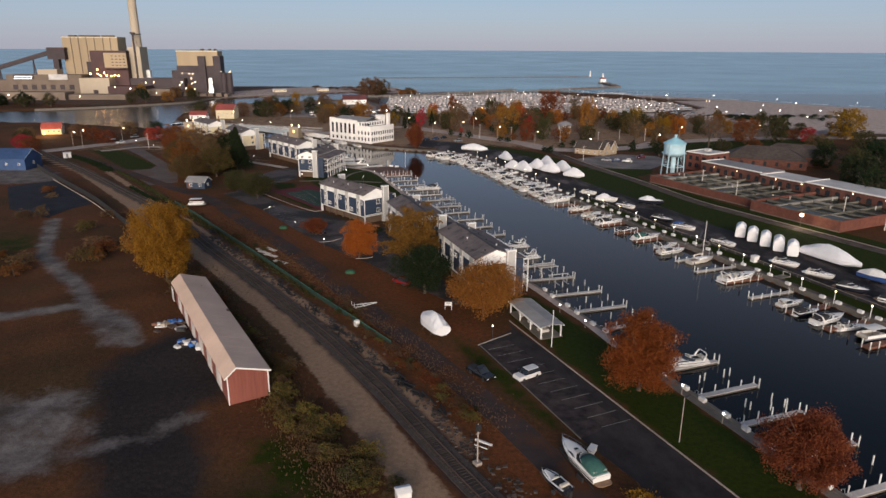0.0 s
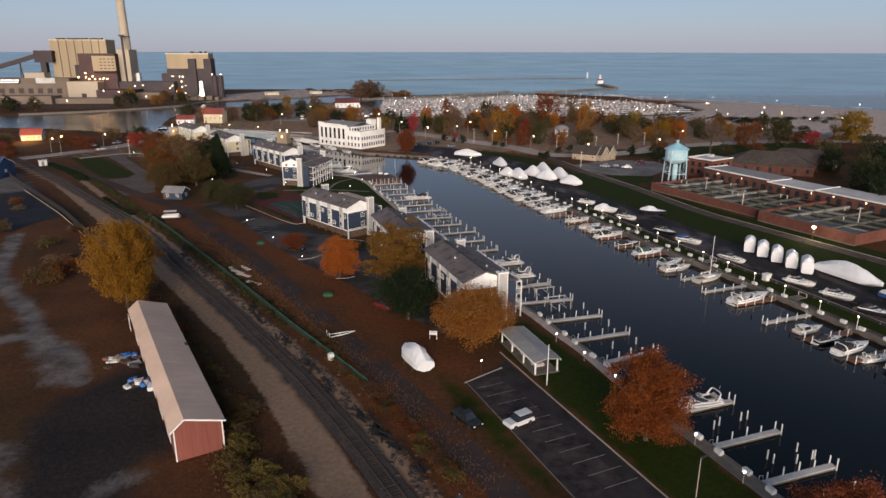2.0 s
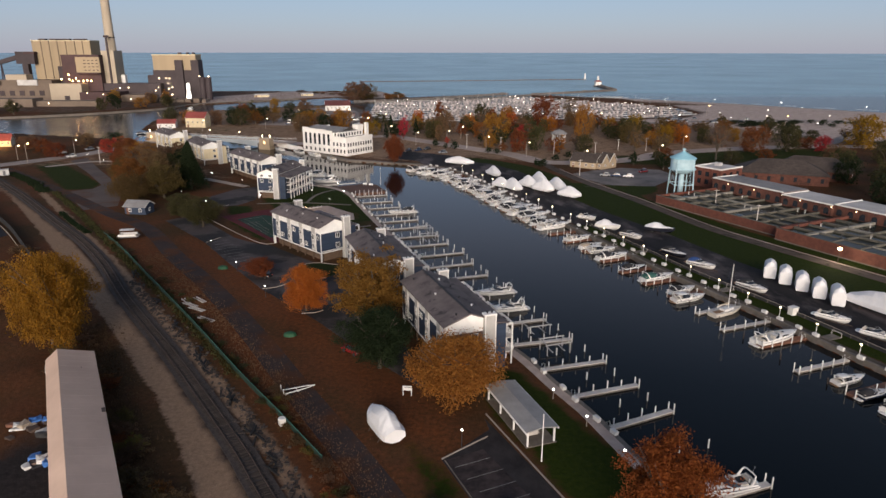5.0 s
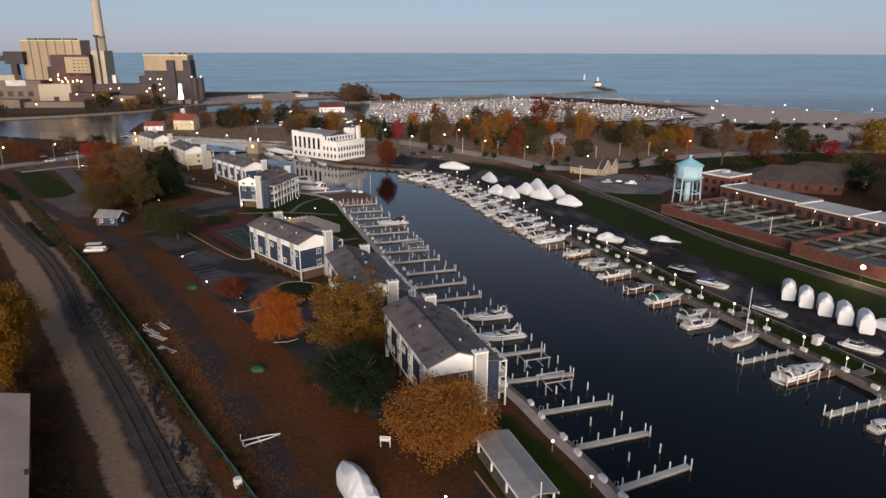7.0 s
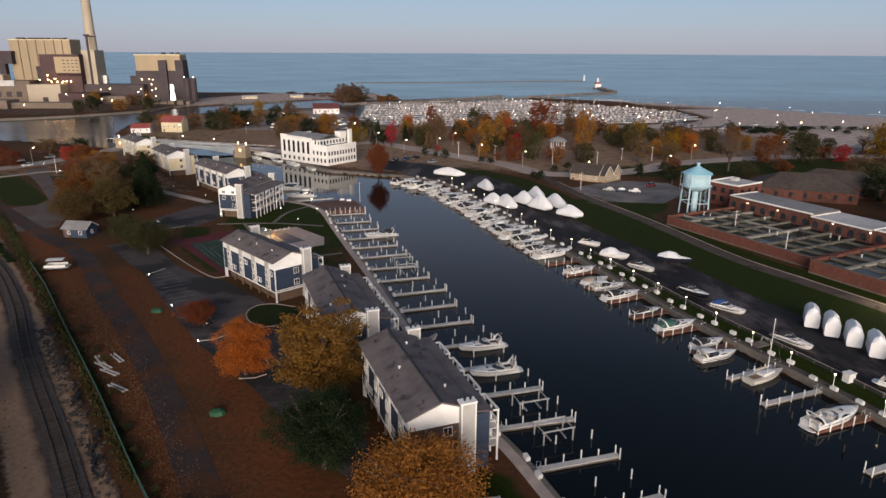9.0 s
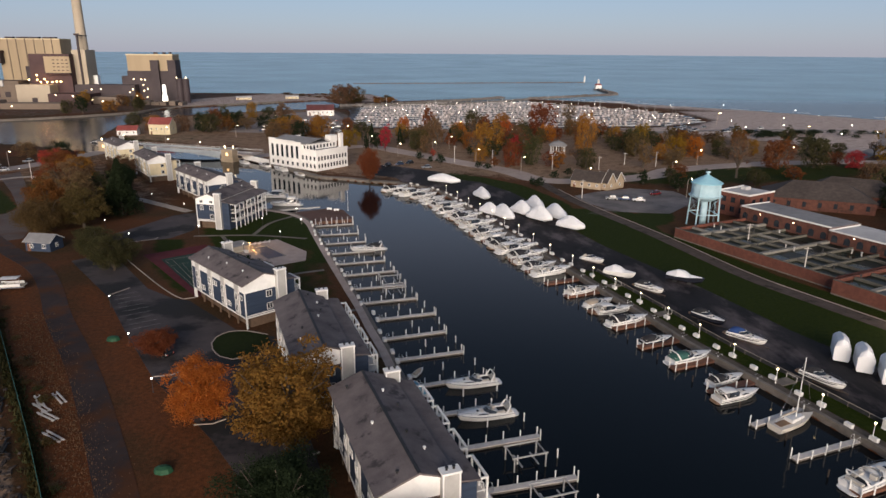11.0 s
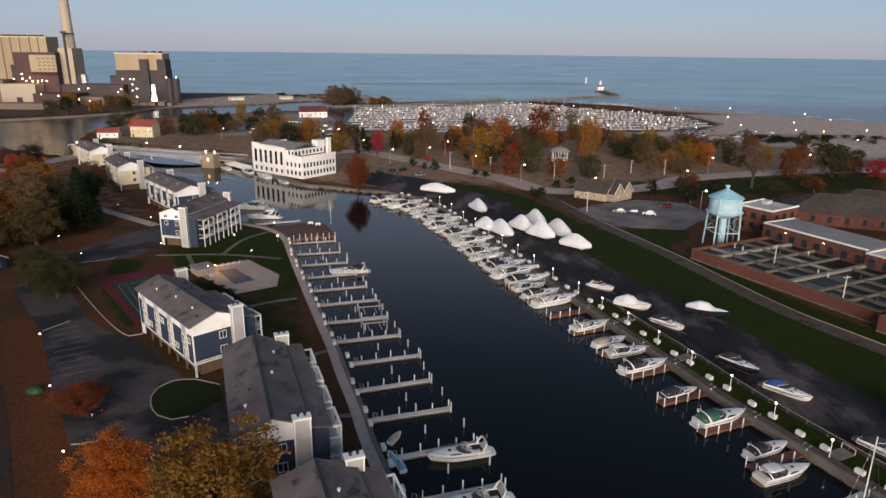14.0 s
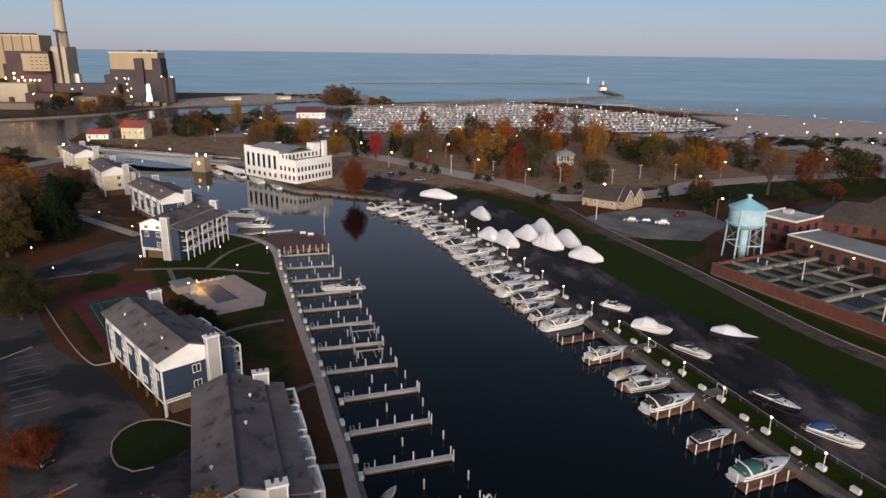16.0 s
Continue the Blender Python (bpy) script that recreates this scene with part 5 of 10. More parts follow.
def treatment_works():
    """Brick-walled settling basins and the long hall behind; x runs from the far end to the near end, y away from the canal."""
    a, b = Vector((85.8, 213.8, 0)), Vector((118.5, 138.2, 0))
    d = b - a
    turn = math.degrees(math.atan2(d.y, d.x))
    L, D = d.length, 29.4
    split = L * 0.60
    walls = thing("settling_basins", at(a.x, a.y, 0, turn), "open concrete settling basins behind a weathered brick wall", "settling basins")
    W1, W2 = 2.9, 3.4
    olive = mat("mossy basin concrete", (0.085, 0.082, 0.066), (0.15, 0.14, 0.118), 0.7, 0.9, 0.3, fine=5)
    pale = mat("pale basin walk", (0.20, 0.19, 0.165), (0.29, 0.275, 0.245), 0.7, 0.9, 0.2)
    cells = [WATER_TANK, mat("green basin water", (0.007, 0.015, 0.009), (0.013, 0.024, 0.015), 0.3, 0.2, spec=0.15), mat("drained basin floor", (0.06, 0.075, 0.082), (0.10, 0.115, 0.125), 0.5, 0.5, spec=0.2)]
    rng = random.Random(17)
    for x0, x1, h, y0 in ((0, split, W1, 0.0), (split + 1.5, L, W2, -3.0)):
        part("front_wall", Shape().box(x0, x1, y0, y0 + 0.5, -0.2, h), BRICK, walls, "weathered red brick wall")
        part("end_wall", Shape().box(x0, x0 + 0.5, y0 + 0.5, D, -0.2, h), BRICK, walls)
        part("end_wall", Shape().box(x1 - 0.5, x1, y0 + 0.5, D, -0.2, h), BRICK, walls)
        part("coping", Shape().box(x0 - 0.05, x1 + 0.05, y0 - 0.06, y0 + 0.56, h, h + 0.1), olive, walls)
        part("footing", Shape().box(x0, x1, y0 - 0.12, y0 - 0.003, -0.2, 0.3), CONCRETE_DARK, walls)
        part("slab", Shape().box(x0 + 0.5, x1 - 0.5, y0 + 0.5, D, -0.2, h - 1.4), olive, walls)
        n = max(3, int((x1 - x0) / 6.4))
        edges_y = [y0 + 0.5 + (D - y0 - 0.5) * q for q in (0, 0.2, 0.4, 0.6, 0.8, 1.0)]
        for i in range(n + 1):
            px = x0 + 0.5 + (x1 - x0 - 1.0) * i / n
            if 0 < i < n:
                wide = 0.55 if i % 3 == 1 else 0.28
                part("basin_divider", Shape().box(px - wide, px + wide, y0 + 0.5, D, h - 1.4, h - 0.12), pale if i % 3 == 1 else olive, walls, "concrete divider between basins")
            if i < n:
                qx = x0 + 0.5 + (x1 - x0 - 1.0) * (i + 1) / n
                for j in range(5):
                    k = rng.choice([0, 0, 0, 1, 1, 0, 0, 2]) if j < 2 else rng.choice([0, 0, 0, 1, 1])
                    part("basin_water", Shape().box(px + 0.2, qx - 0.2, edges_y[j] + 0.2, edges_y[j + 1] - 0.2, h - 1.4, h - (0.75 if k < 2 else 0.5)), cells[k], walls, "dark still water" if k < 2 else "pale drained basin")
        for j in range(1, 5):
            for i in range(n):
                px, qx = x0 + 0.8 + (x1 - x0 - 1.6) * i / n, x0 + 0.8 + (x1 - x0 - 1.6) * (i + 1) / n
                if rng.random() < 0.88:
                    part("basin_walk", Shape().box(px, qx, edges_y[j] - 0.32, edges_y[j] + 0.32, h - 1.4, h - 0.14 + 0.01 * rng.random()), olive if rng.random() < 0.8 else pale, walls)
        part("walk_railing", Shape().bar((x0 + 0.6, edges_y[2] - 0.3, h + 0.8), (x1 - 0.6, edges_y[2] - 0.3, h + 0.8), 0.04), STEEL, walls)
        for i in range(n * 2):
            px = x0 + 2 + (x1 - x0 - 4) * ((i * 0.618) % 1)
            py = edges_y[1 + i % 4]
            part("valve_stand", Shape().lathe([(0.18, h - 0.4), (0.14, h + 0.55), (0.32, h + 0.6), (0.32, h + 0.75)], 8, px, py), GREY_SIDING if i % 2 else DARK_METAL, walls)
    hall = thing("filter_hall", at(a.x, a.y, 0, turn), "long brick filter hall with pale flat roofs", "brick hall")
    segs = ((-1.8, 28.0, 6.2, D, D + 13), (28.0, 46.0, 5.6, D - 0.6, D + 13), (46.0, L + 26, 5.8, D + 0.4, D + 14))
    for seg, (x0, x1, h, y0, y1) in enumerate(segs):
        part("wall", Shape().box(x0, x1, y0, y1, -0.2, h), BRICK_DARK, hall, "red-brown brick wall")
        part("roof", Shape().box(x0 + 0.1, x1 - 0.1, y0 + 0.1, y1, h - 0.1, h + 0.12), FLAT_ROOF if seg else GREY_ROOF, hall, "pale flat roof" if seg else "slate grey flat roof")
        part("parapet", Shape().box(x0, x1, y0 - 0.05, y0 + 0.3, h, h + 0.4).box(x0, x0 + 0.3, y0 + 0.3, y1, h, h + 0.4), WHITE_PAINT, hall, "white parapet cap")
        n = int((x1 - x0) / 3.6)
        for i in range(n):
            px = x0 + (x1 - x0) * (i + 0.5) / n
            s = Shape()
            prof = [(-0.85, 2.7), (0.85, 2.7), (0.85, 4.1), (0.6, 4.55), (0, 4.75), (-0.6, 4.55), (-0.85, 4.1)]
            s.rings([[(px + u, y0 - 0.05, v) for u, v in prof], [(px + u, y0 + 0.05, v) for u, v in prof]])
            part("arched_window", s, WINDOW, hall, "dark arched window")
            if i % 3 == 1:
                part("wall_lamp", Shape().lathe([(0.08, 5.0), (0.2, 5.15), (0.08, 5.3)], 6, px + 1.8, y0 - 0.25), LAMP_WARM, hall, "small lit wall lamp")
    pump = thing("pump_house", at(112.5, 244.3, 0, -60), "square brick pump house with a pale flat roof", "brick building")
    part("wall", Shape().box(0, 11.6, 0, 14, -0.2, 7.7), BRICK, pump)
    part("roof", Shape().box(0.3, 11.3, 0.3, 13.7, 7.6, 7.85), FLAT_ROOF, pump, "pale flat roof")
    part("parapet", Shape().box(-0.1, 11.7, -0.1, 0.3, 7.7, 8.2).box(-0.1, 0.3, 0.3, 14.1, 7.7, 8.2).box(11.3, 11.7, 0.3, 14.1, 7.7, 8.2), WHITE_PAINT, pump)
    part("roof_hatch", Shape().box(3, 5, 8, 10.5, 7.8, 8.9), FLAT_ROOF, pump)
    for i in range(3):
        for z in (1.5, 4.6):
            part("window", Shape().box(1.6 + i * 3.4, 3.2 + i * 3.4, -0.06, 0.04, z, z + 1.8), WINDOW, pump)
            part("window", Shape().box(11.56, 11.66, 1.8 + i * 4.2, 3.4 + i * 4.2, z, z + 1.8), WINDOW, pump)


treatment_works()


def gazebo():
    ob = thing("gazebo", at(86.7, 376), "white octagonal park gazebo with a grey roof", "gazebo")
    part("base", Shape().lathe([(4.2, 0), (4.2, 1.4)], 8), STUCCO, ob)
    for i in range(8):
        a = math.pi / 4 * i + math.pi / 8
        part("post", Shape().box(3.8 * math.cos(a) - 0.15, 3.8 * math.cos(a) + 0.15, 3.8 * math.sin(a) - 0.15, 3.8 * math.sin(a) + 0.15, 1.4, 5.0), WHITE_PAINT, ob)
    part("roof", Shape().lathe([(5.0, 4.9), (4.9, 5.2), (3.0, 6.6), (0.3, 7.4), (0.1, 7.8)], 16), GREY_ROOF, ob)


gazebo()


def bridge():
    a, b = Vector((-152, 397.5, 0)), Vector((-77, 367, 0))
    d = b - a
    L = d.length
    ob = thing("bascule_bridge", at(a.x, a.y, 0, math.degrees(math.atan2(d.y, d.x))), "low pale blue-grey arched bridge with squat stone towers", "bridge")
    steel = mat("blue-grey bridge paint", (0.30, 0.34, 0.37), (0.38, 0.42, 0.45), 0.3, 0.6)
    part("deck", Shape().box(-8, L + 10, -5, 5, 1.9, 2.5), CONCRETE, ob, "pale concrete deck")
    for y in (-5.2, 5.0):
        ring = []
        n = 16
        lo, hi = [], []
        for i in range(n + 1):
            px = 6 + (L - 12) * i / n
            lo.append((px, -0.6 + 2.4 * math.sin(math.pi * i / n)))
            hi.append((px, 3.3))
        s = Shape().rings([[(u, y, v) for u, v in lo + hi[::-1]], [(u, y + 0.25, v) for u, v in lo + hi[::-1]]])
        part("girder", s, steel, ob, "arched steel girder")
        part("railing", Shape().bar((-8, y, 3.9), (L + 10, y, 3.9), 0.12).bar((-8, y, 3.4), (L + 10, y, 3.4), 0.08), WHITE_PAINT, ob)
    for x, y in ((1, -7), (L - 2, -7)):
        t = part("tower", Shape().box(x - 3.2, x + 3.2, y - 2.2, y + 2.2, -2, 5.0).box(x - 3.5, x + 3.5, y - 2.5, y + 2.5, -2, 0.6), STONE_TAN, ob, "tan stone abutment tower")
        for lx in (x - 2.4, x + 2.4):
            part("tower_lamp", Shape().lathe([(0.1, 5.3), (0.1, 6.0), (0.36, 6.4), (0.1, 6.8)], 8, lx, y), LAMP_WARM, t, "glowing lamp")
        part("tower_coping", Shape().box(x - 3.5, x + 3.5, y - 2.5, y + 2.5, 5.0, 5.35), CONCRETE, t)
        part("tower_window", Shape().box(x - 0.5, x + 0.7, y - 2.27, y - 2.1, 2.2, 3.6), LIT_WINDOW, t)
    part("pier", Shape().box(4, 8, -5.5, 5.5, -3, 1.9).box(L - 9, L - 4, -5.5, 5.5, -3, 1.9), CONCRETE_DARK, ob)


bridge()
struct("approach_wall", Shape().bar((-76.6, 366.5, 0.9), (-59.6, 347.2, 0.9), 0.6, 2.4), STUCCO, "low white wall between bridge and hall", "wall")


def power_station():
    ob = thing("power_station", at(0, 0), "coal power station with cream and dark halls and tall stack", "power station")
    maroon = mat("maroon cladding", (0.050, 0.026, 0.028), (0.072, 0.038, 0.040), 0.06, 0.7)

    def hall(name, x0, x1, y0, y1, z0, z1, material, label="", parent=None):
        return part(name, Shape().box(x0, x1, y0, y1, z0, z1), material, parent or ob, label)

    big = hall("boiler_house", -398, -338, 735, 758, 0, 61.5, PLANT_CREAM, "ribbed cream boiler house")
    for px in (-388.5, -380.2, -371.6, -363, -353.7, -345.8):
        part("rib", Shape().box(px - 0.35, px + 0.35, 734.4, 735, 18, 61), PLANT_BRICK, big)
    for x0, x1 in ((-391, -384), (-380, -359), (-355, -343)):
        part("roof_vent", Shape().box(x0, x1, 736, 742, 61.5, 63), PLANT_DARK, big, "dark roof vents")
    hall("roof_edge", -398.3, -337.7, 734.7, 758.3, 60.6, 61.3, CREAM, "", big)
    front = hall("maroon_hall", -364, -325, 722, 734, 0, 46.9, maroon, "dark maroon hall")
    face = hall("cream_face", -349, -324.6, 720.6, 722, 29, 44.6, PLANT_CREAM, "cream panel with window slots", front)
    for r in range(4):
        for c in range(4):
            part("slot", Shape().box(-341 + c * 4.2, -338.8 + c * 4.2, 720.3, 720.6, 31 + r * 3.3, 31.8 + r * 3.3), PLANT_DARK, front)
    hall("gallery_roof", -349.4, -324.4, 716, 722, 27.8, 28.6, maroon, "", front)
    hall("service_shaft", -373, -368, 731, 734.4, 0, 35, PLANT_DARK)
    hall("buff_block", -372, -340, 706, 722, 0, 18.2, STACK, "pale buff block below the maroon hall")
    hall("buff_door", -358, -353, 705.6, 706, 0, 6, PLANT_DARK)
    turbine = hall("turbine_hall", -452, -372, 712, 735, 0, 21.6, PLANT_BRICK, "long buff brick turbine hall")
    hall("turbine_wing", -500, -452, 714, 735, 0, 16, PLANT_BRICK, "lower buff brick wing")
    hall("roof_monitor", -421, -400, 718, 730, 21.6, 27, STACK, "pale roof monitor", turbine)
    hall("roof_box", -406, -386, 710.5, 712, 16.4, 22, FLAT_ROOF, "white roof structure", turbine)
    for i in range(7):
        part("hall_window", Shape().box(-446 + i * 10, -441 + i * 10, 711.6, 712, 6, 11), PLANT_DARK, turbine)
    hall("screen_house", -432, -356, 640, 660, 0, 7.5, PLANT_BRICK, "low brick water intake house")
    hall("screen_wing", -356, -300, 646, 662, 0, 5.0, PLANT_BRICK, "low brick pump hall")
    sign = part("sign", Shape().box(-443, -423, 709.6, 710.2, 16.8, 21.2), PLANT_DARK, ob, "long roof sign board with two rows of lit bars")
    for k, z in enumerate((17.2, 19.4)):
        for i in range(8):
            part("bar", Shape().box(-442.4 + i * 2.4 + k, -440.6 + i * 2.4 + k, 709.3, 709.6, z, z + 0.9), LIT_WHITE, sign)
    stack = part("smokestack", Shape().lathe([(6.6, 0), (6.2, 18), (5.4, 45), (4.7, 70), (4.3, 100), (3.9, 150), (3.9, 152)], 28, -319.6, 742), STACK, ob, "tall tapering buff concrete stack", smooth=True)
    part("stack_band", Shape().lathe([(5.2, 64), (5.2, 65)], 24, -319.6, 742), PLANT_DARK, stack)
    part("stack_base", Shape().box(-326.4, -313.2, 731, 753, 0, 51), STACK, ob, "square pale stack base")
    part("stack_duct", Shape().box(-319.4, -317.6, 729.6, 731, 12, 66), PLANT_DARK, ob, "dark upright duct")
    part("duct_cap", Shape().box(-321, -316, 729.2, 731, 64.6, 66.4), PLANT_DARK, ob)
    hall("side_house", -313, -309, 742, 748, 0, 26, WHITE_PAINT)
    hall("long_dark_hall", -328, -266, 724, 745, 0, 17.6, PLANT_DARK, "long low dark hall")
    hall("dark_annex", -340, -300, 700, 724, 0, 10, maroon, "low maroon annex")
    hall("buff_annex", -300, -270, 704, 724, 0, 7, PLANT_BRICK)
    b2 = hall("second_boiler_house", -276, -229, 735, 757, 0, 31, PLANT_DARK, "dark clad boiler house")
    part("side_step", Shape().box(-283, -276, 737, 756, 0, 25.7), PLANT_DARK, b2)
    part("second_top", Shape().box(-275.4, -230, 736, 756, 31, 47), PLANT_CREAM, b2, "cream upper storeys")
    part("dark_shaft", Shape().box(-251.5, -243.5, 732, 735, 0, 41.5), PLANT_DARK, b2)
    part("dark_shaft", Shape().box(-234.5, -226.5, 732, 748, 0, 41.5), PLANT_DARK, b2)
    part("roof_edge", Shape().box(-275.8, -229.6, 735.6, 756.4, 46.2, 47.2), CREAM, b2)
    for x, w in ((-249, 3), (-240, 2), (-234, 2)):
        part("roof_pipe", Shape().box(x, x + w, 738, 742, 41, 49.2), PLANT_DARK, b2)
    for x in (-222.6, -216.4):
        part("silo", Shape().lathe([(3.3, 0), (3.3, 23), (2.6, 24)], 16, x, 728), PLANT_DARK, ob, "dark round silo")
    # no lamp shines on this tank: emission replaces the floodlight on it
    part("glowing_tank", Shape().lathe([(1.7, 0), (2.6, 4), (2.2, 8), (1.6, 10), (1.9, 15), (1.2, 18.4)], 14, -234.4, 716), LIT_WHITE, ob, "white tank with its floodlighting put in as glow")
    hopper = part("hopper", Shape().box(-413, -394, 728, 736, 37.5, 50), PLANT_DARK, ob, "dark conveyor hopper house")
    part("hopper_roof", Shape().box(-404, -393.4, 727.6, 736, 47.5, 49.4), maroon, hopper)
    part("hopper_leg", Shape().box(-407.5, -401.5, 728, 734, 21, 37.5), PLANT_DARK, hopper)
    part("conveyor", Shape().bar((-411, 732, 45), (-600, 724, -10), 4.0, 4.2), PLANT_DARK, ob, "long sloping coal conveyor")
    for t in (0.1, 0.3, 0.5, 0.7):
        px, pz = -411 - 189 * t, 45 - 55 * t
        part("conveyor_trestle", Shape().bar((px - 2.5, 730, 0), (px, 730, pz - 1), 0.8).bar((px + 2.5, 730, 0), (px, 730, pz - 1), 0.8), PLANT_DARK, ob)
    # lit galleries and yard lamps
    bright = Shape().lathe([(0.3, -0.7), (0.75, 0), (0.3, 0.7)], 6).mesh("plant_floodlight", LAMP_ORANGE)
    plain = Shape().lathe([(0.25, -0.55), (0.55, 0), (0.25, 0.55)], 6).mesh("plant_lamp", LAMP_WARM)
    for x, z in ((-355, 27.0), (-355, 22.6), (-352, 20.6), (-346, 20.4), (-341, 20.6), (-337, 21.0), (-363, 22.5), (-348, 23.5), (-333, 20.8)):
        part("plant_floodlight", bright, None, ob, "warm floodlight", at=at(x, 705.5 if z < 18.5 else 715, z))
    for x, y, z in ((-270, 734, 22.6), (-262.5, 734, 22.6), (-259, 734, 22.2), (-261, 734, 17.2), (-268, 723, 13.4), (-256, 731, 13.2), (-260, 731, 11.6), (-271, 723, 10.4), (-264, 723, 7), (-257, 731, 5.6), (-224, 724, 25), (-214.6, 724, 25),
                    (-308, 723, 13), (-299, 723, 13.6), (-316, 699.6, 8), (-306, 699.6, 7.4), (-305, 703, 4), (-300, 703, 4.6), (-332, 699.6, 9.2), (-290, 703, 3), (-286, 703, 2.4), (-282, 703, 2.2), (-390, 639, 4), (-372, 639, 3), (-410, 639, 5), (-344, 645, 3), (-236, 713, 4), (-232, 713, 3.4)):
        part("plant_lamp", plain, None, ob, "warm plant lamp", at=at(x, y, z))
    rng = random.Random(5)
    for i in range(9):
        x = -286 + i * 9
        part("outbuilding", Shape().box(x, x + rng.uniform(4, 8), 700 - i * 1.2, 706, 0, rng.uniform(2.5, 5)), PLANT_BRICK, ob)


power_station()


def lighthouse():
    ob = thing("lighthouse", Matrix.Translation((285, 1000, -1)) @ Matrix.Scale(0.78, 4), "white pier lighthouse with a red roof on a stone pier", "lighthouse")
    part("keepers_house", Shape().box(-5.5, 5.5, -5.5, 5.5, 2, 9.5), WHITE_PAINT, ob)
    part("roof", Shape().rings([[(-6, -6, 9.5), (6, -6, 9.5), (6, 6, 9.5), (-6, 6, 9.5)], [(-2.4, -2.4, 12.4), (2.4, -2.4, 12.4), (2.4, 2.4, 12.4), (-2.4, 2.4, 12.4)]]), RED_ROOF, ob, "red pyramid roof")
    part("tower", Shape().lathe([(2.3, 12.0), (2.1, 16.0)], 8), WHITE_PAINT, ob)
    part("lantern", Shape().lathe([(2.6, 16.0), (2.6, 16.3), (1.7, 16.4), (1.7, 18.6), (2.0, 18.7), (0.2, 20.4)], 8), WHITE_PAINT, ob)
    part("footing", Shape().lathe([(9, -1), (9, 2.2)], 8), STONE, ob)


lighthouse()


def rubble(name, pts, w, top, label, seed):
    """A mole of piled blocks."""
    rng = random.Random(seed)
    s = ribbon(smooth_line(pts, 8), -w * 0.8, w * 0.8, -3, top - 1.0)
    line = smooth_line(pts, 2.2)
    for k in range(2):
        for q in offset(line, (k - 0.5) * w):
            r = rng.uniform(0.8, 1.6)
            c = Vector((q.x + rng.uniform(-1, 1), q.y + rng.uniform(-1, 1), top - rng.uniform(0.4, 1.0)))
            pts8 = [c + Vector((sx * r * rng.uniform(0.6, 1), sy * r * rng.uniform(0.6, 1), sz * r * rng.uniform(0.4, 0.7))) for sz in (-1, 1) for sx, sy in ((-1, -1), (1, -1), (1, 1), (-1, 1))]
            s.add(pts8, [(3, 2, 1, 0), (4, 5, 6, 7), (0, 1, 5, 4), (1, 2, 6, 5), (2, 3, 7, 6), (3, 0, 4, 7)])
    return tagged(struct(name, s, STONE, label, "breakwater"), kind="structure")


rubble("breakwater_1", [(-60, 700), (-6, 718), (60, 768), (120, 822)], 4, 1.2, "low stone harbour breakwater", 1)
rubble("breakwater_2", [(150, 806), (200, 840), (262, 880), (276, 892)], 4, 1.2, "low stone pier to the lighthouse", 2)
rubble("breakwater_3", [(276, 888), (280, 940), (286, 1000)], 5, 2.0, "stone pier below the lighthouse", 3)
rubble("breakwater_4", [(-80, 1160), (120, 1195), (328, 1240)], 2.5, 0.1, "long low detached breakwater", 4)
rubble("breakwater_5", [(40, 715), (100, 755), (148, 800)], 3, 0.8, "inner stone breakwater of the marina", 6)
beacon = thing("beacon", at(328, 1240, 0), "small white harbour beacon", "beacon")
part("mast", Shape().lathe([(1.6, 0), (1.2, 9), (0.3, 11)], 8), WHITE_PAINT, beacon)

# ======== docks ========
BOX_WHITE = mat("white fibreglass box", (0.66, 0.65, 0.62), (0.76, 0.75, 0.72), 1.2, 0.5)
PILE_WHITE = mat("white pile sleeve", (0.62, 0.62, 0.60), (0.76, 0.75, 0.73), 1.5, 0.6)


def finger_dock(L, deck_mat, label, group, posts, deck_w=1.0):
    """Finger pier: x from the root to the tip; z 0 is the water."""
    ob = thing("finger_dock", at(0, 0), label, "dock", group)
    part("deck", Shape().box(0, L, -deck_w / 2, deck_w / 2, 0.30, 0.44), deck_mat, ob)
    part("float_beam", Shape().box(0.1, L - 0.1, -deck_w / 2 + 0.05, deck_w / 2 - 0.05, -0.15, 0.30), CONCRETE_DARK if deck_mat is WOOD_GREY else WOOD_BROWN, ob)
    for i in range(posts):
        x = 1.6 + (L - 1.75) * i / (posts - 1)
        h = 1.35 + 0.35 * ((i * 7) % 3) / 2
        p = part("post", Shape().lathe([(0.10, -2.2), (0.10, h), (0.04, h + 0.1)], 8, x, deck_w / 2 + 0.06), PILE_WHITE, ob, "white sleeved pile")
    part("end_post", Shape().lathe([(0.10, -2.2), (0.10, 1.7), (0.04, 1.8)], 8, L - 0.12, -deck_w / 2 - 0.06), PILE_WHITE, ob)
    for s in (-0.45, 0.45):
        part("step_handrail", Shape().tube([(0.2, s, 0.4), (0.2, s, 1.3), (0.8, s, 1.15), (0.8, s, 0.4)], 0.03, 4), PILE_WHITE, ob, "white step handrail")
    return ob


def heading(a, b):
    return math.degrees(math.atan2(b[1] - a[1], b[0] - a[0]))


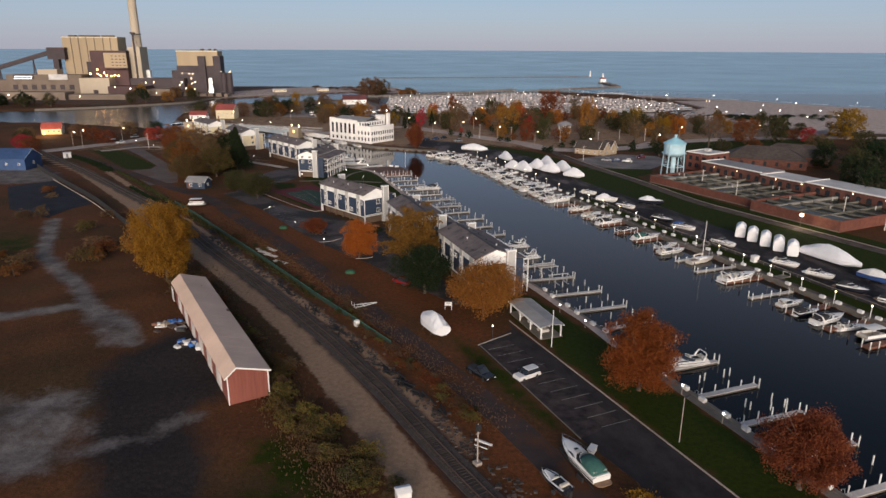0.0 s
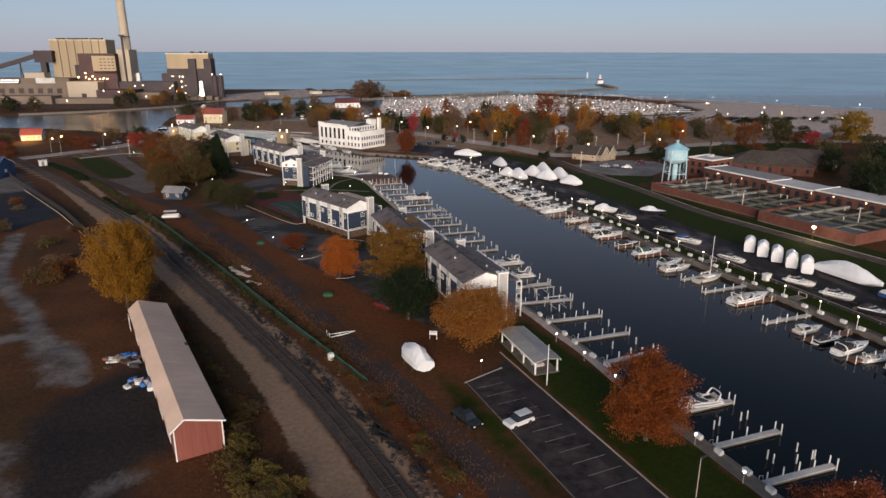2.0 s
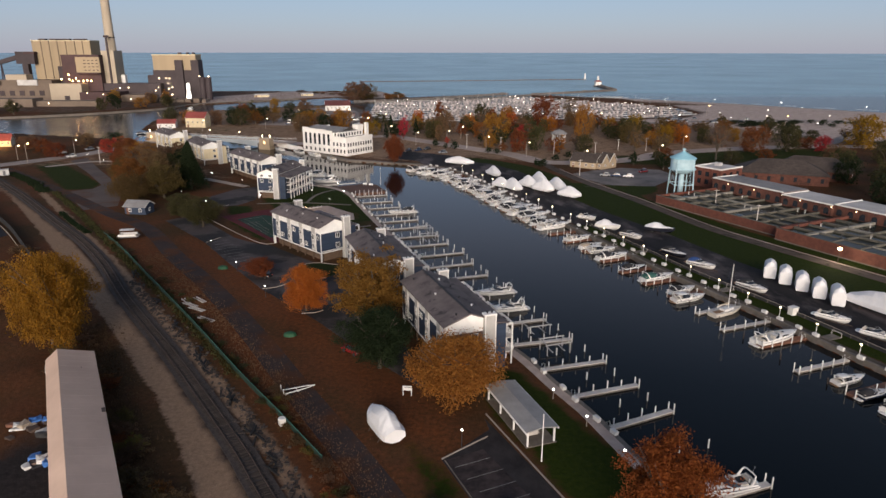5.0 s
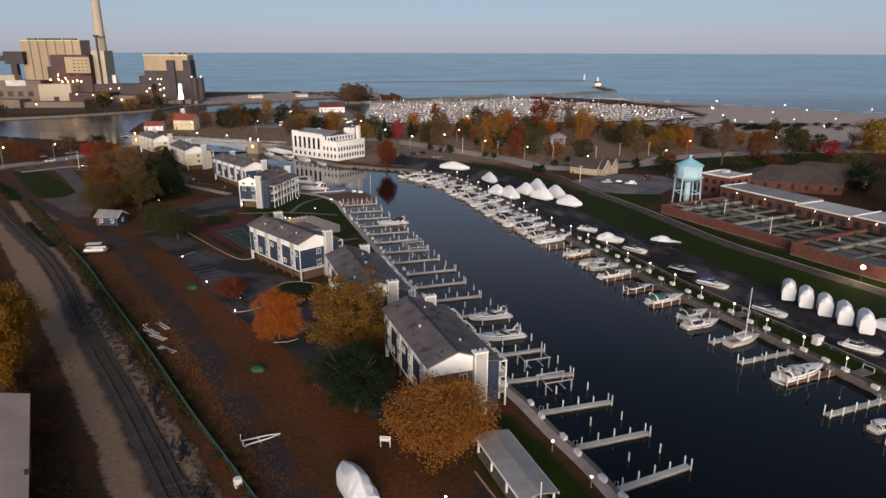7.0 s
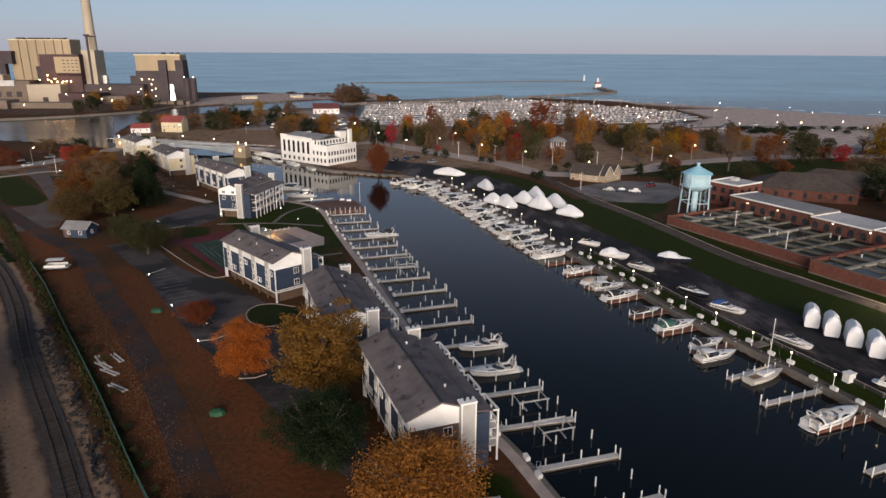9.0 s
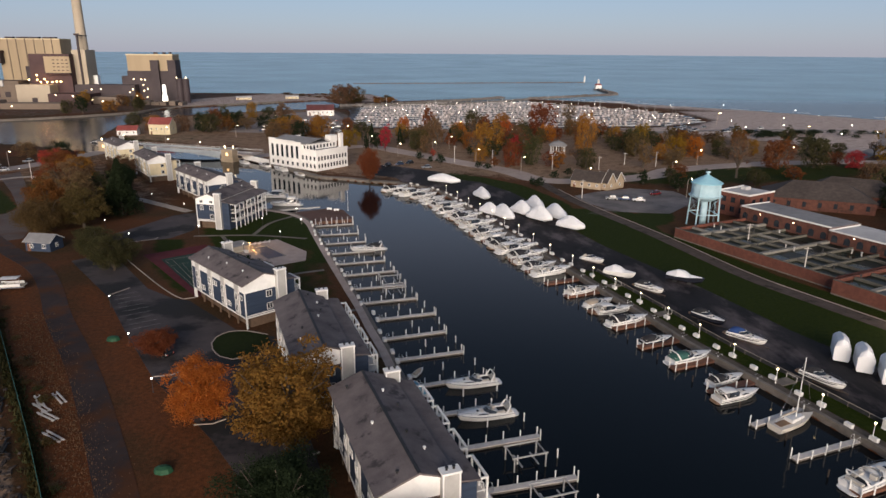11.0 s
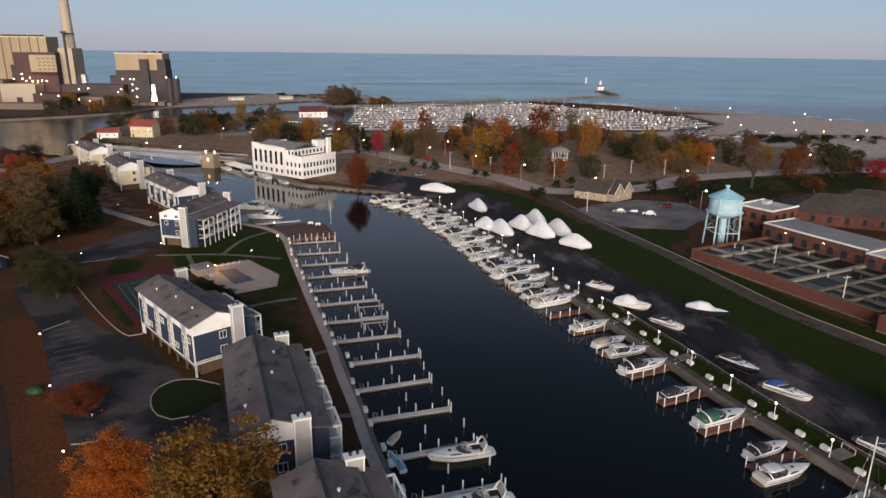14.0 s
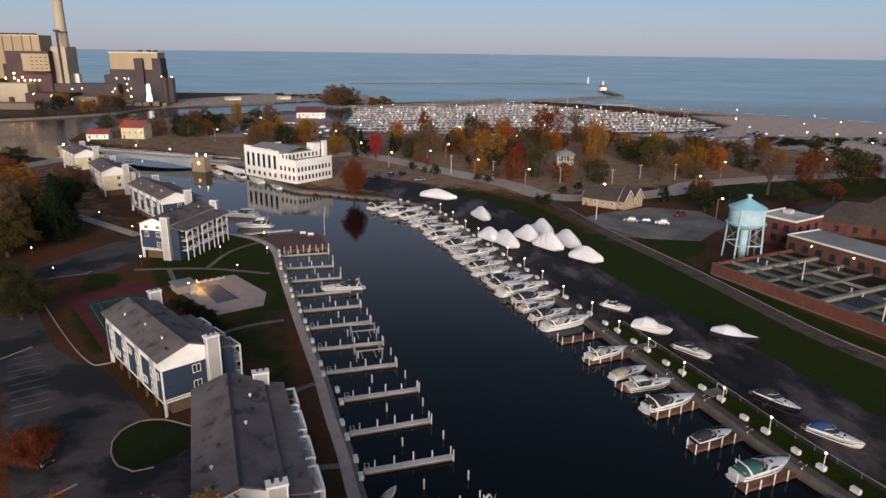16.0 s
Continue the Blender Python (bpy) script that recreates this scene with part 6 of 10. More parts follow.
LEFT_DOCKS = [((-22.6, 231.8), (-10.6, 234.6)), ((-20.3, 221.2), (-7.4, 223.6)), ((-17.4, 211.6), (-4.6, 214.4)), ((-14.4, 202.0), (-1.8, 205.2)), ((-11.3, 193.0), (0.9, 196.0)),
              ((-8.6, 184.0), (3.5, 187.3)), ((-5.9, 174.4), (6.3, 177.0)), ((-3.2, 165.2), (8.9, 168.1)), ((0.6, 156.0), (11.6, 158.9)), ((2.3, 146.3), (14.4, 149.7)),
              ((4.9, 137.3), (17.1, 140.4)), ((8.0, 127.4), (19.9, 130.8)), ((10.6, 118.2), (22.5, 121.4)), ((13.6, 109.2), (25.7, 112.2)), ((16.5, 100.0), (28.5, 102.4)),
              ((20.4, 90.0), (31.3, 92.6)), ((23.4, 80.6), (33.9, 83.6)), ((26.4, 71.2), (36.7, 75.4)), ((31.6, 54.0), (41.9, 57.2)), ((34.4, 45.4), (44.9, 48.7)), ((37.2, 37.2), (47.4, 40.2)),
              ((39.9, 28.8), (49.9, 31.8)), ((42.4, 20.8), (52.2, 23.8)), ((45.0, 12.0), (55.0, 15.0))]
RIGHT_DOCKS = [((39.7, 176.7), (50.1, 180.5)), ((42.4, 168.0), (53.0, 171.8)), ((45.1, 158.6), (55.8, 162.8)), ((47.7, 149.7), (58.4, 153.9)), ((50.1, 140.9), (60.7, 144.7)), ((53.0, 132.3), (63.6, 136.0)),
               ((55.8, 123.5), (66.4, 127.5)), ((60.6, 114.7), (69.2, 118.4)), ((60.6, 105.5), (71.0, 108.9)), ((62.3, 97.4), (73.6, 100.9)), ((65.3, 87.7), (75.8, 91.1)), ((68.2, 79.0), (78.8, 82.6)),
               ((71.0, 70.4), (81.6, 74.0)), ((73.6, 62.4), (84.0, 66.0)), ((76.4, 54.0), (86.8, 57.6)), ((79.0, 45.4), (89.4, 49.2)),
               ((37.0, 185.8), (47.0, 189.3)), ((34.2, 195.3), (44.2, 198.8)), ((31.4, 204.6), (41.6, 208.3)), ((28.6, 213.9), (38.8, 217.6)), ((25.8, 223.2), (36.0, 226.9)), ((23.0, 232.5), (33.0, 236.4)),
               ((19.8, 241.8), (30.0, 245.7)), ((17.0, 251.3), (27.4, 255.4)), ((13.8, 260.8), (24.6, 265.1)), ((10.4, 270.0), (21.6, 274.8)), ((5.0, 277.7), (17.0, 284.1)), ((-1.0, 284.1), (9.0, 293.6))]
grey_dock = finger_dock(12.3, WOOD_GREY, "pale grey finger dock with white sleeved piles", "west bank finger docks", 5)
brown_dock = finger_dock(11.2, WOOD_BROWN, "brown timber finger dock with short white posts", "east bank finger docks", 5, 1.5)
for i, (a, b) in enumerate(LEFT_DOCKS):
    m = at(a[0], a[1], WATER_Z, heading(a, b))
    if i:
        copy_thing(grey_dock, m)
    else:
        grey_dock.matrix_basis = m
for i, (b, a) in enumerate(RIGHT_DOCKS):
    m = at(a[0], a[1], WATER_Z, heading(a, b))
    src = grey_dock if i in (7, 8, 10) else brown_dock
    if i:
        copy_thing(src, m)
    else:
        brown_dock.matrix_basis = m

pile_me = Shape().lathe([(0.11, -2.5), (0.11, 1.35), (0.04, 1.45)], 8).mesh("mooring_post", PILE_WHITE)
dark_pile_me = Shape().lathe([(0.12, -2.5), (0.12, 1.1), (0.05, 1.15)], 8).mesh("mooring_post", mat("wet dark timber", (0.022, 0.016, 0.013), (0.045, 0.032, 0.025), 3.0, 0.8))


def lone(name, me, m, label, category, group=""):
    ob = new(name, me)
    ob.matrix_basis = m
    return tagged(ob, label, category, group)


for (a, b), (c, d) in zip(LEFT_DOCKS, LEFT_DOCKS[1:]):
    tip, root = ((b[0] + d[0]) / 2, (b[1] + d[1]) / 2), ((a[0] + c[0]) / 2, (a[1] + c[1]) / 2)
    for f in (1.0, 0.52):
        lone("mooring_post", pile_me, at(root[0] + (tip[0] - root[0]) * f, root[1] + (tip[1] - root[1]) * f, WATER_Z), "white sleeved mooring post standing in water", "post", "mooring posts")
for (b, a), (d, c) in zip(RIGHT_DOCKS[:15], RIGHT_DOCKS[1:16]):
    lone("mooring_post", dark_pile_me, at((b[0] + d[0]) / 2 + 0.5, (b[1] + d[1]) / 2, WATER_Z), "dark timber mooring post standing in water", "post", "mooring posts")
for x, y in ((44.6, 41.8), (47.2, 42.6), (47.6, 42.7), (41.5, 42.0), (42.2, 52.5), (37.2, 50.5)):
    lone("mooring_post", pile_me, at(x, y, WATER_Z), "white sleeved mooring post standing in water", "post", "mooring posts")

box = thing("dock_box", at(0, 0), "white fibreglass dock box on the walkway", "dock box", "dock boxes")
part("bin", Shape().box(-0.6, 0.6, -0.3, 0.3, 0, 0.5), BOX_WHITE, box)
part("lid", Shape().rings([[(-0.64, -0.34, 0.5), (0.64, -0.34, 0.5), (0.64, 0.34, 0.5), (-0.64, 0.34, 0.5)], [(-0.56, -0.28, 0.64), (0.56, -0.28, 0.64), (0.56, 0.28, 0.64), (-0.56, 0.28, 0.64)]]), BOX_WHITE, box)
first = True
for k, (a, b) in enumerate(LEFT_DOCKS + [(q, p) for p, q in RIGHT_DOCKS]):
    t = heading(a, b)
    u = Vector((math.cos(radians(t)), math.sin(radians(t)), 0))
    v = Vector((-u.y, u.x, 0))
    for s in (1.6, -2.3):
        q = Vector((*a, 0)) + v * s - u * (0.75 if k < len(LEFT_DOCKS) else 1.0)
        m = at(q.x, q.y, 0.07, t + 90)
        if first:
            box.matrix_basis, first = m, False
        else:
            copy_thing(box, m)


LIFT_GREY = mat("grey galvanised frame", (0.30, 0.30, 0.30), (0.42, 0.415, 0.41), 1.5, 0.6)


def boat_lift(x, y, turn):
    ob = thing("boat_lift", at(x, y, WATER_Z, turn), "slim grey frame boat lift standing between docks", "boat lift", "boat lifts")
    for px in (0, 4.6):
        for py in (0, 3.0):
            part("upright", Shape().box(px - 0.08, px + 0.08, py - 0.08, py + 0.08, -2, 2.1), LIFT_GREY, ob)
    for py in (0, 3.0):
        part("top_beam", Shape().bar((-0.3, py, 2.1), (4.9, py, 2.1), 0.14, 0.2), LIFT_GREY, ob)
    for px in (0, 4.6):
        part("cross_beam", Shape().bar((px, 0, 2.0), (px, 3.0, 2.0), 0.12), LIFT_GREY, ob)
    for px in (1.2, 3.6):
        part("cradle_beam", Shape().bar((px, 0.1, 0.5), (px, 2.9, 0.5), 0.16), LIFT_GREY, ob)


boat_lift(0.2, 178.2, 12)
boat_lift(1.6, 169.6, 13)
boat_lift(20.6, 104.2, 15)
boat_lift(22.6, 96.0, 15)

# timber terrace at the end of the west bank
terrace = thing("timber_terrace", at(0, 0), "red-brown timber terrace with white rail posts at the canal bend", "terrace")
part("deck", Shape().prism([(-32.2, 247.6), (-21, 253.2), (-15.5, 251.4), (-11, 238.4), (-23.6, 234.6), (-27.0, 241.6)], -0.25, 0.06), mat("red-brown boards", (0.085, 0.044, 0.032), (0.14, 0.072, 0.052), 1.2, 0.85), terrace)
part("skirt", Shape().prism([(-31.4, 247.7), (-21, 252.8), (-15.8, 251.0), (-11.5, 238.6), (-23.2, 235.2), (-26.6, 241.8)], -2.5, -0.25), WOOD_BROWN, terrace)
for i in range(8):
    part("post", Shape().lathe([(0.12, -1), (0.12, 1.1)], 8, -22.6 + 1.65 * i, 234.7 + 0.42 * i), PILE_WHITE, terrace)
part("flagpole", Shape().tube([(-13.6, 250, 0), (-13.6, 250, 7)], 0.07), PILE_WHITE, terrace)
for x, y in ((-20, 250.5), (-17.5, 249)):
    part("bench", Shape().box(x - 0.8, x + 0.8, y - 0.3, y + 0.3, 0.4, 0.5).box(x - 0.8, x + 0.8, y + 0.25, y + 0.32, 0.5, 0.95).box(x - 0.7, x - 0.6, y - 0.2, y + 0.2, 0, 0.4).box(x + 0.6, x + 0.7, y - 0.2, y + 0.2, 0, 0.4), WHITE_PAINT, terrace)
part("finger", Shape().bar((-37.5, 252.3, -0.35), (-24.2, 257.2, -0.35), 1.2, 0.25), WOOD_GREY, terrace)

# ======== boats ========
GEL_WHITE = mat("white gelcoat", (0.74, 0.73, 0.71), (0.82, 0.81, 0.79), 0.6, 0.25, spec=0.5)
GEL_CREAM = mat("cream gelcoat", (0.60, 0.55, 0.48), (0.68, 0.63, 0.56), 0.6, 0.3)
GEL_NAVY = mat("dark hull gelcoat", (0.012, 0.014, 0.022), (0.022, 0.024, 0.034), 0.6, 0.2)
CANVAS_DARK = mat("dark canvas", (0.018, 0.018, 0.022), (0.032, 0.032, 0.036), 2.0, 0.9, 0.3)
CANVAS_GREEN = mat("green canvas", (0.025, 0.085, 0.075), (0.04, 0.12, 0.10), 2.0, 0.9, 0.3)
CANVAS_BLUE = mat("blue canvas", (0.02, 0.05, 0.17), (0.03, 0.075, 0.23), 2.0, 0.9, 0.3)
CANVAS_TAN = mat("tan canvas", (0.33, 0.28, 0.22), (0.41, 0.35, 0.28), 2.0, 0.9, 0.3)
SEAT = mat("pale vinyl seats", (0.50, 0.46, 0.40), (0.60, 0.56, 0.50), 2.0, 0.6)
TEAK = mat("teak", (0.20, 0.12, 0.07), (0.28, 0.17, 0.10), 3.0, 0.7)
CHROME = mat("stainless rail", (0.5, 0.5, 0.5), (0.6, 0.6, 0.6), 3.0, 0.25, metal=1.0)


def half_beam(t, B, fine=0.5):
    return B / 2 * (0.90 + 0.10 * math.sin(math.pi * min(t / 0.6, 1) / 2)) * (1 - max(0, (t - fine) / (1 - fine)) ** 2.3 * 0.985)


def hull_rings(L, B, h, bow_rise=0.45, fine=0.5):
    """Stations from stern to bow; each ring: sheer, flare, chine, keel, and back up the other side."""
    rings = []
    for i in range(15):
        t = i / 14
        b = half_beam(t, B, fine)
        top = h * (1 + bow_rise * t ** 2)
        kz = -0.45 + 0.75 * max(0, (t - 0.7) / 0.3) ** 2 * h
        cz = 0.10 + 0.5 * h * max(0, (t - 0.6) / 0.4) ** 2
        x = L * t
        lean = 0.05 * L * max(0, (t - 0.6) / 0.4) ** 1.5
        side = [(x + lean, b, top), (x + lean * 0.5, b * (0.99 - 0.12 * t), (top + cz) / 2), (x, b * (0.92 - 0.2 * t), cz)]
        rings.append(side + [(x - lean * 0.5, 0, kz)] + [(p, -q, r) for p, q, r in side[::-1]])
    return rings


def cruiser(L, B, label, canvas, arch=True, hull=None, hard_top=False, stripe=None, fly=False, group="moored motor cruisers", name="motor_cruiser"):
    """Express cruiser: x from stern to bow, z 0 at the waterline."""
    hull = hull or GEL_WHITE
    ob = thing(name, at(0, 0), label, "motor boat", group)
    h = 0.29 * B
    sheer = lambda t: h * (1 + 0.45 * t * t)
    rings = hull_rings(L, B, h)
    part("hull", Shape().rings(rings), hull, ob, smooth=False)
    for s, k in ((1, 0), (-1, 6)):
        part("rub_rail", Shape().tube([(x, y * 1.01, z - 0.06) for x, y, z in (q[k] for q in rings)], 0.045, 4), CANVAS_DARK if stripe else CHROME, ob)
        if stripe:
            m = 1 if s > 0 else 5
            strip = [[(q[m][0], q[m][1] * 1.03, q[m][2] + 0.1), (q[m][0], q[m][1] * 1.03, q[m][2] - 0.08)] for q in rings[:13]]
            part("hull_stripe", Shape().rings(strip, cap=False, closed=False), stripe, ob)
    part("swim_platform", Shape().prism([(0.05, -B * 0.42), (0.05, B * 0.42), (-0.7, B * 0.36), (-0.95, B * 0.2), (-0.95, -B * 0.2), (-0.7, -B * 0.36)], 0.14, 0.25), TEAK if stripe else GEL_WHITE, ob)
    # cambered fore deck that swells into a low cabin
    deck = []
    for i in range(9):
        t = 0.42 + 0.545 * i / 8
        w = half_beam(t, B) * 0.90
        rise = 0.16 * B * (1 - ((t - 0.42) / 0.56) ** 1.6) + 0.03
        z = sheer(t) - 0.02
        lean = 0.05 * L * max(0, (t - 0.6) / 0.4) ** 1.5
        deck.append([(L * t + lean, w * math.cos(a), z + rise * math.sin(a) ** 0.8) for a in [math.pi * j / 8 for j in range(9)]])
    part("fore_deck", Shape().rings(deck), GEL_WHITE, ob, smooth=True)
    for s in (-1, 1):
        win = []
        for i in range(5):
            t = 0.50 + 0.20 * i / 4
            w, z = half_beam(t, B) * 0.90, sheer(t)
            rise = 0.16 * B * (1 - ((t - 0.42) / 0.56) ** 1.6) + 0.03
            thick = 0.34 * math.sin(math.pi * (i + 0.6) / 5.2)
            win.append([(L * t, s * w * math.cos(a) * 1.03, z + rise * math.sin(a) ** 0.8 + 0.01) for a in (0.45, 0.45 + thick)])
        part("cabin_window", Shape().rings(win, cap=False, closed=False), WINDOW, ob, "long dark cabin window")
    zd = sheer(0.66) + 0.16 * B * 0.78
    part("deck_hatch", Shape().box(L * 0.64, L * 0.685, -0.27, 0.27, zd - 0.15, zd + 0.03), WINDOW, ob)
    part("sun_pad", Shape().prism([(L * 0.56, -B * 0.2), (L * 0.56, B * 0.2), (L * 0.62, B * 0.17), (L * 0.62, -B * 0.17)], zd - 0.2, zd + 0.07), SEAT, ob)
    # cockpit: a flat dark sheet paints in the shade of the recess
    part("cockpit_sole", Shape().box(L * 0.05, L * 0.44, -B * 0.36, B * 0.36, h - 0.02, h + 0.03), CANVAS_DARK, ob)
    for s in (-1, 1):
        part("coaming", Shape().rings([[(L * t, s * B * 0.36, h - 0.04), (L * t, s * B * 0.455, h - 0.04), (L * t, s * B * 0.43, h + z), (L * t, s * B * 0.37, h + z)] for t, z in ((0.03, 0.12), (0.2, 0.22), (0.44, 0.34))]), GEL_WHITE, ob)
    part("transom", Shape().box(L * 0.01, L * 0.05, -B * 0.43, B * 0.30, h - 0.05, h + 0.16), GEL_WHITE, ob)
    part("bench_seat", Shape().box(L * 0.06, L * 0.12, -B * 0.33, B * 0.33, h + 0.03, h + 0.36).box(L * 0.05, L * 0.07, -B * 0.33, B * 0.33, h + 0.3, h + 0.55), SEAT, ob)
    part("helm_seat", Shape().box(L * 0.33, L * 0.38, -B * 0.3, -B * 0.06, h + 0.03, h + 0.75), SEAT, ob)
    part("side_seat", Shape().box(L * 0.18, L * 0.34, B * 0.18, B * 0.35, h + 0.03, h + 0.4), SEAT, ob)
    # windshield
    zs, zt = h + 0.36, h + 0.86
    ring0 = [(L * 0.36, -B * 0.42, zs - 0.04), (L * 0.47, -B * 0.38, zs), (L * 0.545, -B * 0.2, zs + 0.16), (L * 0.565, 0, zs + 0.2), (L * 0.545, B * 0.2, zs + 0.16), (L * 0.47, B * 0.38, zs), (L * 0.36, B * 0.42, zs - 0.04)]
    ring1 = [(L * 0.33, -B * 0.39, zt - 0.25), (L * 0.41, -B * 0.33, zt), (L * 0.47, -B * 0.16, zt + 0.06), (L * 0.485, 0, zt + 0.08), (L * 0.47, B * 0.16, zt + 0.06), (L * 0.41, B * 0.33, zt), (L * 0.33, B * 0.39, zt - 0.25)]
    part("windshield", Shape().rings([ring0, ring1], cap=False, closed=False), WINDOW, ob, "dark wraparound windshield")
    part("windshield_frame", Shape().tube(ring1, 0.03, 5), GEL_WHITE, ob)
    if canvas:
        prof = []
        for t, w, z in ((0.035, 0.41, 0.45), (0.10, 0.43, 0.95), (0.22, 0.43, 1.22), (0.34, 0.41, 1.2), (0.43, 0.35, 0.92)):
            prof.append([(L * t, B * w * math.cos(a), h + 0.1 + (z - 0.1) * math.sin(a) ** 0.6) for a in [math.pi * j / 8 for j in range(9)]])
        part("canvas_cover", Shape().rings(prof), canvas, ob, "fitted canvas cockpit cover", smooth=True)
    if arch or hard_top:
        za = h + 1.45
        path = [(L * 0.16, -B * 0.43, h + 0.15), (L * 0.11, -B * 0.42, h + 0.9), (L * 0.08, -B * 0.36, za - 0.1), (L * 0.08, -B * 0.2, za), (L * 0.08, B * 0.2, za), (L * 0.08, B * 0.36, za - 0.1), (L * 0.11, B * 0.42, h + 0.9), (L * 0.16, B * 0.43, h + 0.15)]
        part("radar_arch", Shape().tube(path, [0.2, 0.14, 0.11, 0.1, 0.1, 0.11, 0.14, 0.2], 6), GEL_WHITE, ob)
        part("antenna", Shape().tube([(L * 0.08, 0.4, za), (L * 0.05, 0.4, za + 1.0)], 0.02, 4), PILE_WHITE, ob)
    if hard_top:
        top = [[(L * t, B * w * math.cos(a), h + z + 0.14 * math.sin(a)) for a in [math.pi * j / 6 for j in range(7)]] for t, w, z in ((0.12, 0.34, 1.42), (0.2, 0.38, 1.5), (0.36, 0.36, 1.46), (0.44, 0.26, 1.3))]
        part("hard_top", Shape().rings(top), GEL_WHITE, ob, smooth=True)
        for s in (-1, 1):
            part("side_glass", Shape().rings([[(L * 0.2, s * B * 0.42, h + 0.3), (L * 0.46, s * B * 0.38, h + 0.4), (L * 0.42, s * B * 0.27, h + 1.33), (L * 0.22, s * B * 0.36, h + 1.48)], [(L * 0.2, s * B * 0.41, h + 0.3), (L * 0.46, s * B * 0.37, h + 0.4), (L * 0.42, s * B * 0.26, h + 1.33), (L * 0.22, s * B * 0.35, h + 1.48)]]), WINDOW, ob)
    if fly:
        part("flybridge", Shape().rings([[(L * 0.16, -B * 0.3, h + 1.55), (L * 0.16, B * 0.3, h + 1.55), (L * 0.16, B * 0.34, h + 2.1), (L * 0.16, -B * 0.34, h + 2.1)], [(L * 0.44, -B * 0.2, h + 1.4), (L * 0.44, B * 0.2, h + 1.4), (L * 0.40, B * 0.2, h + 2.0), (L * 0.40, -B * 0.2, h + 2.0)]]), GEL_WHITE, ob)
    rail = [(L * t + 0.05 * L * max(0, (t - 0.6) / 0.4) ** 1.5, s * half_beam(t, B) * 0.93, sheer(t) + 0.5) for s, ts in ((1, (0.52, 0.66, 0.8, 0.92, 0.985)), (-1, (0.985, 0.92, 0.8, 0.66, 0.52))) for t in ts]
    r = Shape().tube(rail, 0.02, 4)
    for x, y, z in rail:
        r.bar((x, y, z - 0.5), (x, y, z), 0.03)
    part("bow_rail", r, CHROME, ob)
    return ob


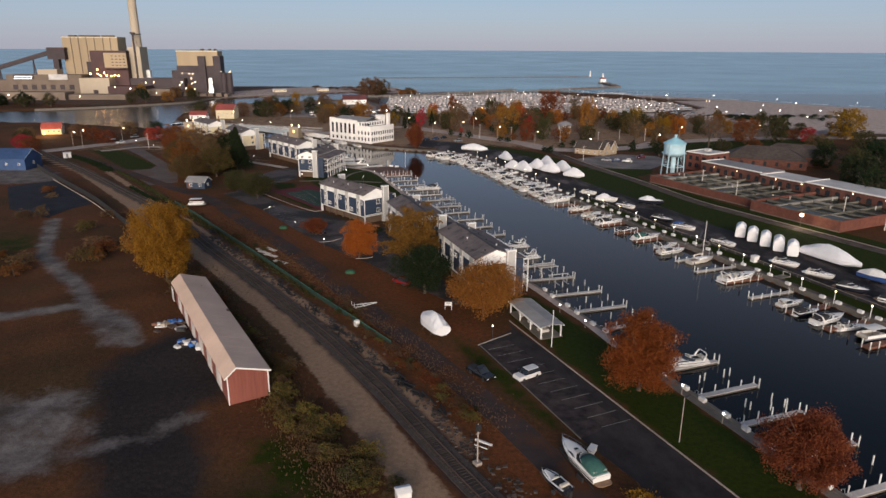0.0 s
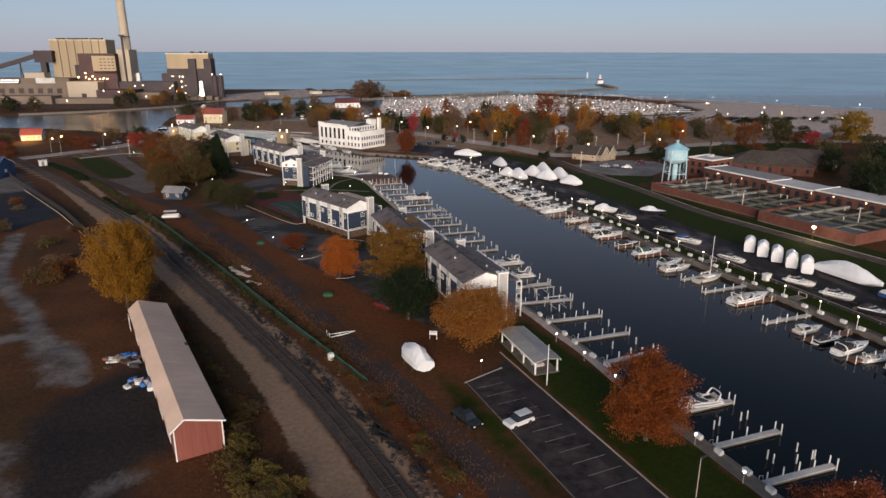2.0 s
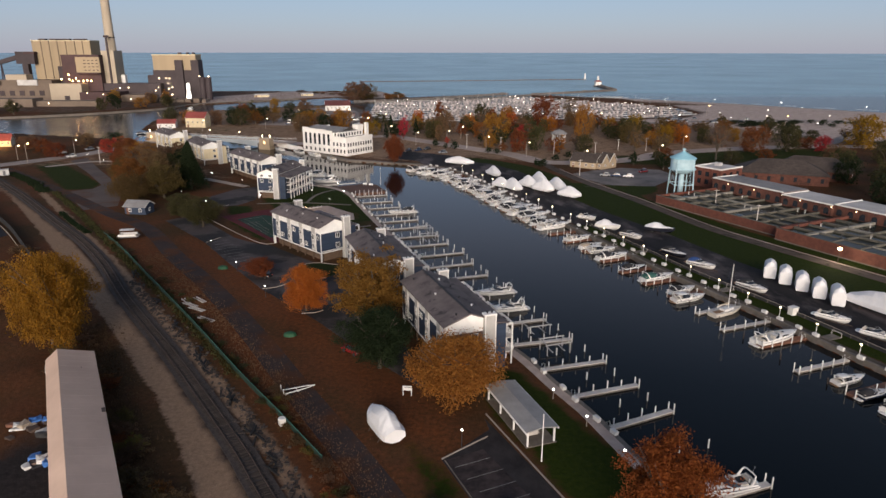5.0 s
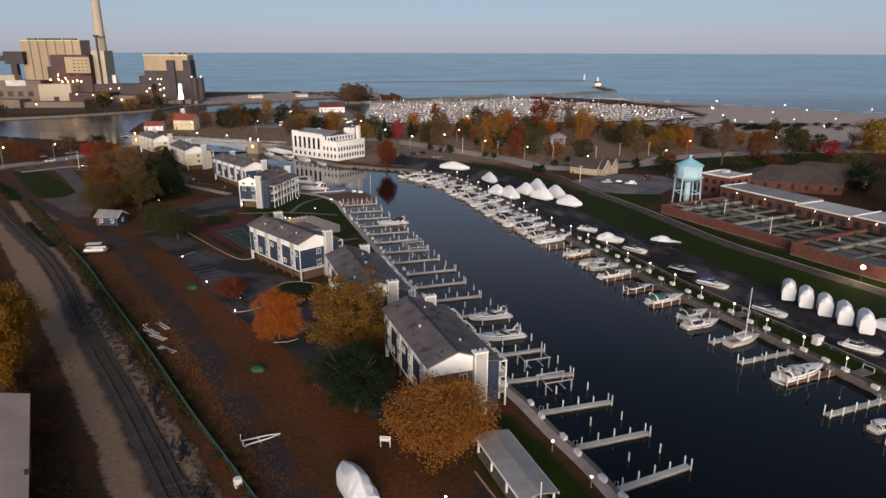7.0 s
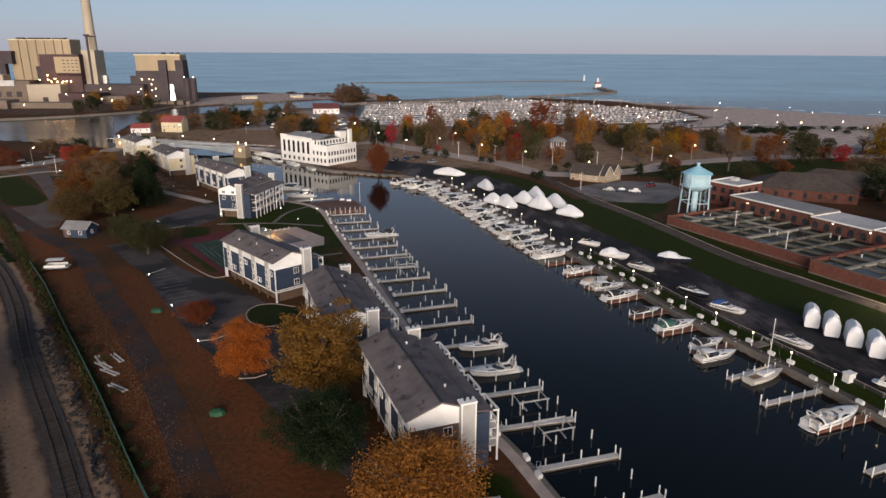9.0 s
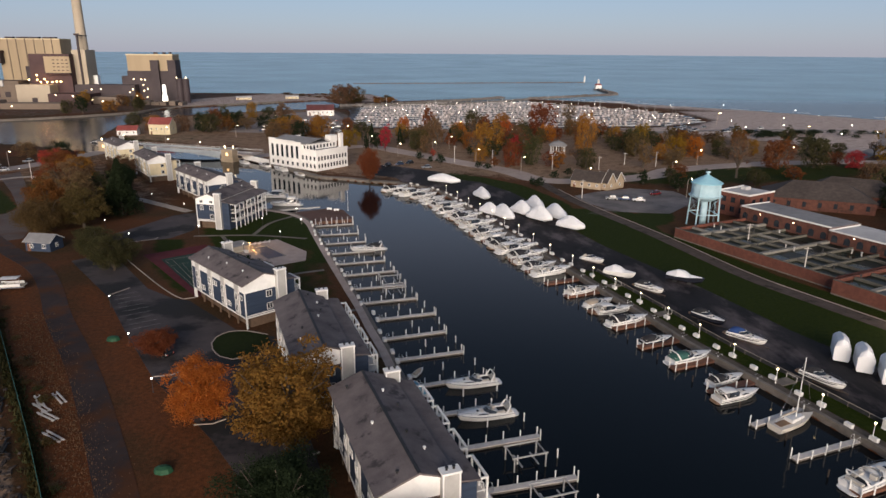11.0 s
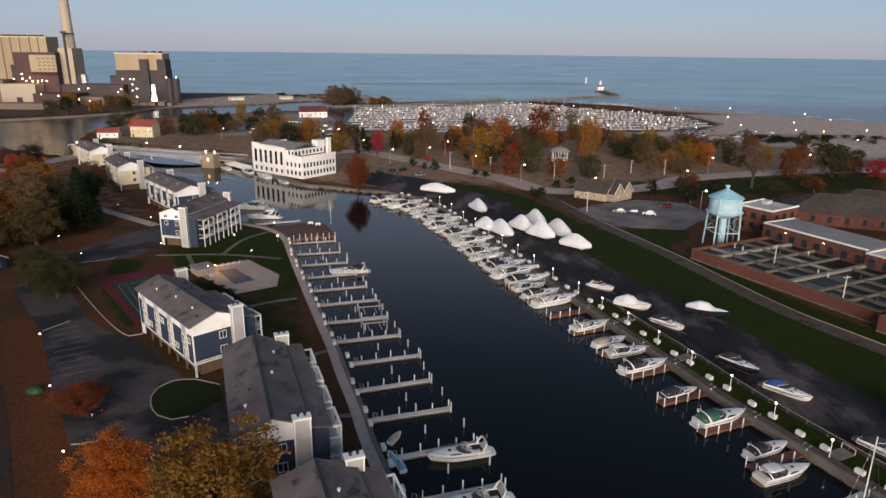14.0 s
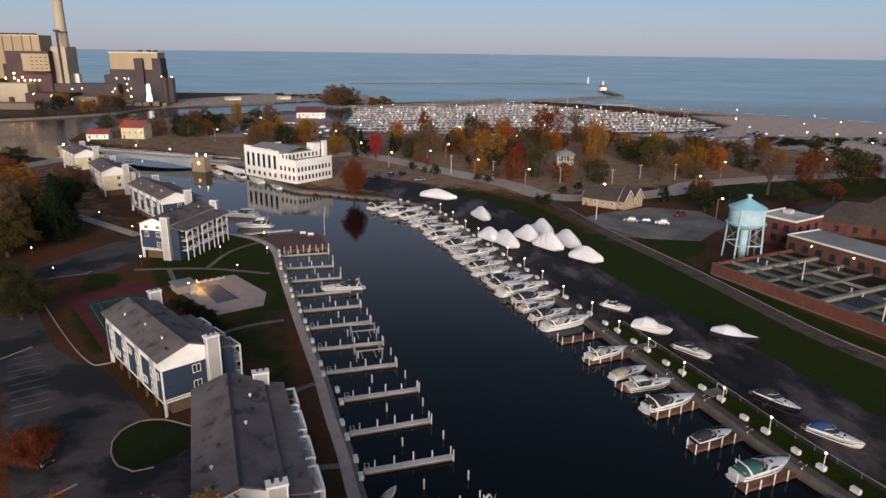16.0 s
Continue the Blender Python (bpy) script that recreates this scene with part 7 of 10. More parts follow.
def runabout(L, B, label, hull, cover=None, trailer=True):
    """Open runabout on a trailer: x from stern to bow, z 0 on the ground."""
    ob = thing("runabout", at(0, 0), label, "motor boat", "boats stored in the yard")
    lift, h = 0.55, 0.30 * B
    up = lambda rs: [[(x, y, z + lift) for x, y, z in q] for q in rs]
    part("hull", Shape().rings(up(hull_rings(L, B, h, 0.35))), hull, ob)
    part("deck", Shape().rings([[(L * 0.5, -B * 0.44, lift + h), (L * 0.5, B * 0.44, lift + h), (L * 0.5, B * 0.3, lift + h + 0.2), (L * 0.5, -B * 0.3, lift + h + 0.2)], [(L * 0.93, -B * 0.1, lift + h * 1.3), (L * 0.93, B * 0.1, lift + h * 1.3), (L * 0.93, B * 0.06, lift + h * 1.36), (L * 0.93, -B * 0.06, lift + h * 1.36)]]), GEL_WHITE, ob)
    rim = [[(x, y * 1.01, z + lift + 0.03) for x, y, z in (q[0],)] + [(x, y * 0.78, z + lift + 0.06) for x, y, z in (q[0],)] for q in hull_rings(L, B, h, 0.35)]
    part("gunwale", Shape().rings(rim, cap=False, closed=False), GEL_WHITE, ob, "pale gunwale")
    part("gunwale", Shape().rings([[(x, -y, z) for x, y, z in q] for q in rim], cap=False, closed=False), GEL_WHITE, ob)
    if cover:
        part("cover", Shape().rings([[(L * 0.02, -B * 0.43, lift + h), (L * 0.02, B * 0.43, lift + h), (L * 0.02, 0, lift + h + 0.2)], [(L * 0.35, -B * 0.47, lift + h), (L * 0.35, B * 0.47, lift + h), (L * 0.35, 0, lift + h + 0.75)],
                                     [(L * 0.6, -B * 0.42, lift + h * 1.1), (L * 0.6, B * 0.42, lift + h * 1.1), (L * 0.6, 0, lift + h + 0.7)], [(L * 0.93, -B * 0.12, lift + h * 1.3), (L * 0.93, B * 0.12, lift + h * 1.3), (L * 0.93, 0, lift + h * 1.4)]]), cover, ob, "canvas boat cover", smooth=True)
    else:
        # dark sheet over the closed hull imitates the shaded cockpit well
        part("cockpit", Shape().box(L * 0.08, L * 0.52, -B * 0.36, B * 0.36, lift + h - 0.02, lift + h + 0.04), CANVAS_DARK, ob)
        part("seat", Shape().box(L * 0.12, L * 0.2, -B * 0.33, B * 0.33, lift + h, lift + h + 0.4), SEAT, ob)
        part("windshield", Shape().rings([[(L * 0.5, -B * 0.4, lift + h + 0.1), (L * 0.58, 0, lift + h + 0.2), (L * 0.5, B * 0.4, lift + h + 0.1)], [(L * 0.46, -B * 0.36, lift + h + 0.55), (L * 0.53, 0, lift + h + 0.62), (L * 0.46, B * 0.36, lift + h + 0.55)]], cap=False, closed=False), WINDOW, ob)
    part("outdrive", Shape().box(-0.5, 0.0, -0.25, 0.25, lift - 0.3, lift + 0.5), DARK_METAL, ob)
    if trailer:
        tr = part("trailer", Shape().bar((0.2, -0.8, 0.5), (L * 0.75, -0.5, 0.5), 0.12).bar((0.2, 0.8, 0.5), (L * 0.75, 0.5, 0.5), 0.12).bar((L * 0.75, -0.5, 0.5), (L * 1.12, 0, 0.5), 0.12).bar((L * 0.75, 0.5, 0.5), (L * 1.12, 0, 0.5), 0.12).bar((L * 0.3, -1.1, 0.4), (L * 0.3, 1.1, 0.4), 0.12), STEEL, ob, "steel boat trailer")
        for s in (-1, 1):
            w = Shape().lathe([(0.1, -0.11), (0.33, -0.11), (0.33, 0.11), (0.1, 0.11)], 14)
            part("wheel", w, CANVAS_DARK, tr, at=pose(L * 0.3, s * 1.1, 0.33, 90, 0, 0))
    return ob


def wrapped_boat(L, B, H, label, peak=0.55, seed=0, blunt=0.15, name="wrapped_boat", shoulder=1.75, foot=0.35):
    """Boat under white shrink-wrap on stands: x along it, z 0 on the ground."""
    rng = random.Random(seed)
    ob = thing(name, at(0, 0), label, "wrapped boat", "shrink-wrapped boats")
    rings = []
    for i in range(13):
        t = i / 12
        b = B / 2 * (1 - max(0, (t - 0.55) / 0.45) ** 2.8 * 0.9) * (1 - blunt * max(0, (0.12 - t) / 0.12))
        ridge = shoulder + 0.4 + (H - shoulder - 0.4) * max(0.1, 1 - abs((t - peak) / (peak if t < peak else 1 - peak)) ** 1.7)
        j = lambda s: rng.uniform(-s, s)
        wz = shoulder + 0.45 * t * t
        low = 0.4 + 0.9 * max(0, t - 0.75) / 0.25
        mid = wz + (ridge - wz) * 0.6
        rings.append([(L * t, b * foot, low), (L * t + j(0.05), b * 0.98, low + 0.55), (L * t + j(0.05), b * 0.97, wz), (L * t, b * 0.62 + j(0.1), mid + j(0.1)), (L * t, b * 0.06, ridge + j(0.06)), (L * t, -b * 0.06, ridge + j(0.06)),
                      (L * t, -b * 0.62 + j(0.1), mid + j(0.1)), (L * t + j(0.05), -b * 0.97, wz), (L * t + j(0.05), -b * 0.98, low + 0.55), (L * t, -b * foot, low)])
    part("shrink_wrap", Shape().rings(rings), WRAP, ob, "taut white plastic wrap")
    part("wrap_band", Shape().rings([[(x, y * 1.012, z - 0.06) for x, y, z in (q[1],)] + [(x, y * 1.012, z + 0.02) for x, y, z in (q[1],)] for q in rings], cap=False, closed=False), BOX_WHITE, ob)
    for t, z in ((0.2, 0.45), (0.65, 0.5)):
        part("keel_block", Shape().box(L * t, L * t + 0.5, -0.4, 0.4, 0, z), DARK_METAL, ob)
    for t in (0.22, 0.62):
        for s in (-1, 1):
            part("jack_stand", Shape().bar((L * t, s * B * 0.52, 0), (L * t, s * B * 0.38, 1.0), 0.09).bar((L * t + 0.4, s * B * 0.4, 0), (L * t, s * B * 0.38, 1.0), 0.07), STEEL, ob)
    return ob


WRAP = mat("white shrink-wrap", (0.72, 0.73, 0.75), (0.80, 0.80, 0.82), 0.5, 0.4, 0.25, fine=2.0)


def sailboat():
    ob = thing("sailing_boat", at(0, 0), "cream sailing boat with a bare mast at a dock", "sailing boat")
    L, B, h = 8.2, 2.7, 0.85
    part("hull", Shape().rings(hull_rings(L, B, h, 0.25, 0.35)), GEL_CREAM, ob)
    part("coachroof", Shape().rings([[(L * 0.36, -0.8, h), (L * 0.36, 0.8, h), (L * 0.36, 0.7, h + 0.5), (L * 0.36, -0.7, h + 0.5)], [(L * 0.74, -0.4, h + 0.1), (L * 0.74, 0.4, h + 0.1), (L * 0.74, 0.32, h + 0.4), (L * 0.74, -0.32, h + 0.4)]]), GEL_WHITE, ob)
    part("cockpit", Shape().box(L * 0.08, L * 0.34, -0.6, 0.6, h - 0.02, h + 0.05), TEAK, ob)
    part("mast", Shape().tube([(L * 0.56, 0, h), (L * 0.56, 0, 11.0)], [0.09, 0.06], 8), PILE_WHITE, ob)
    part("boom", Shape().tube([(L * 0.56, 0, h + 1.3), (L * 0.14, 0, h + 1.2)], 0.07, 6), PILE_WHITE, ob)
    part("furled_sail", Shape().tube([(L * 0.54, 0, h + 1.45), (L * 0.3, 0, h + 1.42), (L * 0.16, 0, h + 1.32)], [0.16, 0.14, 0.08], 6), CANVAS_TAN, ob)
    for q in ((L * 1.0, 0), (0.1, 0), (L * 0.52, 1.25), (L * 0.52, -1.25)):
        part("stay", Shape().tube([(q[0], q[1], h + 0.1), (L * 0.56, 0, 10.8)], 0.015, 4), CHROME, ob)
    part("pulpit", Shape().tube([(L * 0.85, 0.5, h + 0.75), (L, 0, h + 0.85), (L * 0.85, -0.5, h + 0.75)], 0.025, 4), CHROME, ob)
    return ob


def pontoon_boat(x, y, z, turn, label):
    ob = thing("pontoon_boat", at(x, y, z, turn), label, "pontoon boat")
    for s in (-0.9, 0.9):
        part("float", Shape().tube([(0, s, 0.3), (5.4, s, 0.3), (6.0, s, 0.45)], [0.3, 0.3, 0.08], 10), CHROME, ob)
    part("deck", Shape().box(0, 5.8, -1.25, 1.25, 0.6, 0.7), CANVAS_TAN, ob)
    part("side_panel", Shape().box(0.4, 5.2, -1.25, -1.18, 0.7, 1.3).box(0.4, 5.2, 1.18, 1.25, 0.7, 1.3), GEL_WHITE, ob)
    part("seat", Shape().box(0.5, 1.2, -1.1, 1.1, 0.7, 1.15), SEAT, ob)
    part("helm_seat", Shape().box(4.2, 5.0, -1.1, -0.3, 0.7, 1.15), SEAT, ob)
    for px in (1.4, 4.2):
        for s in (-1.15, 1.15):
            part("canopy_pole", Shape().bar((px, s, 0.7), (px, s, 2.5), 0.05), CHROME, ob)
    part("canopy", Shape().rings([[(0.9, -1.3, 2.45), (0.9, 1.3, 2.45), (0.9, 0, 2.6)], [(4.7, -1.3, 2.45), (4.7, 1.3, 2.45), (4.7, 0, 2.6)]]), BOX_WHITE, ob)
    return ob


rnd = random.Random(11)
FLEET = [cruiser(9.6, 3.2, "white motor cruiser with a dark canvas cockpit cover", CANVAS_DARK),
         cruiser(10.4, 3.4, "white motor cruiser with a tan canvas cockpit cover", CANVAS_TAN, arch=False),
         cruiser(9.0, 3.0, "white motor cruiser with an open cockpit and radar arch", None),
         cruiser(11.0, 3.6, "white hard-top motor yacht with dark side glass", None, hard_top=True, stripe=GEL_NAVY),
         cruiser(8.8, 3.0, "white motor cruiser with a green canvas cockpit cover", CANVAS_GREEN),
         cruiser(9.8, 3.3, "white flybridge cruiser with a dark stripe", CANVAS_DARK, fly=True, hard_top=True),
         cruiser(7.4, 2.6, "dark-hulled cruiser with a dark canvas cover", CANVAS_DARK, hull=GEL_NAVY, arch=False),
         cruiser(11.6, 3.8, "large white motor cruiser with a black canvas cockpit cover", CANVAS_DARK, stripe=GEL_NAVY),
         cruiser(12.2, 3.9, "large white hard-top motor yacht with dark windows", None, hard_top=True),
         cruiser(11.2, 3.7, "large white motor cruiser with an open dark cockpit", None)]
used = set()


def moor(kind, x, y, turn, z=WATER_Z, size=1.0):
    m = at(x, y, z, turn) @ Matrix.Scale(size, 4)
    if kind in used:
        return copy_thing(FLEET[kind], m)
    used.add(kind)
    FLEET[kind].matrix_basis = m
    return FLEET[kind]


# east bank: bows to the wall
for kind, sx, sy, turn, size in ((2, 43.2, 169.3, 23, 0.95), (1, 45.6, 162.2, 24, 0.70), (3, 46.8, 158.3, 12, 0.76), (0, 47.6, 151.7, 19, 0.95), (6, 51.3, 142.6, 18, 0.91), (4, 53.5, 134.5, 18, 1.0), (0, 57.2, 126.4, 20, 0.78), (3, 55.8, 121.0, 16, 0.97),
                                 (9, 62.8, 98.5, 21, 0.92), (3, 68.2, 82.9, 17, 0.77), (6, 69.2, 78.2, 14, 0.88), (0, 70.4, 73.6, 21, 0.9), (2, 73.2, 70.5, 10, 0.70)):
    moor(kind, sx, sy, turn, size=size)
pontoon_boat(74.7, 65.8, WATER_Z, 14, "pontoon boat with a pale canopy at a dock")
cluster = [(38.0, 182.4), (36.6, 187.4), (35.2, 192.0), (33.6, 196.8), (32.2, 201.6), (30.8, 206.4), (29.4, 211.0), (28.0, 215.6), (26.6, 220.2), (25.2, 224.8), (23.8, 229.6), (22.2, 234.4), (20.6, 239.0), (19.2, 243.8),
           (17.8, 248.6), (16.4, 253.4), (14.6, 258.2), (13.0, 262.8), (11.0, 267.8), (8.4, 272.2), (5.0, 276.6), (1.4, 280.6), (-2.0, 284.8)]
kinds = [9, 0, 3, 7, 8, 7, 5, 9, 7, 2, 8, 3, 7, 9, 0, 8, 7, 2, 9, 7, 8, 5, 7]
for (x, y), k in zip(cluster, kinds):
    if k is None:
        continue
    moor(k, x + rnd.uniform(-0.7, 0.7), y + 0.6, 21 + max(0, (y - 265)) * 1.1 + rnd.uniform(-5, 5), size=rnd.uniform(0.92, 1.06))
sail = sailboat()
sail.matrix_basis = at(60.6, 112.4, WATER_Z, 23)
# west bank: bows to the walkway
for kind, x, y in ((2, 21.4, 129.0), (2, 22.6, 119.0), (0, 0.0, 207.6), (2, 41.4, 58.0)):
    moor(kind, x, y, 193)
moor(8, -38.8, 276.0, 174)
moor(5, -31.8, 263.2, 184, size=1.1)
for k, x, y, t in ((2, -71, 352, 128), (0, -59, 343.5, 130), (9, -49, 331.5, 128), (1, -39.5, 320.5, 128), (0, -165, 427, 20), (6, -180, 432, 10)):
    moor(k, x, y, t)
jet_n = 0
for x, y, t in ((7.6, 131.2, 60), (8.6, 126.2, 110), (9.6, 124.6, 110)):
    j = thing("jet_ski", at(x, y, WATER_Z, t), "pale blue covered jet ski beside the walkway" if jet_n else "grey covered jet ski beside the walkway", "jet ski")
    part("hull", Shape().rings(hull_rings(3.0, 1.15, 0.5, 0.2)), GEL_WHITE, j)
    part("cover", Shape().rings([[(0.1, -0.5, 0.5), (0.1, 0.5, 0.5), (0.1, 0, 0.75)], [(1.5, -0.5, 0.5), (1.5, 0.5, 0.5), (1.5, 0, 1.05)], [(2.7, -0.1, 0.6), (2.7, 0.1, 0.6), (2.7, 0, 0.7)]]),
         mat("sky blue cover", (0.15, 0.40, 0.52), (0.2, 0.46, 0.58), 2, 0.7) if jet_n else CANVAS_TAN, j)
    jet_n += 1

# boats ashore in the yard
def ashore(ob, a, b, z=0.03, back=2.0):
    d = heading(b, a)
    ob.matrix_basis = at(b[0] - back * 0.25, b[1] - back, z, d)
    return ob


YARD = [((57.0, 187.2), (52.5, 191.4), "white open runabout with a dark cockpit on a trailer", GEL_WHITE, None), ((64.0, 164.9), (59.7, 170.7), "white-rimmed runabout with a black cover on a trailer", GEL_WHITE, CANVAS_DARK),
        ((69.4, 146.6), (65.7, 153.2), "dark-sided runabout with a pale deck on a trailer", GEL_NAVY, CANVAS_DARK), ((73.0, 137.5), (68.2, 143.2), "white runabout with a blue cover on a trailer", GEL_WHITE, CANVAS_BLUE),
        ((76.8, 120.4), (73.3, 127.1), "grey open runabout on a trailer", GEL_WHITE, CANVAS_DARK), ((84.5, 103.2), (80.4, 108.4), "white open runabout on a trailer", GEL_WHITE, None), ((87.8, 94.5), (83.9, 99.7), "white open runabout with dark seats on a trailer", GEL_WHITE, None),
        ((89.5, 84.9), (85.3, 90.1), "black runabout on a trailer", GEL_NAVY, CANVAS_DARK), ((92.8, 76.6), (89.2, 81.8), "white runabout with a dark cover on a trailer", GEL_WHITE, CANVAS_DARK)]


def trailer_under(ob, L):
    """A two-wheeled trailer below a boat whose waterline is 0.8 m over the ground."""
    tr = part("trailer", Shape().bar((0.2, -0.8, -0.38), (L * 0.75, -0.5, -0.38), 0.12).bar((0.2, 0.8, -0.38), (L * 0.75, 0.5, -0.38), 0.12).bar((L * 0.75, -0.5, -0.38), (L * 1.12, 0, -0.38), 0.12).bar((L * 0.75, 0.5, -0.38), (L * 1.12, 0, -0.38), 0.12).bar((L * 0.3, -1.05, -0.46), (L * 0.3, 1.05, -0.46), 0.12), STEEL, ob, "steel boat trailer")
    part("jockey_leg", Shape().bar((L * 1.1, 0, -0.8), (L * 1.1, 0, -0.36), 0.08), STEEL, tr)
    for s in (-1, 1):
        part("wheel", Shape().lathe([(0.1, -0.11), (0.33, -0.11), (0.33, 0.11), (0.1, 0.11)], 14), CANVAS_DARK, tr, at=pose(L * 0.3, s * 1.05, -0.47, 90, 0, 0))


for a, b, label, hull, cover in YARD:
    L = (Vector(a) - Vector(b)).length - 0.5
    c = cruiser(L, 2.35, label, cover, arch=False, hull=hull, stripe=GEL_NAVY if cover else None, group="boats stored in the yard", name="runabout")
    trailer_under(c, L)
    ashore(c, a, b, 0.83, 0.0)
for a, b, cover, lab in (((60.9, 176.2), (55.3, 181.0), WRAP, "white cruiser under a white cover, ashore on a trailer"), ((75.8, 171.8), (69.2, 177.0), WRAP, "dark-bottomed cruiser under a white cover, ashore"), ((100.2, 90.0), (96.0, 98.4), BOX_WHITE, "blue boat under a white cover, ashore")):
    L = (Vector(a) - Vector(b)).length
    c = thing("motor_cruiser", at(0, 0), lab, "motor boat", "boats stored in the yard")
    up = [[(x, y, z + 0.55) for x, y, z in q] for q in hull_rings(L, 3.0, 1.0)]
    part("hull", Shape().rings(up), CANVAS_BLUE if cover is BOX_WHITE else (GEL_NAVY if "dark" in lab else GEL_WHITE), c)
    part("cover", Shape().rings([[(0.05, -1.35, 1.85), (0.05, 1.35, 1.85), (0.05, 0.4, 2.2), (0.05, -0.4, 2.2)], [(L * 0.3, -1.5, 1.9), (L * 0.3, 1.5, 1.9), (L * 0.3, 0.5, 3.3), (L * 0.3, -0.5, 3.3)], [(L * 0.5, -1.45, 1.95), (L * 0.5, 1.45, 1.95), (L * 0.5, 0.4, 3.2), (L * 0.5, -0.4, 3.2)],
                                 [(L * 0.65, -1.2, 2.05), (L * 0.65, 1.2, 2.05), (L * 0.65, 0.3, 2.5), (L * 0.65, -0.3, 2.5)], [(L * 0.98, -0.1, 2.3), (L * 0.98, 0.1, 2.3), (L * 0.98, 0.05, 2.36), (L * 0.98, -0.05, 2.36)]]), cover, c, "white fitted cover", at=pose(0, 0, -0.35))
    part("cradle", Shape().box(L * 0.2, L * 0.3, -1.0, 1.0, 0, 0.3).box(L * 0.6, L * 0.7, -0.8, 0.8, 0, 0.4), DARK_METAL, c)
    ashore(c, a, b, 0.03, 0.0)

W_LABEL = "boat under white shrink-wrap, stored in the yard"
up_src = wrapped_boat(7.0, 2.75, 4.5, "tall boat under white shrink-wrap, stored in a row", 0.12, 3, 0.02, shoulder=2.9, foot=0.86)
ups = [(83.9, 132.9), (85.2, 128.5), (86.5, 123.9), (87.7, 119.3), (89.1, 114.9)]
for i, (x, y) in enumerate(ups):
    m = at(x - 0.8, y - 1.4, 0.03, 62)
    if i:
        copy_thing(up_src, m)
    else:
        up_src.matrix_basis = m
for i, (a, b, B, H) in enumerate((((28.8, 295.5), (16.5, 303.7), 3.6, 4.0), ((36.9, 264.4), (33.3, 274.2), 3.8, 4.6), ((37.4, 240.8), (32.6, 248.2), 3.6, 4.4), ((41.2, 234.0), (36.4, 244.6), 4.0, 5.0), ((48.2, 240.6), (43.4, 248.6), 4.2, 5.0),
                                  ((53.0, 245.0), (49.4, 255.6), 4.0, 5.4), ((53.0, 232.0), (47.2, 240.0), 4.2, 5.4), ((58.0, 233.0), (53.8, 244.2), 4.0, 5.2), ((60.8, 221.6), (54.4, 228.6), 3.8, 4.4), ((99.0, 103.6), (93.4, 118.6), 4.0, 4.6))):
    L = (Vector(a) - Vector(b)).length
    ashore(wrapped_boat(L, B, H, ("long " if L > 12 else "") + W_LABEL, 0.45, 20 + i), a, b)
ashore(wrapped_boat(8.2, 3.7, 3.9, "boat under white shrink-wrap standing on leaf-strewn ground", 0.4, 40, name="wrapped_boat"), (-8.2, 75.4), (-4.4, 67.6), 0.0, 0.0)
g = cruiser(8.4, 2.9, "white cruiser with green canvas on a trailer beside the car park", CANVAS_GREEN, arch=False, stripe=GEL_NAVY, group="boats stored ashore")
part("trailer", Shape().bar((0.2, -0.9, -0.75), (6.4, -0.5, -0.75), 0.14).bar((0.2, 0.9, -0.75), (6.4, 0.5, -0.75), 0.14).bar((6.4, -0.5, -0.75), (9.4, 0, -0.75), 0.14).bar((6.4, 0.5, -0.75), (9.4, 0, -0.75), 0.14).box(2.2, 3.4, -1.25, -1.0, -1.2, -0.5).box(2.2, 3.4, 1.0, 1.25, -1.2, -0.5), DARK_METAL, g)
g.matrix_basis = at(12.9, 22.4, 1.2, heading((12.9, 22.4), (9.8, 30.6)))
ashore(runabout(4.6, 1.9, "small dark fishing boat with white gear on a trailer", GEL_NAVY, None), (6.4, 25.2), (8.6, 21.4), 0.0, 0.0)
pontoon_boat(-86, 174.6, 0.35, 8, "pontoon boat with a white canopy parked on dry grass")

# ======== trees and shrubs ========


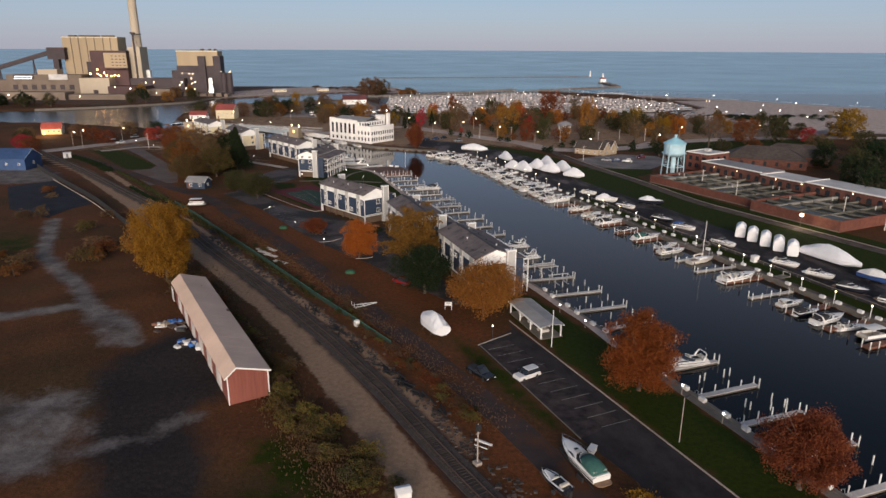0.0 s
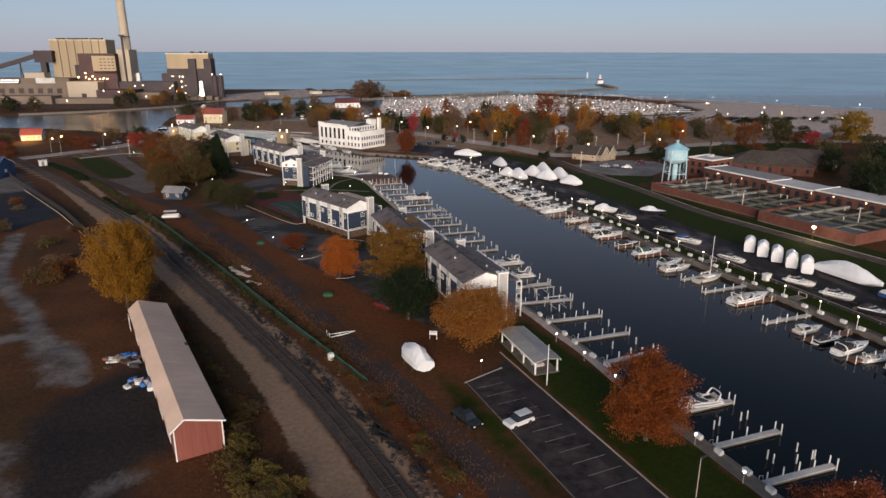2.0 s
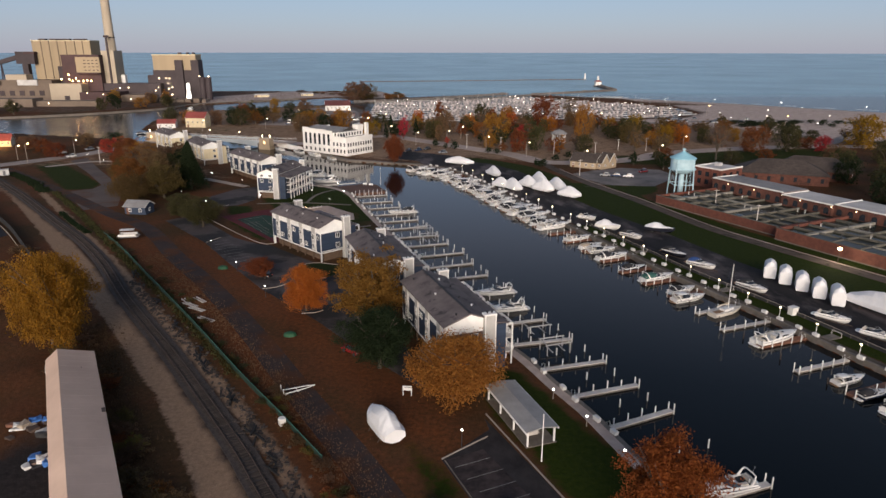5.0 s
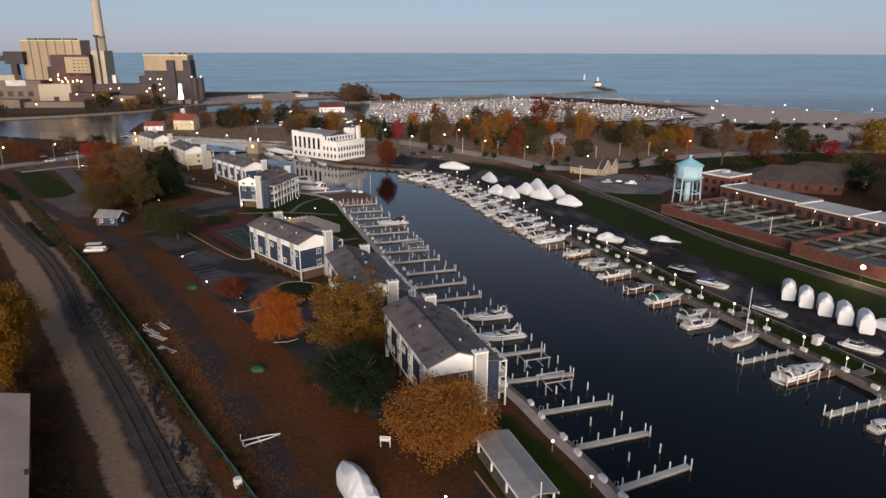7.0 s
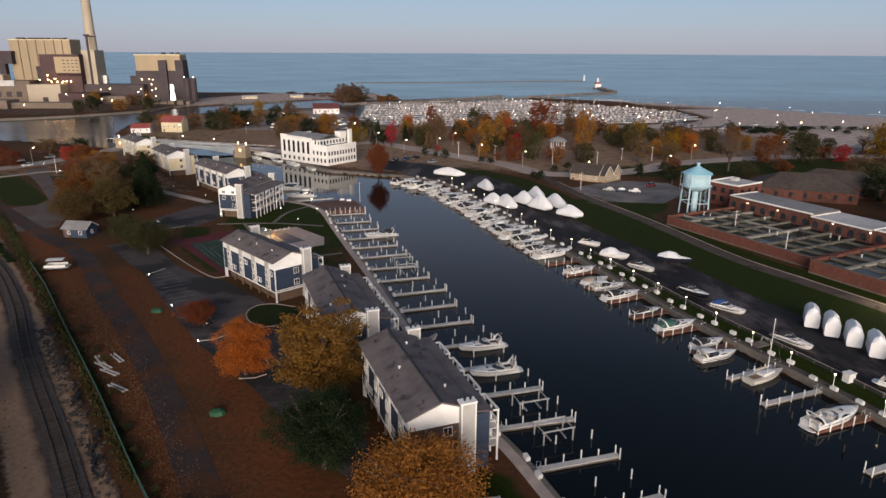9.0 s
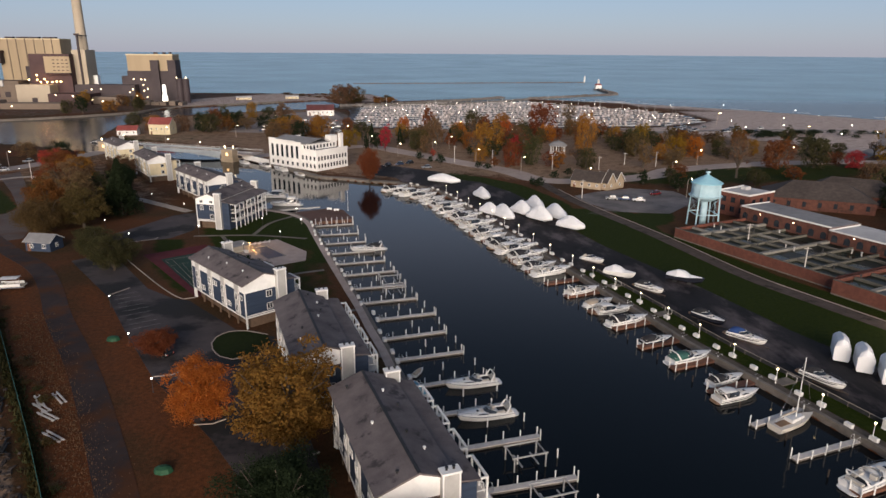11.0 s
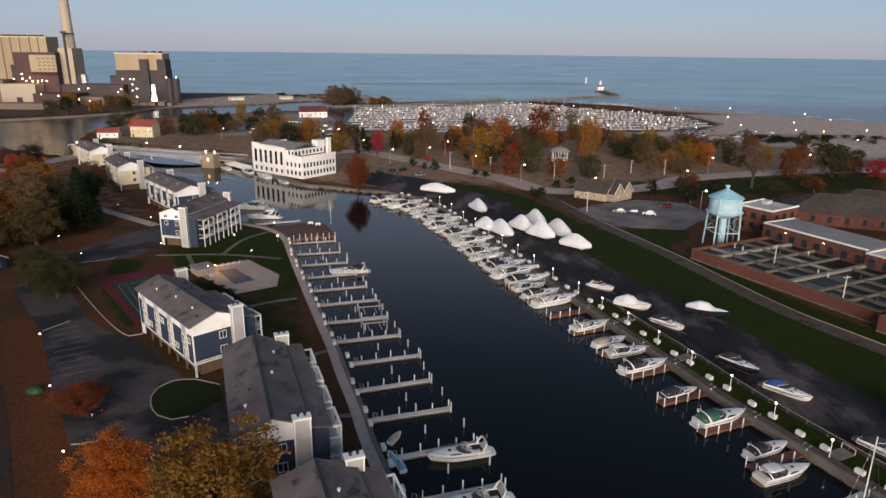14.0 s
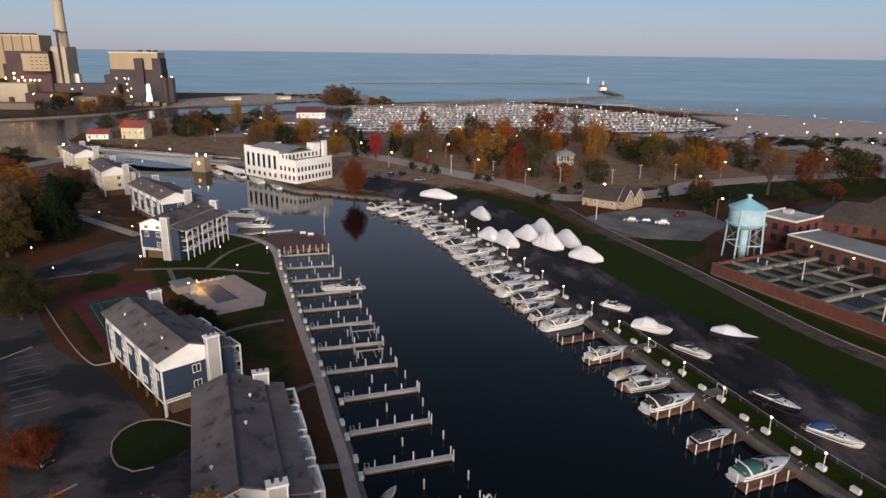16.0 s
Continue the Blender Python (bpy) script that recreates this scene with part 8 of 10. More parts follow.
def leaf_mat(name, c1, c2, c3=None):
    """Each leaf takes its own colour between two."""
    m = bpy.data.materials.new(name)
    m.use_nodes = True
    n, k = m.node_tree.nodes, m.node_tree.links
    b = n["Principled BSDF"]
    b.inputs["Roughness"].default_value, b.inputs["Specular IOR Level"].default_value = 0.8, 0.2
    geo = n.new("ShaderNodeNewGeometry")
    ramp = n.new("ShaderNodeValToRGB")
    ramp.color_ramp.elements[0].color, ramp.color_ramp.elements[1].color = (*c1, 1), (*c2, 1)
    if c3:
        e = ramp.color_ramp.elements.new(0.85)
        e.color = (*c3, 1)
    k.new(geo.outputs["Random Per Island"], ramp.inputs[0])
    co = n.new("ShaderNodeTexCoord")
    t = n.new("ShaderNodeTexNoise")
    t.inputs["Scale"].default_value = 0.5
    k.new(co.outputs["Object"], t.inputs["Vector"])
    r = n.new("ShaderNodeMapRange")
    r.inputs[1].default_value, r.inputs[2].default_value, r.inputs[3].default_value, r.inputs[4].default_value = 0.3, 0.7, 0.82, 1.14
    k.new(t.outputs["Fac"], r.inputs[0])
    h = n.new("ShaderNodeHueSaturation")
    k.new(ramp.outputs[0], h.inputs["Color"])
    k.new(r.outputs[0], h.inputs["Value"])
    oi = n.new("ShaderNodeObjectInfo")
    r2 = n.new("ShaderNodeMapRange")
    r2.inputs[3].default_value, r2.inputs[4].default_value = 0.485, 0.515
    k.new(oi.outputs["Random"], r2.inputs[0])
    k.new(r2.outputs[0], h.inputs["Hue"])
    k.new(h.outputs["Color"], b.inputs["Base Color"])
    # light passes through thin leaves
    tr, ms = n.new("ShaderNodeBsdfTranslucent"), n.new("ShaderNodeMixShader")
    k.new(h.outputs["Color"], tr.inputs["Color"])
    ms.inputs[0].default_value = 0.45
    k.new(b.outputs[0], ms.inputs[1])
    k.new(tr.outputs[0], ms.inputs[2])
    k.new(ms.outputs[0], n["Material Output"].inputs["Surface"])
    return m


BARK = mat("bark", (0.065, 0.050, 0.040), (0.11, 0.088, 0.07), 3.0, 0.95, 0.5)
LEAF = {"flame": leaf_mat("flame leaves", (0.165, 0.035, 0.011), (0.24, 0.050, 0.014), (0.27, 0.071, 0.019)), "rust": leaf_mat("rust leaves", (0.13, 0.042, 0.015), (0.21, 0.068, 0.022), (0.24, 0.092, 0.029)),
        "orange": leaf_mat("orange leaves", (0.34, 0.088, 0.013), (0.48, 0.125, 0.017), (0.46, 0.165, 0.03)), "yellow": leaf_mat("yellow leaves", (0.27, 0.135, 0.010), (0.46, 0.235, 0.014), (0.24, 0.14, 0.020)),
        "ochre": leaf_mat("ochre leaves", (0.27, 0.115, 0.020), (0.40, 0.17, 0.028), (0.33, 0.17, 0.035)), "brown": leaf_mat("brown leaves", (0.15, 0.082, 0.045), (0.24, 0.125, 0.062), (0.20, 0.13, 0.07)),
        "red": leaf_mat("crimson leaves", (0.30, 0.030, 0.032), (0.46, 0.05, 0.045)), "green": leaf_mat("dull green leaves", (0.034, 0.043, 0.017), (0.066, 0.070, 0.025), (0.10, 0.085, 0.034)),
        "dark": leaf_mat("dark green leaves", (0.015, 0.026, 0.011), (0.027, 0.041, 0.016)), "olive": leaf_mat("olive leaves", (0.075, 0.060, 0.022), (0.13, 0.098, 0.032), (0.15, 0.10, 0.036)),
        "straw": leaf_mat("dry straw", (0.13, 0.08, 0.042), (0.20, 0.125, 0.06), (0.11, 0.07, 0.036)), "amber": leaf_mat("amber leaves", (0.19, 0.078, 0.018), (0.29, 0.112, 0.024), (0.25, 0.12, 0.03)), "weed": leaf_mat("yellow-green weeds", (0.11, 0.13, 0.026), (0.28, 0.20, 0.034), (0.19, 0.11, 0.04))}


def crown_shape(seed, h, r, base, clumps, per, size, kind="round"):
    """Leaves in clumps through the outer part of a crown; each leaf a small bent blade of two triangles."""
    rng = np.random.RandomState(seed)
    pts, wts = [], []
    mid, half = (h + base) / 2, (h - base) / 2
    for i in range(clumps):
        if kind == "cone":
            t = rng.rand() ** 0.7
            a = rng.rand() * 6.283
            rad = r * (1 - t) * (0.55 + 0.45 * rng.rand()) + 0.1
            c = np.array([rad * math.cos(a), rad * math.sin(a), base + t * (h - base)])
            cr = r * 0.22 * (1.2 - t)
        else:
            d = rng.randn(3)
            d /= np.linalg.norm(d)
            lobes = 1 + 0.18 * math.sin(3 * math.atan2(d[1], d[0]) + seed) + 0.12 * math.sin(5 * d[2] + seed * 2) + 0.1 * math.sin(7 * math.atan2(d[1], d[0]) + 4 * d[2])
            f = (0.35 + 0.65 * rng.rand() ** 0.55) * lobes * 0.9
            if kind == "tall":
                d[2] *= 1.0
            c = np.array([d[0] * r * f, d[1] * r * f, mid + d[2] * half * f])
            if d[2] < -0.2 and kind != "droop":
                c[2] = mid + d[2] * half * f * 0.95
            if kind == "droop":
                c[2] -= 0.10 * half * (c[0] ** 2 + c[1] ** 2) / r ** 2
            cr = r * 0.18 * (0.7 + 0.6 * rng.rand())
        q = np.clip(rng.randn(per, 3), -1.7, 1.7) * cr * np.array([0.55, 0.55, 0.75 if kind == "droop" else 0.42]) + c
        pts.append(q)
    p = np.concatenate(pts)
    p = p[p[:, 2] > base * 0.6]
    n = len(p)
    u = rng.randn(n, 3)
    u /= np.linalg.norm(u, axis=1)[:, None]
    w = np.cross(u, rng.randn(n, 3))
    w /= np.linalg.norm(w, axis=1)[:, None]
    s = size * (0.6 + 0.8 * rng.rand(n))[:, None]
    v = np.stack([p - u * s, p + w * s * 0.6, p + u * s, p - w * s * 0.6], 1).reshape(-1, 3)
    s_ = Shape()
    s_.v = [tuple(q) for q in v.tolist()]
    s_.f = [(4 * i, 4 * i + 1, 4 * i + 2, 4 * i + 3) for i in range(n)]
    return s_


def trunk_shape(seed, h, r, base, limbs):
    rng = random.Random(seed)
    s = Shape()
    tr = 0.028 * h
    s.tube([(0, 0, -0.3), (0.05 * r * rng.uniform(-1, 1), 0.05 * r, base * 0.8), (0.1 * r * rng.uniform(-1, 1), 0, h * 0.55), (0, 0, h * 0.85)], [tr * 1.3, tr, tr * 0.6, tr * 0.15], 7)
    for i in range(limbs):
        a = 2 * math.pi * (i + rng.random() * 0.6) / limbs
        z0 = base * 0.7 + (h - base) * 0.5 * rng.random()
        e = r * rng.uniform(0.6, 0.9)
        z1 = min(h * 0.9, z0 + (h - z0) * rng.uniform(0.35, 0.75))
        m = (e * 0.5 * math.cos(a + 0.15), e * 0.5 * math.sin(a + 0.15), z0 + (z1 - z0) * 0.6)
        s.tube([(0, 0, z0), m, (e * math.cos(a), e * math.sin(a), z1)], [tr * 0.5, tr * 0.3, tr * 0.08], 5)
        b = a + rng.uniform(-0.8, 0.8)
        s.tube([m, (e * 0.95 * math.cos(b), e * 0.95 * math.sin(b), z1 + 0.12 * h)], [tr * 0.25, tr * 0.05], 4)
    return s


KINDS = {"maple": (10, 5.0, 0.5, 340, 130, 0.105, "round", 9), "maple_b": (10, 5.0, 0.6, 340, 130, 0.105, "round", 9), "willow": (10, 6.0, 0.6, 320, 120, 0.125, "droop", 9), "ash": (12, 4.8, 1.0, 200, 110, 0.15, "round", 8), "pine": (12, 4.0, 0.5, 420, 60, 0.15, "cone", 0),
         "wood": (12, 4.6, 0.7, 70, 34, 0.29, "round", 7), "wood_b": (12, 5.2, 0.5, 80, 36, 0.29, "droop", 7), "wood_c": (13, 3.8, 0.8, 64, 34, 0.28, "tall", 8), "bare": (12, 4.4, 3.0, 40, 16, 0.24, "round", 20), "fir": (12, 3.0, 0.5, 120, 30, 0.26, "cone", 0), "shrub": (2.4, 1.8, 0.1, 60, 26, 0.095, "round", 6)}
_trunks, _crowns = {}, {}


def tree(kind, colour, x, y, h, r, label, category="tree", group="", z=0.0, turn=None):
    H, R, base, clumps, per, size, form, limbs = KINDS[kind]
    seed = sum(map(ord, kind))
    if kind not in _trunks:
        _trunks[kind] = trunk_shape(seed, H, R, base, limbs).mesh("trunk", BARK)
    if (kind, colour) not in _crowns:
        same = [q for (a, _), q in _crowns.items() if a == kind]
        if same:
            me = same[0].copy()
            me.materials.clear()
            me.materials.append(LEAF[colour])
        else:
            shape = crown_shape(seed, H, R, base, clumps, per, size, form)
            me = shape.mesh("crown", LEAF[colour])
        _crowns[kind, colour] = me
    ob = thing("shrub" if kind == "shrub" else "tree", Matrix.LocRotScale((x, y, z), Euler((0, 0, radians((x * 37 + y * 53) % 360 if turn is None else turn))), (r / R, r / R, h / H)), label, category, group)
    part("trunk", _trunks[kind], None, ob)
    part("crown", _crowns[kind, colour], None, ob)
    return ob


tree("maple", "flame", 25.6, 46.6, 13.0, 5.7, "rust-red maple on the lawn beside the canal", turn=20)
tree("maple_b", "rust", 37.6, 21.8, 11.2, 5.0, "rust-brown maple overhanging the seawall", turn=80)
tree("shrub", "yellow", 16.5, 17.5, 3.6, 3.4, "yellow shrub beside the car park", "shrub")
tree("maple", "yellow", -66.0, 100.0, 18.8, 6.2, "large golden yellow tree behind the barn", turn=140)
tree("maple_b", "ochre", -72.0, 112.0, 15.0, 7.5, "orange-yellow tree behind the barn")
tree("willow", "ochre", 4.6, 79.6, 10.8, 7.2, "ochre-leaved tree beside the shelter")
tree("ash", "amber", -9.8, 109.6, 14.8, 7.3, "tall ochre tree in front of the apartments")
tree("maple_b", "dark", -7.6, 91.0, 11.4, 6.0, "dark green tree below the apartments")
tree("maple", "orange", -23.9, 117.4, 9.8, 4.6, "round bright orange maple in the car park", turn=60)
tree("maple_b", "rust", -38.2, 139.6, 5.0, 3.6, "small rust-orange maple on a kerbed island")
tree("willow", "olive", -101, 224, 10.5, 7.4, "broad golden olive tree near the shed")
tree("ash", "olive", -92, 230, 12.5, 6.5, "olive-leaved tree near the shed")
tree("ash", "rust", -107, 240, 13.5, 6.5, "rust-brown tree behind the shed")
tree("ash", "brown", -98, 242, 15, 6.0, "tall brown tree behind the shed")
tree("pine", "dark", -87, 246, 18.5, 6.0, "tall dark pine behind the shed")
tree("pine", "dark", -92, 258, 15.5, 5.5, "tall dark pine behind the shed")
tree("ash", "brown", -108, 258, 16, 8, "brown-leaved tree among shrubs")
tree("ash", "ochre", -121, 290, 13, 7, "orange-brown tree near the river")
tree("maple_b", "rust", -126, 280, 12, 5.4, "dull rust tree near the river")
tree("ash", "rust", -132, 300, 13, 6.4, "rust-brown tree near the river")
tree("maple_b", "green", -66, 188, 9.5, 6.0, "dark green tree beside the drive")
tree("ash", "green", -95, 250, 13, 6.5, "dull green tree behind the shed")
tree("maple", "green", -76, 200, 8, 5.0, "dull green tree beside the drive")
tree("willow", "olive", -118, 262, 11, 6.4, "olive-brown tree among shrubs")
tree("ash", "rust", -140, 318, 11, 6, "rust-leaved tree near the road")
tree("ash", "brown", -112, 308, 10, 6, "brown tree beside cream apartments")
tree("maple_b", "dark", -102, 284, 11, 5, "dark green tree beside cream apartments")

PARK = [(-26, 407, 9.9, 6.3, "yellow"), (-10, 399, 9.0, 4.3, "dark"), (-5, 391, 13.9, 3.7, "red"), (20, 369, 4.2, 1.7, "red"), (38, 429, 12.1, 5.5, "orange"), (50, 469, 15.8, 6.1, "green"), (48, 369, 18.2, 8.7, "ochre"),
        (21, 486, 16.2, 4.7, "rust"), (24, 408, 14.8, 4.5, "brown"), (66, 376, 10.6, 6.0, "red"), (57, 348, 6.3, 3.3, "red"), (56, 384, 7.0, 3.4, "dark"), (93, 453, 21.6, 10.4, "rust"), (76, 339, 7.2, 5.1, "rust"), (100, 373, 23, 5.6, "ochre"), (92, 430, 10.2, 6.3, "orange"),
        (48, 338, 4.9, 2.6, "rust"), (-54, 455, 8.8, 7.1, "rust"), (40, 373, 6.1, 2.3, "dark"), (12, 412, 10.8, 5.2, "brown"), (69, 464, 14.1, 6.8, "ochre"), (31, 404, 8.0, 3.8, "rust"), (73, 432, 8.7, 7.0, "brown"), (77, 396, 7.9, 5.1, "olive"),
        (181, 330, 14.0, 7.6, "rust"), (219, 362, 11.2, 7.8, "dark"), (220, 331, 8.6, 5.2, "red"), (219, 345, 6.0, 5.4, "rust"), (156, 364, 11.2, 5.3, "orange"), (146, 364, 11.1, 5.9, "yellow"), (126, 368, 12.9, 6.5, "olive"), (135, 357, 8.4, 5.2, "ochre"),
        (125, 309, 5.7, 5.4, "rust"), (113, 279, 7.4, 4.0, "dark"), (171, 298, 7.0, 4.4, "rust")]
PARK_WORD = {"rust": "rust-leaved", "yellow": "golden yellow", "dark": "dark green", "red": "crimson-leaved", "orange": "bright orange", "green": "dull green", "ochre": "ochre-leaved", "brown": "brown-leaved", "olive": "olive-leaved"}
for x, y, h, r, c in PARK:
    size_word = "large" if h > 13 else "small" if h < 7 else "rounded"
    tree("wood_b" if r > 5 else "wood", c, x, y, h, r, size_word + " " + PARK_WORD[c] + " tree in the park", "tree", "park trees")
tree("maple_b", "rust", -9, 302, 14.5, 4.4, "pyramid-shaped rust-red tree at the bend of the quay")
for x, y, h, r in ((123, 503, 17.4, 7.5), (151, 308, 17.6, 5.5)):
    tree("bare", "brown", x, y, h, r, "tall nearly bare brown tree in the park")
for x, y, h, r in ((13, 358, 4.9, 2.2), (18, 351, 3.6, 1.6), (23, 345, 5.8, 2.5)):
    tree("shrub", "dark", x, y, h, r, "round dark green shrub beside the park road", "shrub", "roadside shrubs")
for x, y, h, r in ((-37.6, 192.7, 2.6, 2.2), (-34.8, 190.8, 3.0, 2.4), (-32.2, 188.6, 2.8, 2.4), (-29.6, 186.2, 3.2, 2.6), (-27.2, 183.4, 2.6, 2.2), (-25.6, 181.2, 2.2, 1.8)):
    tree("shrub", "dark", x, y, h, r, "dark green shrub between apartments and pool", "shrub", "pool hedge")
# woodland of the park, one tree at a time
WOOD = [(-6, 374), (26, 344), (54, 334), (82, 324), (118, 330), (160, 344), (214, 322), (268, 360), (240, 420), (176, 440), (110, 462), (74, 470), (36, 474), (-22, 436)]
rw = random.Random(4)
mix = ["brown"] * 7 + ["ochre"] * 3 + ["olive"] * 1 + ["rust"] * 5 + ["green"] * 5 + ["olive"] * 4 + ["orange"] * 1
count = 0
while count < 96:
    x, y = rw.uniform(-30, 270), rw.uniform(318, 478)
    if not inside(np.array([x]), np.array([y]), WOOD)[0]:
        continue
    if (x - 86.7) ** 2 + (y - 372) ** 2 < 110 or far_from(np.array([x]), np.array([y]), [(-18, 408), (6, 384), (32, 352), (53, 326), (64, 304), (116, 314), (140, 332), (230, 350)])[0] < 7:
        continue
    c = rw.choice(mix)
    kind = "bare" if (c == "brown" and rw.random() < 0.5) else rw.choice(["wood", "wood_b", "wood_c"])
    tall = 1 if x < 120 else 0.85
    if y < 385 and rw.random() < 0.45:
        continue
    tree(kind, c, x, y, rw.uniform(7.5, 14) * tall, rw.uniform(3.6, 5.6), {"brown": "brown half-bare tree in the park", "ochre": "ochre-leaved tree in the park", "yellow": "yellow-leaved tree in the park", "rust": "rust-leaved tree in the park", "green": "dull green tree in the park", "olive": "olive-leaved tree in the park", "orange": "orange-leaved tree in the park"}[c], "tree", "park trees")
    count += 1
for x, y, h, r, c in ((201, 333, 15, 8, "green"), (128, 380, 14, 6, "green"), (140, 400, 14, 6, "yellow"), (250, 341, 19, 11, "yellow"),
                      (160, 196, 14, 8, "dark"), (177, 245, 11, 6, "dark"), (172, 216, 13, 7, "green"), (152, 178, 12, 6, "dark"), (190, 230, 14, 8, "dark"), (186, 262, 12, 6, "green"), (205, 250, 13, 7, "dark"), (170, 160, 12, 7, "green"), (148, 286, 8, 5, "green"), (118, 300, 6, 3.5, "green"), (130, 296, 6, 3.2, "dark"),
                      (225, 290, 12, 7, "green"), (240, 270, 13, 8, "dark"), (215, 215, 13, 8, "dark"), (182, 190, 13, 7, "green"), (200, 290, 10, 6, "brown"), (104, 293, 6, 2.4, "dark")):
    tree("wood_b" if r > 5 else "wood", c, x, y, h, r, {"red": "crimson-leaved tree in the park", "rust": "tall rust-leaved tree in the park", "orange": "orange-leaved tree in the park", "green": "dull green tree behind brick buildings", "yellow": "large yellow tree near the beach", "dark": "dark green tree behind brick buildings", "brown": "brown-leaved tree behind brick buildings"}[c], "tree")
for x, y, h in ((-13, 402, 13.5), (2.6, 412, 10.5), (-16, 396, 9), (104.4, 293.4, 6.5), (32, 420, 9)):
    tree("fir", "dark", x, y, h, h * 0.22, "dark green fir beside the park road", "tree", "park firs")
for x, y in ((40, 334), (44, 330), (70, 308), (78, 316), (58, 292), (61, 294), (59, 289)):
    tree("shrub", "dark", x, y, 3.6, 2.2, "round dark green shrub beside the park road", "shrub", "roadside shrubs")
# trees on the far river bank, about the power station and on the spit
rf = random.Random(9)
for i in range(60):
    zone = i % 6
    if zone == 0:
        x, y = rf.uniform(-390, -325), rf.uniform(560, 600)
    elif zone == 1:
        x, y = rf.uniform(-300, -225), rf.uniform(600, 690)
    elif zone == 2:
        x, y = rf.uniform(-130, -70), rf.uniform(470, 560)
    elif zone == 3:
        x, y = rf.uniform(-190, -100), rf.uniform(476, 600)
    elif zone == 4:
        x, y = rf.uniform(-80, 0), rf.uniform(425, 500)
    else:
        x, y = rf.uniform(-76, -8), rf.uniform(735, 850)
    c = rf.choice(["brown", "green", "green", "dark", "ochre", "rust"]) if zone != 0 else rf.choice(["dark", "green"])
    tree(rf.choice(["wood", "wood_b"]), c, x, y, rf.uniform(8, 14) if zone != 5 else rf.uniform(3, 6), rf.uniform(5, 7.5), {"brown": "brown tree on the river bank", "green": "dull green tree on the river bank", "dark": "dark green tree on the river bank", "ochre": "ochre tree on the river bank", "rust": "rust-red tree on the river bank"}[c], "tree", "river bank trees")
tree("wood_b", "brown", -58, 715, 20, 15, "large brown tree on the sandy spit")
tree("wood_b", "olive", -48, 728, 17, 12, "large olive tree on the sandy spit")
for x, y, c in ((-205, 300, "rust"), (-215, 310, "red"), (-225, 330, "green"), (-180, 330, "rust"), (-240, 300, "dark"), (-232, 345, "brown"), (-195, 345, "rust"), (-255, 330, "green"), (-160, 345, "red"), (-210, 360, "brown"), (-185, 372, "brown"), (-170, 375, "dark")):
    tree("wood_b", c, x, y, 7.5, 6, {"rust": "rust-leaved tree beside the street", "red": "crimson tree beside the street", "green": "dull green tree beside the street", "dark": "dark green tree beside the street", "brown": "brown-leaved tree beside the street"}[c], "tree", "street trees")
for i in range(26):
    x, y = rf.uniform(230, 330), rf.uniform(440, 470)
    tree("shrub", "dark", x, y, 3.2, rf.uniform(3, 5), "dark evergreen shrub by the beach car park", "shrub", "beach shrubs")
for i in range(60):
    x, y = rf.uniform(-140, 2), rf.uniform(760, 870)
    if inside(np.array([x]), np.array([y]), [(-131, 812), (-60, 745), (0, 735), (2, 805), (-40, 868), (-145, 880)])[0]:
        tree("shrub", rf.choice(["straw", "rust", "brown", "straw"]), x, y, rf.uniform(1.5, 3.5), rf.uniform(3, 7), "low rust-brown scrub on the sandy spit", "shrub", "spit scrub")
# brush west of the railway
for i in range(34):
    t = rf.random()
    x = -30 + 17 * t + rf.uniform(-3.4, 3.0)
    y = 45 - 24 * t + rf.uniform(-2, 2)
    tree("shrub", rf.choice(["weed", "weed", "green", "straw", "olive"]), x, y, rf.uniform(1.4, 3.0), rf.uniform(1.3, 2.6), "tangled yellow-green roadside brush", "shrub", "brush by the railway")
for i in range(70):
    t = rf.random()
    x = -31 - 34 * t + rf.uniform(-1.5, 2.5)
    y = 52 + 50 * t + rf.uniform(-3, 3)
    tree("shrub", rf.choice(["straw", "weed", "brown", "olive", "rust"]), x, y, rf.uniform(1.0, 2.4), rf.uniform(1.2, 2.6), "dry brown brush by the gravel strip", "shrub", "brush by the railway")
for i in range(30):
    x, y = rf.uniform(-150, -84), rf.uniform(100, 200)
    if far_from(np.array([x]), np.array([y]), [(-118, 154), (-100, 116), (-85, 99)])[0] > 5 and y < 145 - (x + 90) * 1.1:
        tree("shrub", rf.choice(["brown", "straw", "olive", "rust"]), x, y, rf.uniform(1.5, 4.5), rf.uniform(2, 4.5), "brown brush on the rough field", "shrub", "field brush")
for i in range(40):
    t = rf.random()
    x, y = 2 - 96 * t + rf.uniform(-1.2, 1.2), 34 + 148 * t + 8 * math.sin(t * 3.1) + rf.uniform(-1, 1)
    p = far_from(np.array([x]), np.array([y]), [(-92, 179), (-68, 145), (-43, 108), (-30, 87), (-21, 73), (-12, 53)])[0]
    if p < 5:
        tree("shrub", rf.choice(["straw", "olive", "green"]), x, y, rf.uniform(0.6, 1.3), rf.uniform(0.7, 1.5), "low weeds along the fence", "shrub", "fence weeds")

